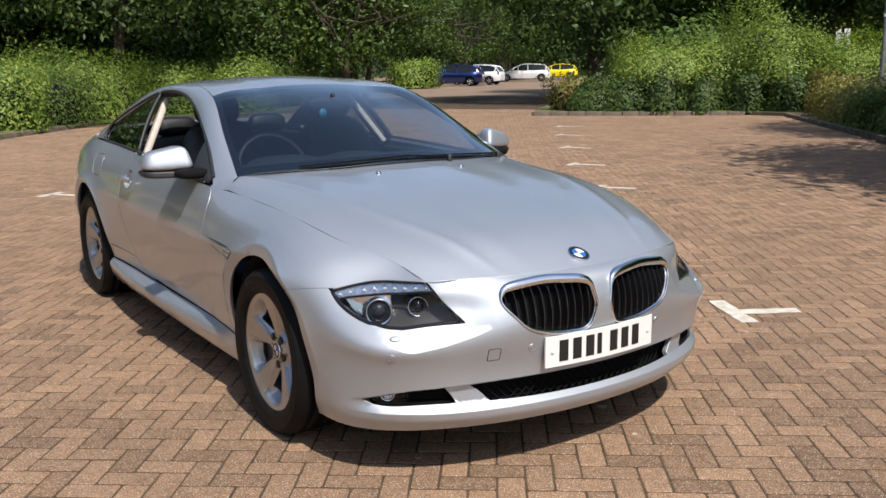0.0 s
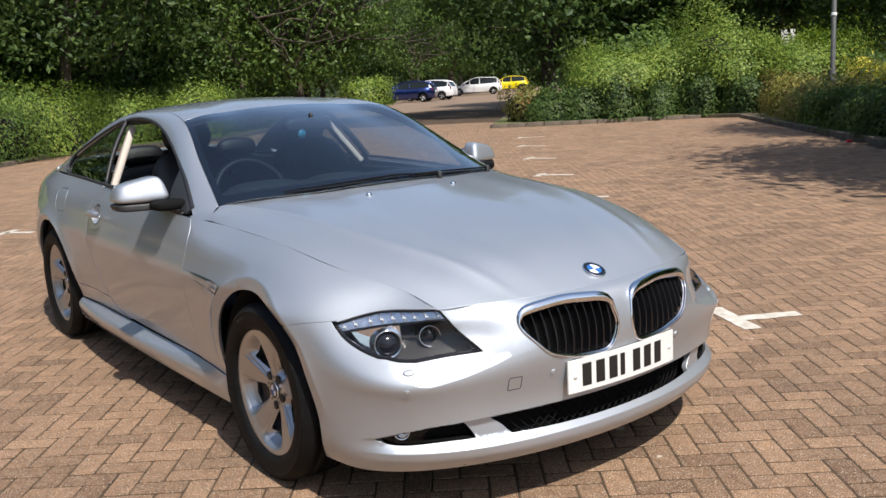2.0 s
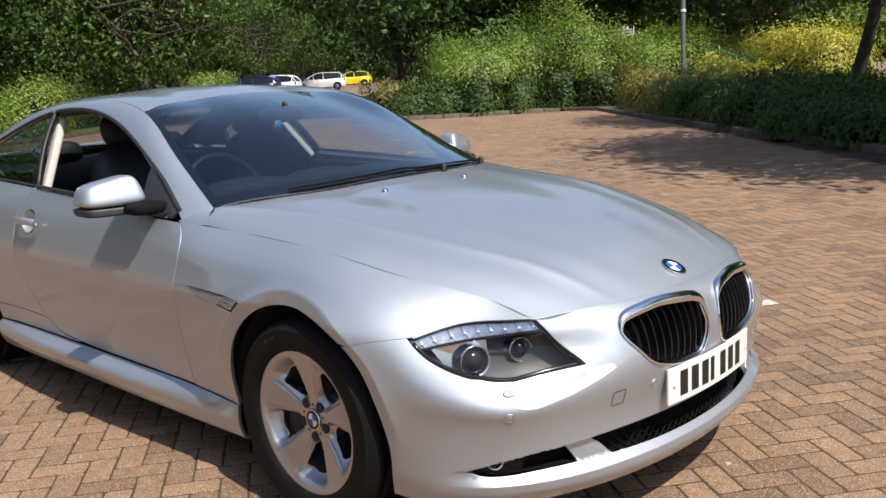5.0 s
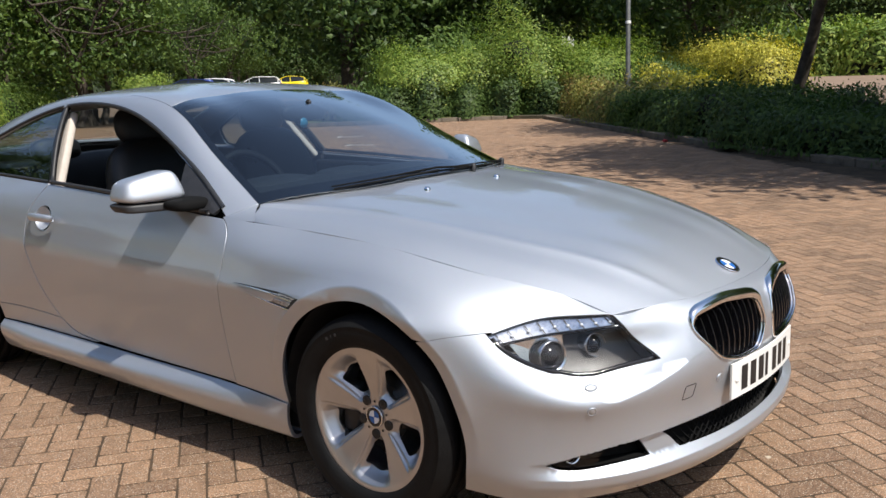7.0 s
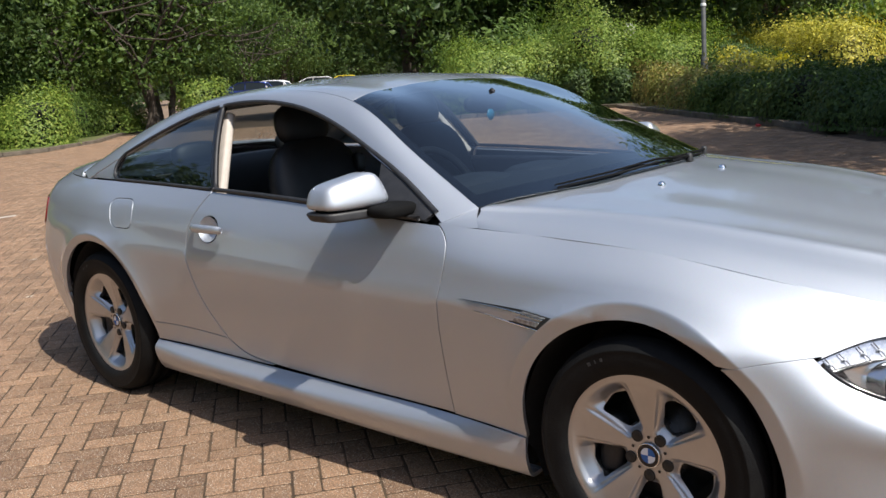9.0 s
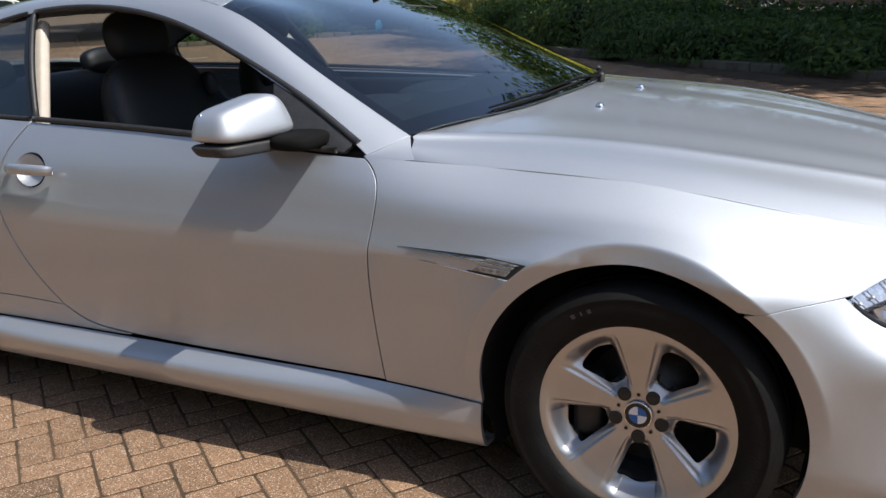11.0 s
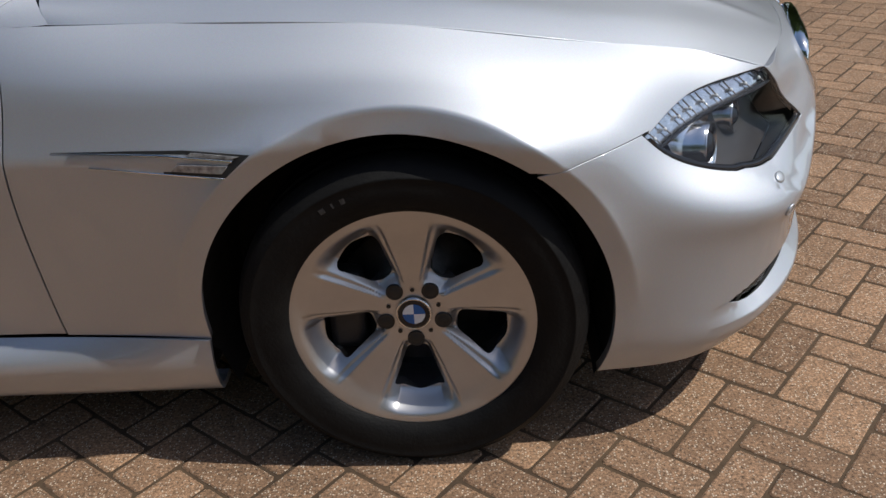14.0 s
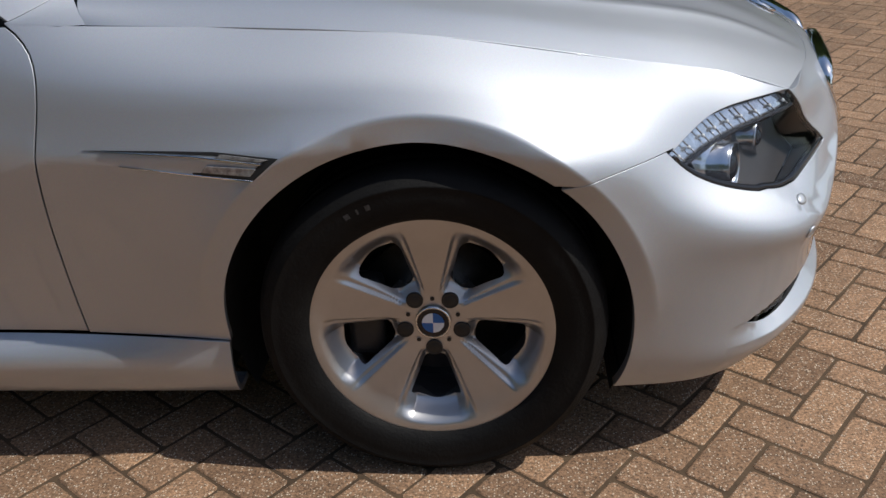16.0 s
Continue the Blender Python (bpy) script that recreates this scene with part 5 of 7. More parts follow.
def paver_nodes(m, source, socket):
    """Brown concrete pavers: each of its own shade, speckled with pale grit."""
    b = m.node_tree.nodes["Principled BSDF"]
    place = node(m, "ShaderNodeNewGeometry")
    chance = m.node_tree.nodes.new(source)
    tone = node(m, "ShaderNodeValToRGB")
    e = tone.color_ramp.elements
    e[0].color, e[1].color = (.156, .092, .054, 1), (.274, .166, .097, 1)
    for at, c in ((.25, (.201, .120, .070, 1)), (.5, (.222, .134, .079, 1)), (.75, (.247, .148, .087, 1))):
        k = e.new(at)
        k.color = c
    join(m, chance.outputs[socket], tone.inputs["Fac"])
    blot = node(m, "ShaderNodeTexNoise", Scale=1.1, Detail=7.0, Roughness=.65)
    grit = node(m, "ShaderNodeTexVoronoi", Scale=190.0)
    fine = node(m, "ShaderNodeTexNoise", Scale=150.0, Detail=3.0, Roughness=.8)
    for t in (blot, grit, fine):
        join(m, place.outputs["Position"], t.inputs["Vector"])
    spots = node(m, "ShaderNodeMapRange")
    spots.inputs["From Min"].default_value, spots.inputs["From Max"].default_value = .20, .42
    spots.inputs["To Min"].default_value, spots.inputs["To Max"].default_value = .9, 0.0
    join(m, grit.outputs["Distance"], spots.inputs["Value"])
    pick = node(m, "ShaderNodeMath")
    pick.operation = "MULTIPLY"
    sep = node(m, "ShaderNodeSeparateColor")
    join(m, grit.outputs["Color"], sep.inputs["Color"])
    rare = node(m, "ShaderNodeMapRange")
    rare.inputs["From Min"].default_value, rare.inputs["From Max"].default_value = .52, .80
    join(m, sep.outputs["Red"], rare.inputs["Value"])
    join(m, spots.outputs["Result"], pick.inputs[0])
    join(m, rare.outputs["Result"], pick.inputs[1])
    mix1 = node(m, "ShaderNodeMix")
    mix1.data_type = "RGBA"
    mix1.inputs["B"].default_value = (.68, .60, .48, 1)
    join(m, pick.outputs["Value"], mix1.inputs["Factor"])
    shade = node(m, "ShaderNodeMix")
    shade.data_type, shade.blend_type = "RGBA", "MULTIPLY"
    shade.inputs["Factor"].default_value = 1.0
    gain = node(m, "ShaderNodeMapRange")
    gain.inputs["From Min"].default_value, gain.inputs["From Max"].default_value = .33, .67
    gain.inputs["To Min"].default_value, gain.inputs["To Max"].default_value = .28, 1.85
    join(m, fine.outputs["Fac"], gain.inputs["Value"])
    gain2 = node(m, "ShaderNodeMapRange")
    gain2.inputs["From Min"].default_value, gain2.inputs["From Max"].default_value = .3, .7
    gain2.inputs["To Min"].default_value, gain2.inputs["To Max"].default_value = .78, 1.18
    join(m, blot.outputs["Fac"], gain2.inputs["Value"])
    patch_ = node(m, "ShaderNodeTexNoise", Scale=24.0, Detail=4.0, Roughness=.7)
    join(m, place.outputs["Position"], patch_.inputs["Vector"])
    gain3 = node(m, "ShaderNodeMapRange")
    gain3.inputs["From Min"].default_value, gain3.inputs["From Max"].default_value = .3, .7
    gain3.inputs["To Min"].default_value, gain3.inputs["To Max"].default_value = .74, 1.24
    join(m, patch_.outputs["Fac"], gain3.inputs["Value"])
    both = node(m, "ShaderNodeMath")
    both.operation = "MULTIPLY"
    join(m, gain2.outputs["Result"], both.inputs[0])
    join(m, gain3.outputs["Result"], both.inputs[1])
    times = node(m, "ShaderNodeMath")
    times.operation = "MULTIPLY"
    join(m, gain.outputs["Result"], times.inputs[0])
    join(m, both.outputs["Value"], times.inputs[1])
    join(m, tone.outputs["Color"], shade.inputs["A"])
    join(m, times.outputs["Value"], shade.inputs["B"])
    join(m, shade.outputs["Result"], mix1.inputs["A"])
    # pale trodden spots here and there
    gum = node(m, "ShaderNodeTexVoronoi", Scale=3.4)
    bend = node(m, "ShaderNodeMix")
    bend.data_type, bend.blend_type = "RGBA", "LINEAR_LIGHT"
    bend.inputs["Factor"].default_value = .03
    join(m, place.outputs["Position"], bend.inputs["A"])
    join(m, patch_.outputs["Color"], bend.inputs["B"])
    join(m, bend.outputs["Result"], gum.inputs["Vector"])
    size = node(m, "ShaderNodeSeparateColor")
    join(m, gum.outputs["Color"], size.inputs["Color"])
    span = node(m, "ShaderNodeMapRange")
    span.inputs["From Min"].default_value, span.inputs["From Max"].default_value = .36, 1.0
    span.inputs["To Min"].default_value, span.inputs["To Max"].default_value = -.02, .10
    join(m, size.outputs["Red"], span.inputs["Value"])
    left = node(m, "ShaderNodeMath")
    left.operation = "SUBTRACT"
    join(m, span.outputs["Result"], left.inputs[0])
    join(m, gum.outputs["Distance"], left.inputs[1])
    spot_ = node(m, "ShaderNodeMapRange")
    spot_.inputs["From Min"].default_value, spot_.inputs["From Max"].default_value = 0.0, .025
    spot_.inputs["To Min"].default_value, spot_.inputs["To Max"].default_value = 0.0, .85
    join(m, left.outputs["Value"], spot_.inputs["Value"])
    pale = node(m, "ShaderNodeMix")
    pale.data_type = "RGBA"
    pale.inputs["B"].default_value = (.56, .49, .38, 1)
    join(m, spot_.outputs["Result"], pale.inputs["Factor"])
    join(m, mix1.outputs["Result"], pale.inputs["A"])
    join(m, pale.outputs["Result"], b.inputs["Base Color"])
    bp = node(m, "ShaderNodeBump", Strength=.9, Distance=.004)
    join(m, fine.outputs["Fac"], bp.inputs["Height"])
    join(m, bp.outputs["Normal"], b.inputs["Normal"])


paver_nodes(PAVER_LOOK, "ShaderNodeNewGeometry", "Random Per Island")
PAVER_ONE = mat("single_paver", (.3, .2, .14), .9)
paver_nodes(PAVER_ONE, "ShaderNodeObjectInfo", "Random")
JOINT = vary(mat("joint_sand", (.09, .07, .045), .95), (.036, .022, .012), (.105, .068, .038), 3.0, bump=.4, bump_scale=90.0)
FAR = vary(mat("far_paving", (.25, .17, .12), .95), (.19, .132, .09), (.26, .182, .125), .5, bump=.1)
SOIL = vary(mat("soil_and_litter", (.06, .05, .03), .95), (.03, .028, .015), (.11, .085, .05), 1.6, bump=.6, bump_scale=14.0)
GRASS = vary(mat("rough_grass", (.09, .12, .03), .9), (.05, .075, .02), (.17, .16, .055), 1.2, bump=.6, bump_scale=30.0)
KERB = vary(mat("kerb_concrete", (.2, .16, .12), .9), (.07, .055, .04), (.18, .145, .108), 4.0, bump=.6, bump_scale=60.0)
PAINTLINE = vary(mat("worn_white_paint", (.6, .58, .52), .8), (.42, .36, .29), (.72, .69, .62), 14.0, bump=.2)
BARK = vary(mat("bark", (.07, .055, .04), .95), (.03, .024, .018), (.11, .088, .066), 7.0, bump=.9, bump_scale=26.0)
WOODS = vary(mat('distant_wood_shade', (.03, .045, .015), .95), (.004, .007, .003), (.034, .050, .016), 1.1, 9.0, bump=1.0, bump_scale=2.0)
# Filler for the middle of bushes, coloured as the shade among their leaves.
CORE = vary(mat("shade_filler", (.012, .016, .008), .95), (.006, .008, .004), (.02, .024, .01), 6.0)

bm = bmesh.new()
bmesh.ops.create_grid(bm, x_segments=2, y_segments=2, size=400)
ground = part("ground", bm, FAR)
ground.location.z = -.012
tagged(ground, "brown paved car park surface", "ground", kind="structure")

# joint bed and pavers laid in herringbone
E1, E2 = np.array((math.cos(radians(53.2)), math.sin(radians(53.2)))), np.array((math.sin(radians(53.2)), -math.cos(radians(53.2))))
O1, O2 = -.245, .9408
rng = np.random.default_rng(4)
bed = part("paving", raw("paving", [(-33, -5.42, -.0030), (6.42, -5.42, -.0030), (6.42, 12, -.0030), (-12, 24, -.0030), (-33, 24, -.0030)], [(0, 1, 2, 3, 4)], False), JOINT)
tagged(bed, "herringbone brown brick paving with sandy joints", "paving", kind="structure")


def lot(x, y):
    """Where pavers are laid."""
    ahead = (x + 17.06) * .744 - (y - 14.46) * .668
    right = (y - 19.0) * .72 + (x + 12.0) * .69
    left = np.minimum((x + 18.8) * .61 + (y - 1.36) * .79, x + 22.3 + np.clip(y - 8, 0, 20) * -1.3 + 9 * (y > 8))
    return (x > -33) & (x < 6.5) & (y > -5.5) & (y < 20) & ((ahead > -9) & (left > .1) | (x > -18)) & (right < .0 + np.clip(-(x + 12) * 2, 0, 9)) & (left > .1)


na, nb = 330, 330
a, b = np.meshgrid(np.arange(-na, 120), np.arange(-160, nb))
kind = (a + b) % 4
sel = (kind == 0) | (kind == 2)
a, b, kind = a[sel], b[sel], kind[sel]
long2 = kind == 0
c2 = O2 + .1 * a + np.where(long2, .1, .05)
c1 = O1 + .1 * b + np.where(long2, .05, .1)
cx, cy = c1 * E1[0] + c2 * E2[0], c1 * E1[1] + c2 * E2[1]
ok = lot(cx, cy)
long2, cx, cy = long2[ok], cx[ok], cy[ok]
near = (np.abs(cx - .25) < 1.62) & (np.abs(cy + 1.62) < .80)
print("pavers", len(cx), int(near.sum()))


def paver_verts(x, y, along2, j, h, tilt):
    """Corners of pavers: a worn top and the foot of the chamfer."""
    hl, hw = .1 - .0040, .05 - .0040
    out = []
    for inset, z in ((.0030, 0.0), (0.0, -.0016)):
        for sl, sw in ((-1, -1), (1, -1), (1, 1), (-1, 1)):
            l, w = sl * (hl - inset), sw * (hw - inset)
            d2, d1 = np.where(along2, l, w), np.where(along2, w, -l)
            px, py = x + d1 * E1[0] + d2 * E2[0], y + d1 * E1[1] + d2 * E2[1]
            # wear of single corners
            out.append(np.stack([px + j[:, 0] * sl * sw, py + j[:, 1] * sl * sw, z + (h + tilt * (sl * .5 + sw * .5) if z == 0 else h * 0)], 1))
    return np.stack(out, 1)


def worn_verts(x, y, along2, g):
    """Pavers near by: rounded, chipped outlines. Twelve corners on top, twelve at the foot."""
    hl, hw, c = .1 - .0034, .05 - .0034, .007
    ring = [(-hl + c, -hw), (0, -hw), (hl - c, -hw), (hl, -hw + c), (hl, 0), (hl, hw - c), (hl - c, hw), (0, hw), (-hl + c, hw), (-hl, hw - c), (-hl, 0), (-hl, -hw + c)]
    rows = []
    chip = [1 - np.abs(g.normal(0, .022, len(x))) - (g.random(len(x)) < .05) * g.uniform(.02, .07, len(x)) for _ in ring]
    for inset, z in ((.0032, 0.0), (0.0, -.0022)):
        for (l, w), k in zip(ring, chip):
            l, w = (l - math.copysign(inset, l) * (l != 0)), (w - math.copysign(inset, w) * (w != 0)) * k
            d2, d1 = np.where(along2, l, w), np.where(along2, w, -l)
            rows.append(np.stack([x + d1 * E1[0] + d2 * E2[0], y + d1 * E1[1] + d2 * E2[1], np.full(len(x), z)], 1))
    return np.stack(rows, 1)


near_by = ~near & (cx > -3.2) & (cx < 4.6) & (cy > -4.6) & (cy < 2.6)
wv = worn_verts(cx[near_by], cy[near_by], long2[near_by], rng)
wv[:, :12, 2] += rng.normal(0, .0003, (len(wv), 1))
order = list(range(12))
if np.cross(wv[0, 2] - wv[0, 0], wv[0, 5] - wv[0, 0])[2] < 0:
    shapes = [tuple(order[::-1])] + [((i + 1) % 12, (i + 1) % 12 + 12, i + 12, i) for i in range(12)]
else:
    shapes = [tuple(order)] + [(i, i + 12, (i + 1) % 12 + 12, (i + 1) % 12) for i in range(12)]
worn = raw("worn_pavers", wv.reshape(-1, 3), [tuple(24 * k + i for i in q) for k in range(len(wv)) for q in shapes], False)
part("worn_pavers", worn, PAVER_LOOK, bed)["kind"] = "stuff"
m = ~near & ~near_by
n = int(m.sum())
v = paver_verts(cx[m], cy[m], long2[m], rng.normal(0, .0008, (n, 2)), rng.normal(0, .0003, n), rng.normal(0, .0003, n)).reshape(-1, 3)
base = np.arange(n)[:, None, None] * 8
quad = np.array([(3, 2, 1, 0), (0, 1, 5, 4), (1, 2, 6, 5), (2, 3, 7, 6), (3, 0, 4, 7)])
flat = np.cross(v[1] - v[0], v[2] - v[0])[2]
if flat > 0:
    quad = quad[:, ::-1]
quad = (base + quad[None]).reshape(-1)
me = bpy.data.meshes.new("pavers")
me.vertices.add(len(v))
me.vertices.foreach_set("co", v.ravel())
me.loops.add(len(quad))
me.loops.foreach_set("vertex_index", quad.astype(np.int32))
me.polygons.add(len(quad) // 4)
me.polygons.foreach_set("loop_start", np.arange(0, len(quad), 4, dtype=np.int32))
me.update(calc_edges=True)
me.validate()
me.shade_flat()
field = part("paver_field", me, PAVER_LOOK, bed)
field["kind"] = "stuff"

# white bay marks
def stripe(p, q, w=.1):
    p, q = Vector((*p, 0)), Vector((*q, 0))
    d = (q - p).normalized()
    s = Vector((-d.y, d.x, 0)) * w / 2
    k = max(2, int((q - p).length / .05))
    v, f = [], []
    for i in range(k + 1):
        c = p + (q - p) * i / k
        jit = random.uniform(-.006, .006), random.uniform(-.006, .006)
        v += [c + s + s.normalized() * jit[0] + Vector((0, 0, .0035)), c - s + s.normalized() * jit[1] + Vector((0, 0, .0035))]
    f = [(2 * i, 2 * i + 1, 2 * i + 3, 2 * i + 2) for i in range(k)]
    ob = part("bay_mark", raw("bay_mark", v, f, False), PAINTLINE)
    return tagged(ob, "short worn white parking bay line on the brick paving", "road marking", "bay marks", "structure")


for p, q in (((-.32, 2.11), (.11, 1.88)), ((-.06, 2.03), (.11, 2.32)), ((-4.6, 5.2), (-4.25, 5.44)), ((-6.7, 6.65), (-6.28, 6.9)), ((-8.85, 8.4), (-8.4, 8.6)),
             ((-11.1, 10.22), (-10.65, 10.46)), ((-13.1, 11.95), (-12.7, 12.35)), ((-8.02, -.2), (-7.76, .03)), ((-10.2, 1.2), (-10.05, 1.75))):
    stripe(p, q)
    if p[0] < -4:
        d = (Vector(q) - Vector(p)).normalized() * .2
        stripe((p[0] - d.y, p[1] + d.x), (p[0] + d.y, p[1] - d.x))


# kerbs and beds
def slab(name, pts, z, material, label, category):
    """A raised bed with an uneven top."""
    bm = bmesh.new()
    vs = [bm.verts.new((x, y, z)) for x, y in pts]
    f = bm.faces.new(vs)
    if f.normal.z < 0:
        f.normal_flip()
    r = bmesh.ops.extrude_face_region(bm, geom=[f])
    bmesh.ops.translate(bm, verts=[q for q in r["geom"] if isinstance(q, bmesh.types.BMVert)], vec=(0, 0, -z - .05))
    bmesh.ops.recalc_face_normals(bm, faces=bm.faces[:])
    return tagged(part(name, bm, material), label, category, kind="structure")


def kerb_run(pts, length=.9, w=.13, h=.10, label="brown concrete kerb at the edge of the planting bed"):
    """Kerbstones end to end along a line."""
    run = thing("kerb", pose(*pts[0], 0), label, "kerb", kind="structure")
    mesh = None
    for p, q in zip(pts, pts[1:]):
        d = Vector(q) - Vector(p)
        k = max(1, round(d.length / length))
        me = bpy.data.meshes.new("kerbstone")
        stone = box(d.length / k - .012, w, h + .1, .014, (d.length / k / 2, 0, (h - .1) / 2))
        stone.to_mesh(me)
        stone.free()
        me.materials.append(KERB)
        for i in range(k):
            o = part("kerbstone", me, None, run)
            at = Vector(p) + d * i / k
            o.matrix_parent_inverse = run.matrix_world.inverted()
            o.matrix_basis = pose(at.x, at.y, random.uniform(-.012, .008), random.uniform(-1.5, 1.5), random.uniform(-.6, .6), math.degrees(math.atan2(d.y, d.x)) + random.uniform(-.7, .7))
    return run


kerb_run([(-17.1, 14.46), (-15.35, 16.2), (-13.2, 18.75)], .45, .16, .11, "low brown kerb of rough stone setts below the hedge")
kerb_run([(-17.1, 14.46), (-21.2, 18.6), (-30, 27)], .9)
kerb_run([(-12.05, 19.0), (-5.65, 13.15), (-2.07, 10.2), (1.5, 8.05), (6.5, 5.1)], .9)
kerb_run([(-8, -7.1), (-18.8, 1.36), (-22.2, 4.1), (-22.9, 5.8), (-22.5, 8.0), (-24.0, 10.2), (-30.5, 15.5)], .9)
slab("bed", [(-17.1, 14.5), (-13.2, 18.8), (-12.05, 19.05), (-5.65, 13.2), (-2.07, 10.25), (1.5, 8.1), (6.5, 5.15), (14, 10), (-1, 17.6), (-4.5, 22.5), (-14, 33), (-30, 27), (-21.2, 18.6)], .09, SOIL, "planting bed of bare soil and leaf litter", "bed")
slab("bed", [(-8, -7.15), (-18.8, 1.3), (-22.2, 4.05), (-22.95, 5.8), (-22.55, 8.0), (-24.0, 10.2), (-30.5, 15.5), (-60, 20), (-90, 10), (-60, -60), (-10, -40)], .09, GRASS, "rough grass verge with leaf litter", "verge")
slab("bed", [(-13.5, 18.6), (-17.2, 14.6), (-19.6, 17.0), (-17.2, 18.4)], .115, GRASS, "strip of dry grass behind the kerb", "verge")
rise = part("far_paving", raw("far_paving", [(-1.4, 17.7, -.005), (16, 9.4, -.005), (30, 40, .62), (-4.5, 22.4, .12), (-12.5, 31.5, .40), (-16, 40, .62), (-30, 75, .62), (30, 75, .62)], [(0, 1, 2, 3), (3, 2, 5, 4), (5, 2, 7, 6)], False), FAR)
tagged(rise, "pale paved car park rising beyond the beds", "paving", kind="structure")


# ---- plants ----
def leaf_look(name, low, high, warm=None):
    """Leaves: matt, a little light shining through, each of its own green."""
    m = mat(name, low, .5, spec=.28)
    b = m.node_tree.nodes["Principled BSDF"]
    geo = node(m, "ShaderNodeNewGeometry")
    tone = node(m, "ShaderNodeValToRGB")
    e = tone.color_ramp.elements
    e[0].color, e[1].color = (*low, 1), (*high, 1)
    if warm:
        k = e.new(.8)
        k.color = (*high, 1)
        e[-1].color = (*warm, 1)
    join(m, geo.outputs["Random Per Island"], tone.inputs["Fac"])
    join(m, tone.outputs["Color"], b.inputs["Base Color"])
    shine = node(m, "ShaderNodeBsdfTranslucent")
    bright = node(m, "ShaderNodeHueSaturation", Saturation=1.15, Value=1.5)
    join(m, tone.outputs["Color"], bright.inputs["Color"])
    join(m, bright.outputs["Color"], shine.inputs["Color"])
    mix = node(m, "ShaderNodeMixShader", Fac=.26)
    join(m, b.outputs["BSDF"], mix.inputs[1])
    join(m, shine.outputs["BSDF"], mix.inputs[2])
    join(m, mix.outputs["Shader"], m.node_tree.nodes["Material Output"].inputs["Surface"])
    return m


LEAF = leaf_look("mid_green_leaves", (.046, .090, .020), (.140, .205, .046))
LEAF_DARK = leaf_look("dark_green_leaves", (.030, .062, .016), (.100, .155, .038))
LEAF_LIGHT = leaf_look("fresh_green_leaves", (.085, .15, .024), (.24, .32, .060), (.32, .36, .08))
LEAF_GOLD = leaf_look("golden_leaves", (.20, .20, .03), (.54, .50, .085), (.68, .57, .09))
LEAF_TREE = leaf_look("shady_tree_leaves", (.024, .052, .015), (.105, .158, .040))
LEAF_OLIVE = leaf_look("yellow_green_leaves", (.13, .14, .04), (.34, .33, .09), (.34, .20, .08))
LEAF_DRY = leaf_look("mixed_leaves", (.09, .09, .028), (.22, .22, .06), (.28, .16, .06))


def leaf_mesh(name, centres, facing, size, seed):
    """Many small bent leaves at centres, roughly facing outwards."""
    g = np.random.default_rng(seed)
    n = len(centres)
    f = facing * .8 + g.normal(0, .65, (n, 3)) + (0, 0, .25)
    f /= np.linalg.norm(f, axis=1)[:, None]
    t = np.cross(f, g.normal(0, 1, (n, 3)))
    t /= np.linalg.norm(t, axis=1)[:, None]
    s = np.cross(f, t)
    k = size * g.uniform(.6, 1.35, n)[:, None]
    tip, root = centres + t * k, centres - t * k * .8
    l, r = centres + s * k * .42 - f * k * .16, centres - s * k * .42 - f * k * .16
    v = np.stack([root, l, tip, r], 1).reshape(-1, 3)
    q = (np.arange(n)[:, None] * 4 + np.array([0, 1, 2, 0, 2, 3])).ravel()
    me = bpy.data.meshes.new(name)
    me.vertices.add(len(v))
    me.vertices.foreach_set("co", v.ravel())
    me.loops.add(len(q))
    me.loops.foreach_set("vertex_index", q.astype(np.int32))
    me.polygons.add(len(q) // 3)
    me.polygons.foreach_set("loop_start", np.arange(0, len(q), 3, dtype=np.int32))
    me.update(calc_edges=True)
    return me


def mound(sx, sy, h, seed, rough=.22):
    """A lumpy heap's surface: unit directions to places and outward directions."""
    g = np.random.default_rng(seed)
    lobes = [(g.normal(0, 1, 3), g.uniform(.5, 1)) for _ in range(16)]

    def at(d):
        k = np.ones(len(d))
        for c, a in lobes:
            c = c / np.linalg.norm(c)
            k += rough * a * np.exp((d @ c - 1) * 14)
        q = np.sign(d) * np.abs(d) ** .72
        q /= np.maximum(np.abs(q).max(1), .75)[:, None] * .55 + .45
        return q * k[:, None] * (sx / 2, sy / 2, h) * (.92, .92, .9)
    return at


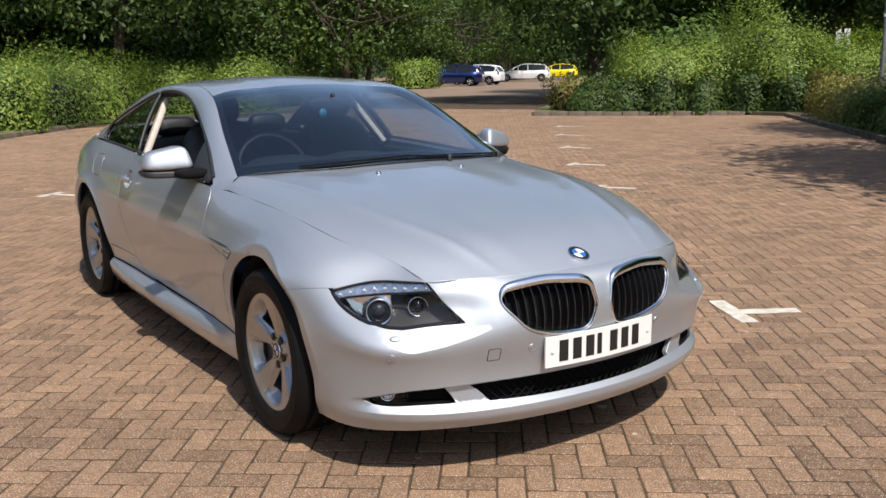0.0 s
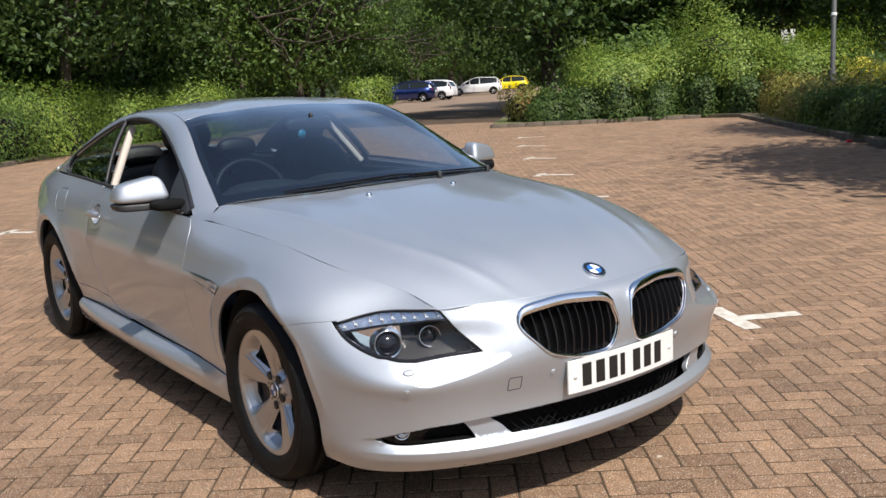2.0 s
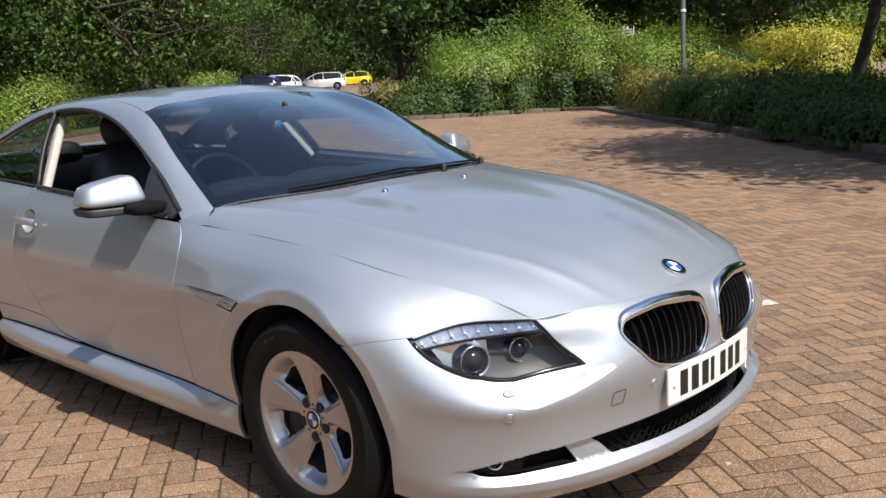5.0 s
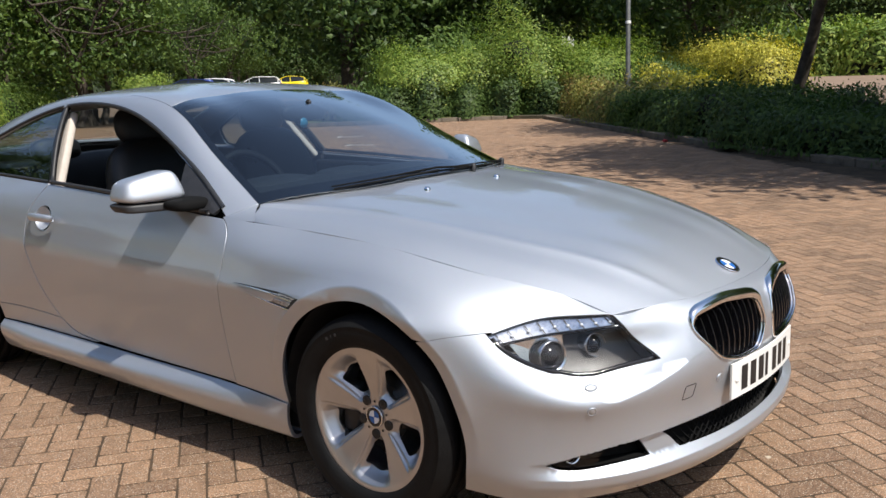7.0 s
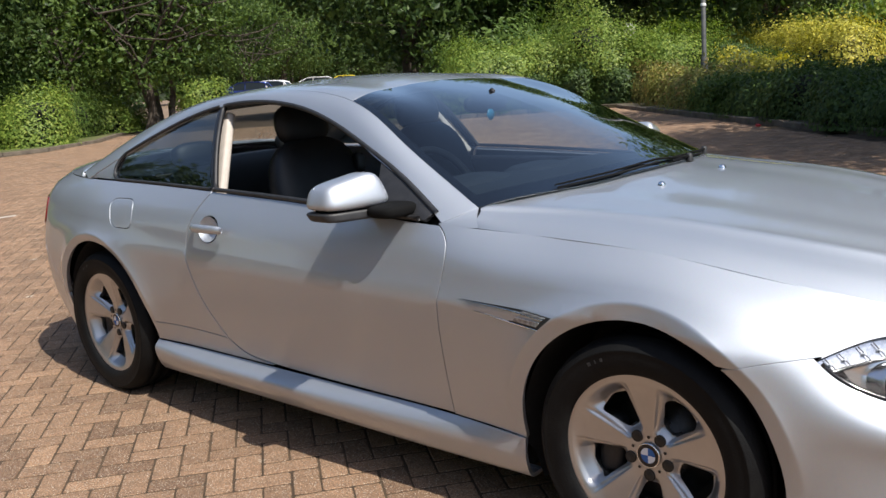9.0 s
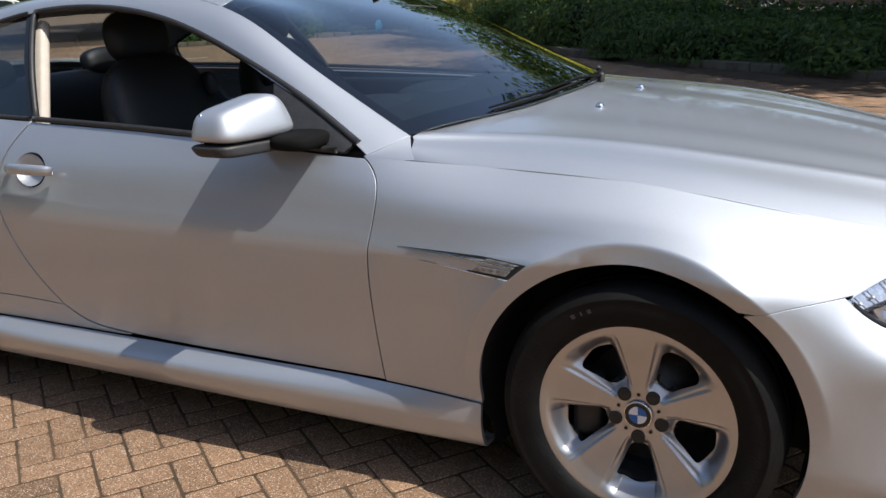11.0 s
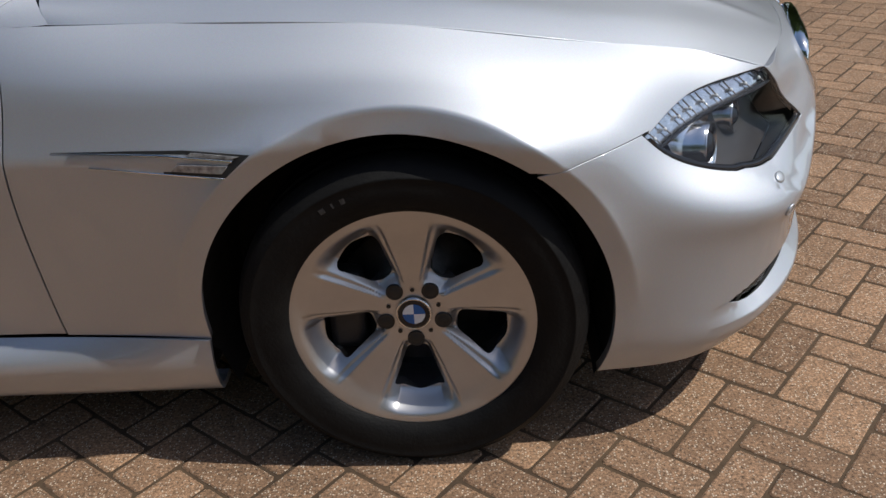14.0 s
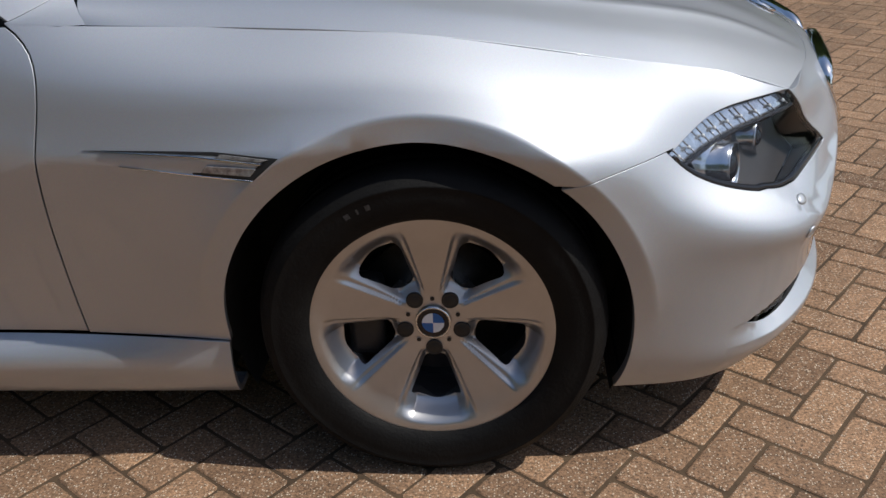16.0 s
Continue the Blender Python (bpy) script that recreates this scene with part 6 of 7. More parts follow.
def shrub(name, sx, sy, h, look_, label, category, n=4000, size=.09, seed=1, rough=.22, group="", tuck=0.0):
    """A bush or a stretch of hedge: near-black solid core standing for inner shade, and an uneven coat of leaves."""
    g = np.random.default_rng(seed)
    at = mound(sx, sy, h, seed, rough)
    d = g.normal(0, 1, (n, 3))
    d[:, 2] = np.abs(d[:, 2]) * .9 - .05
    d /= np.linalg.norm(d, axis=1)[:, None]
    p = at(d)
    depth = 1.02 - np.abs(g.normal(0, .17, n))
    spray = g.random(n) < .13
    depth[spray] = 1 + np.abs(g.normal(0, .10, spray.sum()))
    p = p * depth[:, None]
    p[:, 2] = np.maximum(p[:, 2], .03)
    p[:, :2] *= (1 - tuck * (1 - np.clip(p[:, 2:] / (h * .62), 0, 1)) ** .8)
    root = thing(name, pose(0, 0, 0), label, category, group)
    part("foliage", leaf_mesh("foliage", p, d, size, seed), look_, root)
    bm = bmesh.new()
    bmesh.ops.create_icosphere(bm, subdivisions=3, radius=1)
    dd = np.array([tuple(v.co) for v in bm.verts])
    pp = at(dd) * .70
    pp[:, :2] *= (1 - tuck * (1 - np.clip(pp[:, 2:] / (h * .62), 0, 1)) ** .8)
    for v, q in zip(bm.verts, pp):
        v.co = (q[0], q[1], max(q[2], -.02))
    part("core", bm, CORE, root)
    return root


def limb(p, q, r0, r1, bend, g, k=7):
    """A tapered, bent branch."""
    p, q = np.array(p, float), np.array(q, float)
    t = np.linspace(0, 1, k)[:, None]
    off = g.normal(0, bend, 3)
    pts = p + (q - p) * t + off * np.sin(t * math.pi) + g.normal(0, bend * .15, (k, 3)) * (t > 0) * (t < 1)
    return tube(pts, list(np.linspace(r0, r1, k)), n=9), pts


def tree(name, h, crown_r, crown_low, look_, label, seed, n=5200, size=.15, trunk_r=.22, fork=2.6, stems=1, lean=(0, 0)):
    """A broadleaf tree: trunk, limbs, and a crown of leaf sprays with gaps."""
    g = np.random.default_rng(seed)
    root = thing(name, pose(0, 0, 0), label, "tree", "trees round the car park")
    wood, ends = [], []
    for sidx in range(stems):
        foot = np.array((g.normal(0, .25), g.normal(0, .25), -.1)) if stems > 1 else np.array((0, 0, -.1))
        top = foot + (lean[0] + g.normal(0, .25), lean[1] + g.normal(0, .25), fork * g.uniform(.9, 1.15))
        me, pts = limb(foot, top, trunk_r * 1.15, trunk_r * .75, .10, g, 9)
        wood.append(me)
        for _ in range(6 if stems == 1 else 4):
            a = g.uniform(0, 2 * math.pi)
            end = top + (math.cos(a) * crown_r * g.uniform(.35, .8), math.sin(a) * crown_r * g.uniform(.35, .8), (h - fork) * g.uniform(.25, .75))
            me, pts = limb(top, end, trunk_r * .42, .022, .22, g)
            wood.append(me)
            ends.append(pts)
            for _ in range(3):
                p0 = pts[g.integers(2, 6)]
                e2 = p0 + g.normal(0, 1, 3) * (crown_r * .35, crown_r * .35, .8)
                e2[2] = max(e2[2], crown_low + .3)
                me, q2 = limb(p0, e2, .032, .010, .12, g, 5)
                wood.append(me)
                ends.append(q2)
    bm = bmesh.new()
    for me in wood:
        bm.from_mesh(me)
    part("trunk", bm, BARK, root)
    # sprays of leaves in an uneven crown
    clumps = max(30, n // 75)
    d = g.normal(0, 1, (clumps, 3))
    d /= np.linalg.norm(d, axis=1)[:, None]
    rad = g.uniform(.35, 1.0, clumps) ** .6
    mid = (crown_low + h) / 2
    cc = np.stack([d[:, 0] * rad * crown_r + lean[0] * 1.3, d[:, 1] * rad * crown_r + lean[1] * 1.3, mid + d[:, 2] * rad * (h - crown_low) / 2], 1)
    drop = (cc[:, 2] < mid) & (g.random(clumps) < .25)
    cc[drop, 2] -= g.uniform(0, .8, drop.sum())
    per = n // clumps
    idx = np.repeat(np.arange(clumps), per)
    spread = g.uniform(.28, .62, clumps)[idx]
    p = cc[idx] + g.normal(0, 1, (len(idx), 3)) * spread[:, None] * (1, 1, .6)
    f = (p - cc[idx]) * .8 + d[idx] * .5
    part("crown", leaf_mesh("crown", p, f, size, seed), look_, root)
    return root


def put(ob, x, y, turn=0, z=0.0, scale=1.0):
    """Moves a plant to its place."""
    ob.matrix_world = pose(x, y, z, 0, 0, turn) @ Matrix.Scale(scale, 4)
    return ob


shrub_no = 0


def bush(x, y, sx, sy, h, look_, label, n=3500, size=.09, turn=0, rough=.22, category="shrub", group="", z=.06, tuck=0.0):
    global shrub_no
    shrub_no += 1
    return put(shrub("hedge" if category == "hedge" else "shrub", sx, sy, h, look_, label, category, n, size, shrub_no * 7 + 3, rough, group, tuck), x, y, turn, z)


# tall hedge behind the near kerb, 48 degrees across the view
for k, (t, h, lk) in enumerate(((.36, 1.8, LEAF_LIGHT), (.55, 2.1, LEAF_LIGHT), (.75, 2.05, LEAF_LIGHT), (.96, 1.75, LEAF_LIGHT), (1.15, 1.4, LEAF_DARK))):
    bush(-18.3 + 4.6 * t * 1.35, 16.1 + 4.9 * t * 1.25, 2.7, 3.2, h, lk, "tall dense green hedge shrub behind the kerb", 24000, .050, 48 + k * 9, .42, "hedge", "tall hedge", tuck=.6)
# lower dark evergreen growth between the hedge and the kerb
for k, (x, y, h) in enumerate(((-16.45, 16.25, .82), (-15.85, 16.95, .98), (-15.15, 17.75, .92), (-14.5, 18.55, 1.05), (-13.75, 19.35, .95), (-12.8, 20.1, .9))):
    bush(x, y, 1.45, 1.3, h, LEAF_DARK, "low dark green shrub at the foot of the hedge", 7000, .060, 48 + k * 13, .34, group="hedge foot shrubs")
bush(-17.2, 16.0, 1.2, 1.2, .85, LEAF_DRY, "dry straggly bush at the kerb's corner", 1800, .08, rough=.4)
for x, y, h, lk in ((-18.4, 21.2, 2.4, LEAF), (-16.8, 23.0, 2.2, LEAF), (-16.2, 27.2, 1.6, LEAF_DARK)):
    bush(x, y, 3.6, 3.6, h, lk, "broad green shrub behind the hedge", 5500, .11, 30, .3)
# low planting along the other kerb
for x, y, sx, h, lk in ((-11.6, 20.4, 1.6, 1.1, LEAF_DRY), (-10.1, 18.9, 1.8, .8, LEAF_OLIVE), (-8.7, 17.6, 1.9, .75, LEAF_OLIVE), (-7.3, 16.3, 2.0, .70, LEAF), (-6.0, 14.9, 2.0, .72, LEAF_DARK), (-4.6, 13.6, 2.0, .70, LEAF_DARK),
                        (-3.2, 12.4, 2.1, .62, LEAF_DARK), (-1.6, 11.2, 2.1, .55, LEAF_DARK), (.1, 10.2, 2.1, .52, LEAF_DARK), (1.8, 9.3, 2.1, .52, LEAF_DARK), (3.7, 8.3, 2.1, .6, LEAF_DARK)):
    bush(x, y, sx, sx, h, lk, "low leafy shrub in the planting bed", 6500, .052, shrub_no * 40, .35)
for x, y, sx, h, lk in ((-8.2, 19.6, 2.0, 1.0, LEAF_GOLD), (-5.6, 17.4, 2.4, .78, LEAF), (-3.6, 15.4, 2.4, .70, LEAF_DARK), (-1.2, 14.0, 2.6, .5, LEAF_DARK), (1.2, 12.6, 2.6, .5, LEAF_DARK), (3.4, 11.2, 2.6, .6, LEAF_DARK)):
    bush(x, y, sx, sx, h, lk, "low leafy shrub in the planting bed", 7000, .055, shrub_no * 40, .35)
# golden hedge farther back
bush(-10.6, 23.2, 2.2, 2.0, .95, LEAF_GOLD, "low golden-leaved shrub before the hedge", 9000, .055, 10, .3)
for k in range(-1, 6):
    bush(-13.9 + k * 1.12, 29.6 - k * .85, 2.3, 2.4, 1.78 + .07 * (k % 2), LEAF_GOLD, "golden-leaved hedge in the sun", 9500, .055, -26, .22, "hedge", "golden hedge")
for k in range(6):
    bush(-14.5 + k * 2.5, 42.0 + k * .2, 3.2, 2.6, 2.6, LEAF_LIGHT, "bright green clipped hedge beyond the far car park", 3000, .15, 5, .12, "hedge", "far hedge", z=.6)
bush(-47.5, 29.3, 3.0, 3.0, 1.8, LEAF_LIGHT, "rounded bright green bush beside the parked cars", 5000, .10, 0, .2)
# left verge
for k, (x, y, sx, h, lk) in enumerate(((-14.6, -3.4, 2.2, 1.1, LEAF_GOLD), (-18.0, -1.2, 2.4, 1.3, LEAF_LIGHT), (-20.3, 1.0, 2.4, 1.15, LEAF_LIGHT), (-21.6, 1.6, 2.8, 1.5, LEAF), (-23.0, 3.2, 2.8, 1.55, LEAF_LIGHT),
                                       (-24.6, 4.3, 2.6, 1.6, LEAF), (-24.9, 6.6, 2.4, 1.4, LEAF_LIGHT), (-24.6, 8.6, 2.2, 1.25, LEAF_LIGHT), (-27.0, 10.0, 2.6, 1.4, LEAF), (-28.6, 12.4, 2.4, 1.2, LEAF_LIGHT), (-30.2, 14.0, 2.2, .9, LEAF_LIGHT),
                                       (-27.5, 3.0, 3.4, 2.0, LEAF_LIGHT), (-30.0, 6.5, 3.4, 2.0, LEAF), (-33, 10, 3.4, 1.9, LEAF), (-25, -1.5, 3.4, 1.9, LEAF), (-22, -5, 3.4, 1.8, LEAF))):
    bush(x, y, sx, sx * 1.2, h, lk, "leafy shrub on the verge beside the kerb", 9500, .054, k * 37, .3)

# trees: four kinds, then copies
ash = tree("tree", 9.5, 3.6, 2.3, LEAF_TREE, "broadleaf tree with a bare lower trunk", 11, 17000, .110, .20, 3.0)
oak = tree("tree", 11.0, 4.6, 1.7, LEAF_TREE, "spreading dark green tree with a forked trunk", 12, 20000, .145, .30, 2.4)
birch = tree("tree", 8.0, 2.8, 1.3, LEAF, "green multi-stemmed tree with slender trunks", 13, 12000, .10, .10, 2.2, 3)
scrub = tree("tree", 6.5, 3.2, .3, LEAF_DARK, "low-branched dark tree at the wood's edge", 14, 9000, .17, .14, 1.5, 2)
leaning = tree("tree", 8.6, 3.3, 3.2, LEAF, "leaning tree over the planting bed", 15, 11000, .13, .125, 3.6, 1, (1.5, -.5))
shade = tree("tree", 9.0, 3.9, 2.6, LEAF_DARK, "dense tree shading the car park's edge", 17, 24000, .13, .2, 3.2)
put(shade, 1.9, 10.6, 40)
put(leaning, -4.6, 16.75, 0, .05)
put(oak, -22.3, 21.4, 20)
put(ash, -25.2, 5.0, 0)
put(birch, -26.5, 13.8, 0, 0, 1.1)
put(scrub, -38, 2, 0)
spots = []
for x, y, kind_, turn, sc in (
        (3.6, 13.2, 0, 190, 1.05), (5.6, 11.6, 1, 200, .95), (9.5, 10.0, 0, 10, 1.0), (-29.6, 7.6, 1, 100, 1.0), (-27.9, 14.5, 2, 50, 1.15), (-24.5, 25.5, 0, 30, 1.1), (-20.5, 28.5, 1, 150, 1.0), (-19.8, 26.8, 0, 240, 1.0),
        (-15.6, 31, 2, 80, 1.2), (-12.4, 29.5, 1, 300, 1.0), (-24.8, -3.5, 1, 10, 1.0), (-20.5, -9.0, 0, 60, 1.0), (-31.5, -3.5, 0, 130, 1.1), (-33.0, 4.2, 1, 220, 1.05), (-36, 10, 0, 310, 1.1), (-38, 16.5, 2, 20, 1.3),
        (-30.2, 30.8, 1, 77, 1.0)):
    spots.append((x, y, kind_, turn, sc))
spots += [(-57.5, 40.5, 2, 15, 1.3), (-60.5, 45.5, 2, 140, 1.3), (-66.5, 52.5, 2, 260, 1.35), (-71, 57.5, 2, 330, 1.35)]
for k in range(8):
    # unseen trees behind the camera, added to darken reflections on the car's side
    spots.append((-18 + k * 5.0, -19.5 - 1.5 * math.sin(k * 2.1), (1, 0, 1, 1, 0, 1, 0, 1)[k], k * 77, .95 + .05 * (k % 3)))
g = np.random.default_rng(8)
for k in range(28):
    # the wood's edge behind the verge and behind the far cars
    t = k / 27
    if k % 2:
        x, y = -40 - 32 * t + g.normal(0, 2.2), -16 + 52 * t * .62 + g.normal(0, 2.2)
    else:
        x, y = -66 - 22 * t + g.normal(0, 2), 27 + 62 * t + g.normal(0, 2.5)
    spots.append((x, y, int(g.choice((0, 1, 3, 3))), g.uniform(0, 360), g.uniform(.95, 1.35)))
for k in range(18):
    t = k / 17
    spots.append((-64 + 60 * t + g.normal(0, 2), 82 - 18 * math.sin(t * 3) * .3 + g.normal(0, 2), int(g.choice((0, 1, 3))), g.uniform(0, 360), g.uniform(1.0, 1.5)))
for k in range(16):
    t = k / 15
    place_ = (-40 + 20 * t + g.normal(0, 1.5), 40 + 6 * t + g.normal(0, 3), int(g.choice((1, 3, 3, 2))), g.uniform(0, 360), g.uniform(.9, 1.2))
    if k:
        spots.append(place_)
for k in range(10):
    spots.append((8 + k * 4.0, 22 + 3 * math.sin(k) + k * 2, int(g.choice((0, 1, 3))), g.uniform(0, 360), g.uniform(.9, 1.1)))
for k, (x, y) in enumerate(((-30, -4.5), (-32, 0), (-34, 4.5), (-35.5, 8.5), (-37.5, 12.5), (-40, 16.5), (-43.5, 20.5), (-34, -6), (-36, -1.5), (-38, 3), (-39.5, 7), (-42, 11), (-45, 15.5), (-49, 20))):
    # undergrowth that closes the wood's edge
    spots.append((x, y, 3, k * 67, .85 + .1 * (k % 3)))
for x, y, kind_, turn, sc in spots:
    copy_thing((ash, oak, birch, scrub)[kind_], pose(x, y, 0, 0, 0, turn)).scale = (sc, sc, sc)


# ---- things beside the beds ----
# backdrop wall: near-black mottling stands for the shade between far trees
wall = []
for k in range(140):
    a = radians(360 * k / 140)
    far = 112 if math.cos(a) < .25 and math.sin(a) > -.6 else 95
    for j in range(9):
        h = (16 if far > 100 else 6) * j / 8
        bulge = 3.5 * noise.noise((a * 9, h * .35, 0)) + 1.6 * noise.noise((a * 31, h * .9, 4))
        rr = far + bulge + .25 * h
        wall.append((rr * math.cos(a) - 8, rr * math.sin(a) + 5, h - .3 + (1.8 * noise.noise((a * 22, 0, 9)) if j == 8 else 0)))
tagged(part("backdrop", raw("backdrop", wall, [(9 * k + j, 9 * ((k + 1) % 140) + j, 9 * ((k + 1) % 140) + j + 1, 9 * k + j + 1) for k in range(140) for j in range(8)]), WOODS), "edge of distant woodland with shade painted into its dark green", "woods", kind="structure")
POSTGREY = vary(mat("galvanised_post", (.16, .165, .16), .6, .2), (.06, .063, .06), (.12, .125, .12), 8.0)
ORANGE = vary(mat("cone_orange", (.6, .08, .02), .6), (.5, .06, .02), (.65, .1, .03), 9.0)
BLUE = metallic_paint("blue_paint", (.012, .03, .16), .3)
WHITECAR = mat("white_paint", (.78, .78, .78), .3, 0, .8)
YELLOW = mat("yellow_paint", (.85, .68, .01), .35, 0, .8)
DARKCAR = metallic_paint("dark_paint", (.03, .04, .055), .3)
CARGLASS = mat("dark_car_glass", (.012, .016, .018), .12, 0, 0, .25)

post = thing("lamp_post", pose(-9.75, 19.45, .05), "grey metal lamp post standing in the planting bed", "lamp post")
part("column", lathe([(.09, 0), (.09, 1.1), (.062, 1.16), (.05, 7.5), (0, 7.5)], 16, "z"), POSTGREY, post)
part("collar", lathe([(.07, 2.42), (.072, 2.46), (.058, 2.5)], 16, "z"), WHITE, post)
part("luminaire", box(.55, .22, .10, .03, (.28, 0, 7.52)), POSTGREY, post)
board = thing("notice_sign", pose(-21.16, 35.25, 0, 0, 0, 32), "white notice board on a post among the trees", "sign")
part("panel", box(.58, .03, .85, .01, (0, 0, 2.40)), WHITE, board)
part("pole", lathe([(.03, 0), (.03, 2.0)], 10, "z"), POSTGREY, board)
for k in range(4):
    part("bar", box(.36, .004, .05, 0, (0, -.018, 2.62 - k * .13)), INK, board)
cone = thing("traffic_cone", pose(-5.5, 38.0, .56), "orange traffic cone with a white band", "traffic cone")
part("cone_body", lathe([(.20, .04), (.16, .30), (.115, .56), (.055, .95), (.03, 1.0), (0, 1.0)], 20, "z"), ORANGE, cone)
part("cone_band", lathe([(.163, .30), (.118, .56)], 20, "z"), WHITE, cone)
part("cone_base", box(.5, .5, .05, .02, (0, 0, .025)), ORANGE, cone)


LITTER = mat("red_wrapper", (.55, .02, .03), .4)
bm = bmesh.new()
bmesh.ops.create_icosphere(bm, subdivisions=2, radius=.055)
for v in bm.verts:
    v.co *= .75 + .5 * random.random()
    v.co.z *= .45
scrap = part("litter", bm, LITTER)
scrap.location = (-5.46, 12.68, .02)
tagged(scrap, "small crumpled red wrapper lying by the kerb", "litter")


def parked_car(label, paint, at, length=4.2, height=1.44, boxy=1.0, number="white"):
    """A plain hatchback or estate: lofted body, glasshouse, wheels and lamps. x is forward."""
    root = thing("car", at, label, "car", "parked cars")
    L, W = length, .88
    fx = L / 2
    low = Skin([
        [(-fx + .04, 0, .30), (-fx + .05, .6, .30), (-fx + .25, W - .06, .28), (-.5, W - .03, .26), (fx - .9, W - .03, .26), (fx - .3, W - .12, .27), (fx - .08, .5, .28), (fx - .02, 0, .28)],
        [(-fx, 0, .55), (-fx + .02, .62, .55), (-fx + .22, W - .01, .55), (-.5, W + .01, .55), (fx - .9, W + .01, .55), (fx - .28, W - .09, .55), (fx - .05, .5, .52), (fx, 0, .52)],
        [(-fx + .03, 0, .82), (-fx + .05, .62, .82), (-fx + .24, W - .02, .82), (-.5, W, .80), (fx - .95, W - .02, .78), (fx - .35, W - .14, .72), (fx - .12, .5, .68), (fx - .06, 0, .68)],
        [(-fx + .08, 0, .95), (-fx + .10, .58, .95), (-fx + .28, W - .08, .96), (-.5, W - .06, .93), (fx - 1.1, W - .09, .90), (fx - .55, W - .22, .80), (fx - .30, .45, .75), (fx - .24, 0, .75)]], ends=(True, True))
    top = low.at(np.stack([np.linspace(low.u0, low.u1, 40), np.full(40, low.kv[-1])], 1))
    body_line = patch(low, low.u0, low.u1, 0, low.kv[-1], 70, 12)
    wheels_x = (-fx + .78, fx - .80)
    v, f, m = panel(low, body_line, (), step=.08, mid=True, both=True, gap=0, rim=False)
    keep = [q for q in f if not any(abs(v[list(q)].mean(0)[0] - cx) ** 2 + (v[list(q)].mean(0)[2] - .31) ** 2 < .365 ** 2 and abs(v[list(q)].mean(0)[1]) > .7 for cx in wheels_x)]
    part("body", raw("body", v, keep, True, m), paint, root)
    deck = [(p[0], y, p[2]) for p in top for y in (-p[1], p[1])]
    part("deck", raw("deck", deck, [(2 * i, 2 * i + 2, 2 * i + 3, 2 * i + 1) for i in range(39)]), paint, root)
    # glasshouse
    z0, z1 = .93, height
    gl = []
    for x, w0, w1, zt in ((-fx + .10, .70, .66, z0 + .02), (-fx + .38, .79, .60, z1 - .17), (-fx + .50 * boxy + .28, .80, .57, z1 - .05), (-.35, .81, .57, z1), (.08, .80, .56, z1 - .03), (.50, .79, .60, z1 - .18), (fx - 1.05, .72, .70, z0)):
        zb = z0 + .0
        gl.append(((x, w0, zb), (x, w1, zt)))
    vv, ff = [], []
    for (x, w0, zb), (_, w1, zt) in gl:
        vv += [(x, -w0, zb), (x, -w1, zt), (x, w1, zt), (x, w0, zb)]
    for i in range(len(gl) - 1):
        k = 4 * i
        ff += [(k, k + 4, k + 5, k + 1), (k + 2, k + 6, k + 7, k + 3)]
    part("side_glass", raw("side_glass", vv, ff, False), CARGLASS, root)
    part("windscreen", raw("windscreen", [vv[4 * i + j] for i in (4, 5, 6) for j in (1, 2)], [(0, 2, 3, 1), (2, 4, 5, 3)], False), CARGLASS, root)
    part("rear_window", raw("rear_window", [vv[4 * i + j] for i in (0, 1) for j in (1, 2)], [(0, 2, 3, 1)], False), CARGLASS, root)
    part("roof", raw("roof", [(vv[4 * i + j][0], vv[4 * i + j][1] * 1.02, vv[4 * i + j][2] + .012) for i in (1, 2, 3, 4) for j in (1, 2)], [(2 * i, 2 * i + 2, 2 * i + 3, 2 * i + 1) for i in range(3)]), paint, root)
    for s in (-1, 1):
        for k in (1, 3, 5):
            i = 4 * k
            a_, b_ = (vv[i], vv[i + 1]) if s < 0 else (vv[i + 3], vv[i + 2])
            part("pillar", tube([(a_[0], a_[1] * 1.005, a_[2]), (b_[0], b_[1] * 1.01, b_[2] + .01)], .035, n=6), paint, root)
        part("roof_rail", tube([(vv[4 * k + (1 if s < 0 else 2)][0], vv[4 * k + (1 if s < 0 else 2)][1] * 1.01, vv[4 * k + 1][2] + .008) for k in range(7)], .035, n=6), paint, root)
        part("head_lamp", soft_block(.22, .26, .13, (fx - .26, s * .62, .66)), BRIGHT, root)
        part("tail_lamp", soft_block(.12, .16, .26, (-fx + .14, s * .72, .84)), RED, root)
        part("wing_mirror", soft_block(.12, .18, .13, (fx - 1.35, s * .95, .98)), paint, root)
        for cx in wheels_x:
            wh = part("wheel", lathe([(.2, .10), (.24, .11), (.30, .10), (.315, .06), (.315, -.08), (.2, -.1)], 28), RUBBER, root)
            wh.matrix_basis = pose(cx, s * .77, .315) @ Matrix.Diagonal((1, s, 1, 1))
            spokes = merged(*[tube([(0, .085, 0), (.20 * math.cos(t), .095, .20 * math.sin(t))], .035, n=6) for t in np.linspace(0, 2 * math.pi, 6)[:-1]], lathe([(.21, .09), (.23, .105), (.21, .11)], 28))
            part("rim", spokes, ALLOY, wh)
            part("hub_shadow", lathe([(0, .05), (.22, .05)], 20), INK, wh)
    part("underside", box(L - .5, 1.5, .25, .02, (0, 0, .36)), LINER, root)
    part("rear_plate", box(.012, .5, .11, .004, (-fx - .002, 0, .70)), WHITE, root)
    return root


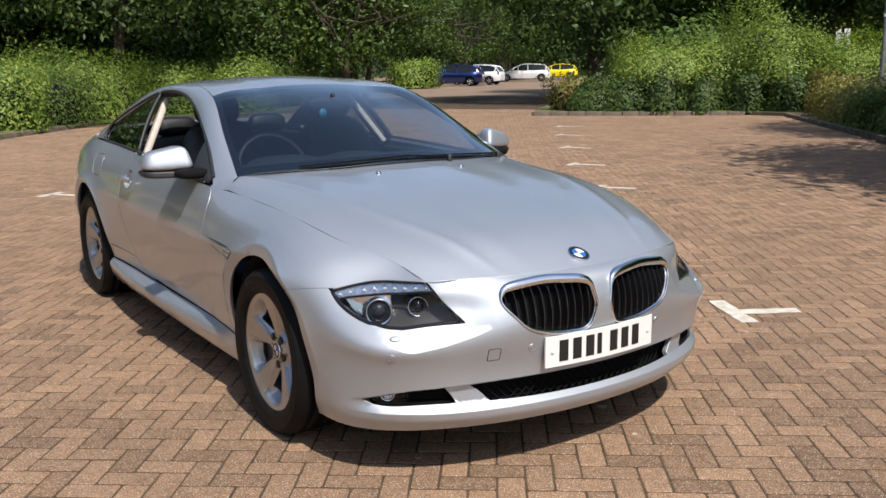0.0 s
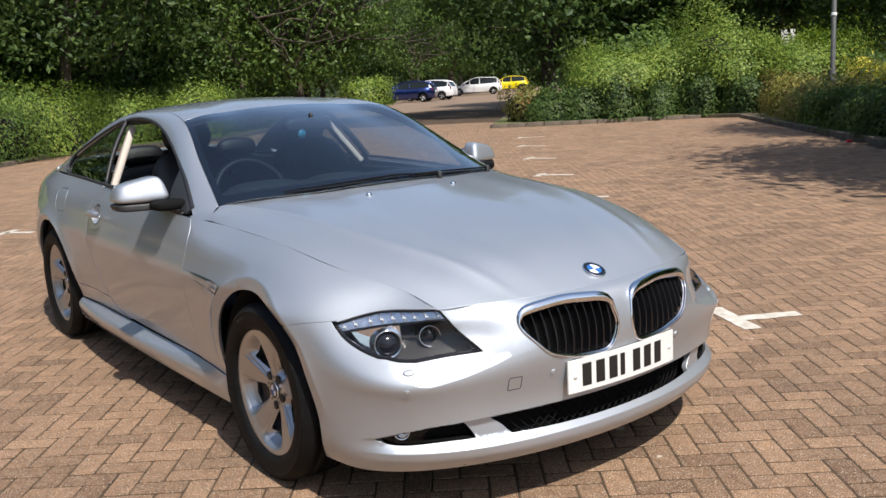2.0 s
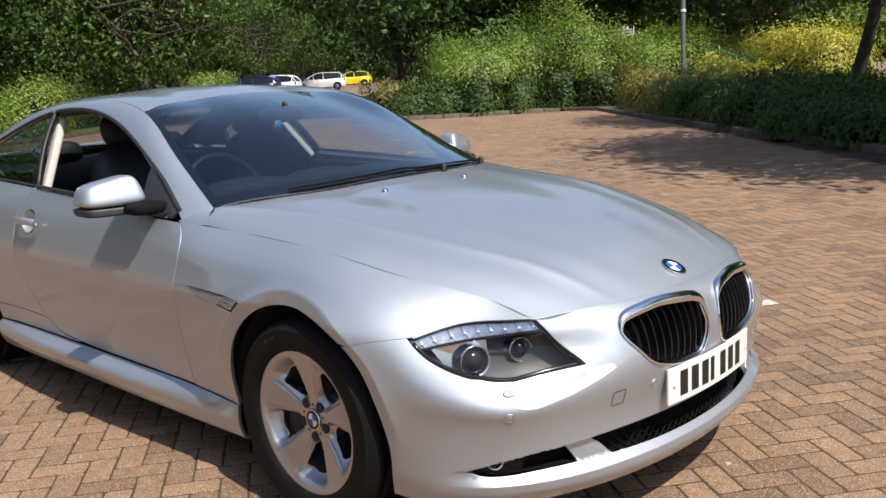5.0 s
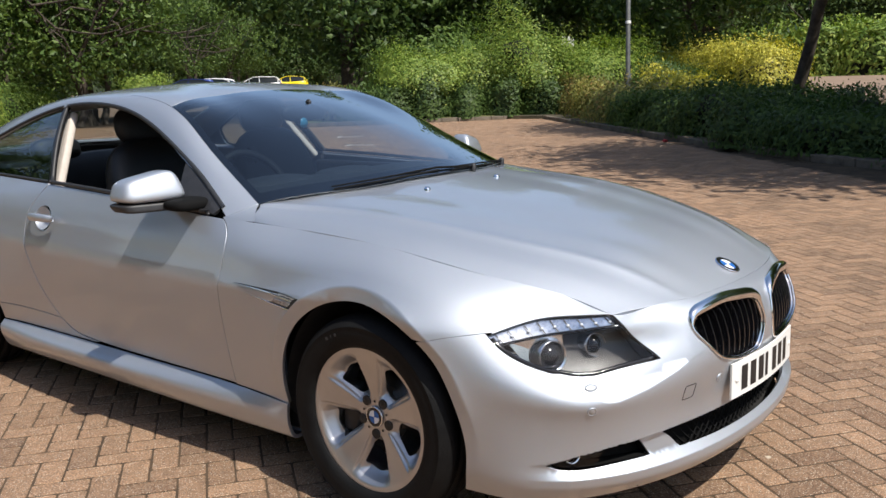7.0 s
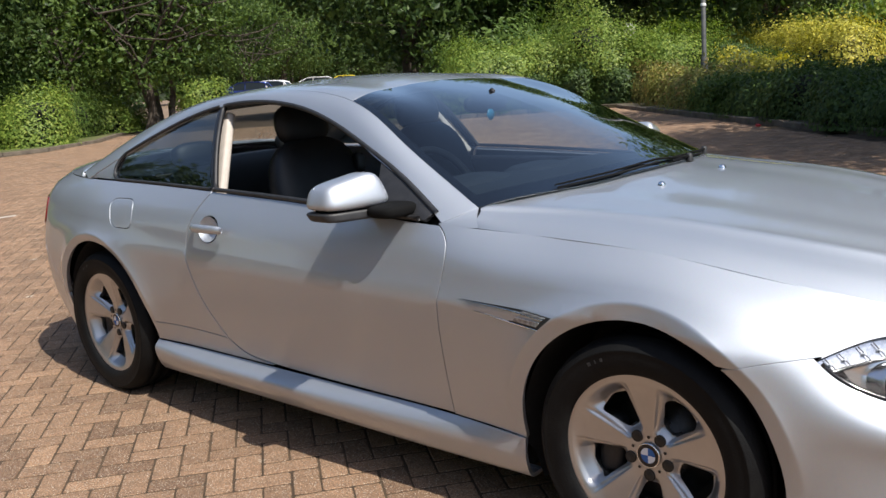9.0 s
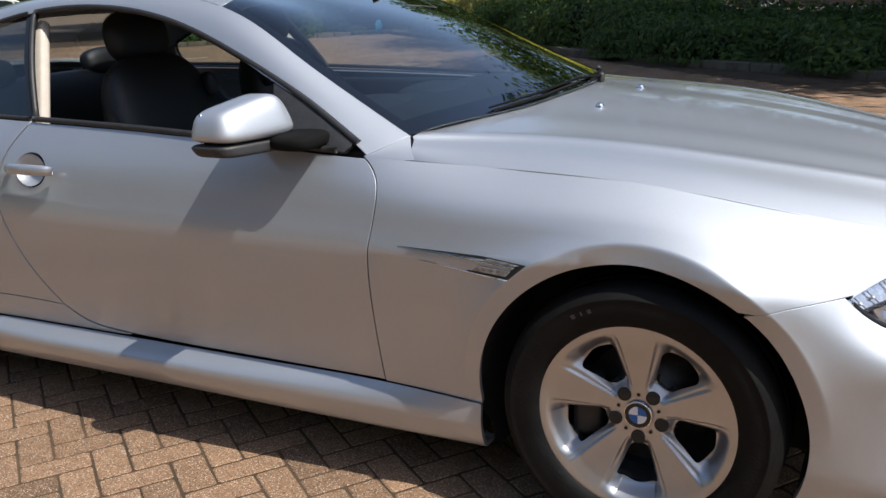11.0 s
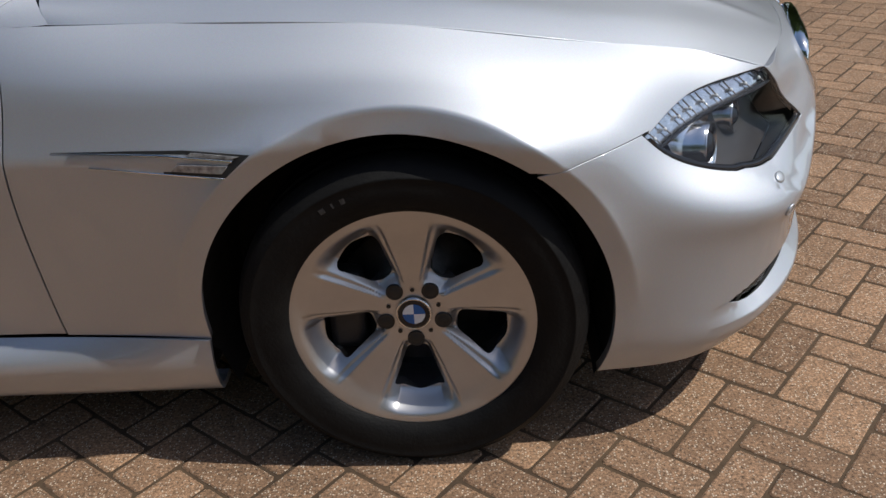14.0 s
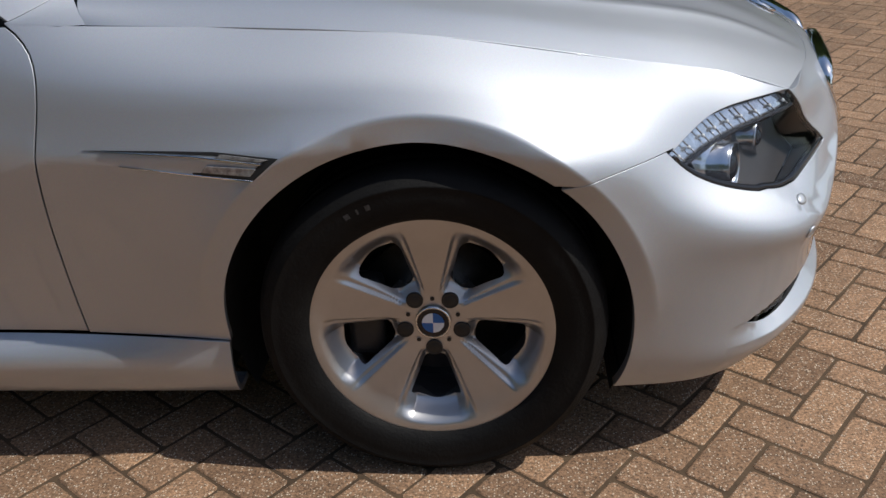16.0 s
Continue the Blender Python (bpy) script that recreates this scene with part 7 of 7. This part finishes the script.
parked_car("dark blue hatchback parked at the edge of the trees", BLUE, pose(-51.2, 35.2, 0, 0, 0, 222), 4.2)
parked_car("white hatchback parked behind the blue one", WHITECAR, pose(-53.2, 38.6, 0, 0, 0, 215), 4.1)
parked_car("white estate car parked side on", WHITECAR, pose(-60.8, 49.2, 0, 0, 0, 232), 4.6, 1.48, .6)
parked_car("bright yellow hatchback parked behind the white one", YELLOW, pose(-68.0, 59.2, 0, 0, 0, 228), 4.2, 1.46)
parked_car("dark grey-blue car parked beyond the shrubs", DARKCAR, pose(-1.55, 21.9, .07, 0, 0, 196), 4.4)


# pavers that the camera passes nearest, one by one
single = []
for flag in (True, False):
    for _ in range(6):
        vv = worn_verts(np.zeros(1), np.zeros(1), np.array([flag]), rng)[0]
        me = raw("paver", vv, shapes, False)
        me.materials.append(PAVER_ONE)
        single.append(me)
for x, y, flag in zip(cx[near], cy[near], long2[near]):
    o = part("paver", single[(0 if flag else 6) + int(rng.integers(0, 6))], None, bed)
    o.matrix_basis = pose(x + rng.normal(0, .0006), y + rng.normal(0, .0006), rng.normal(0, .0003), rng.normal(0, .10), rng.normal(0, .10), rng.normal(0, .35))
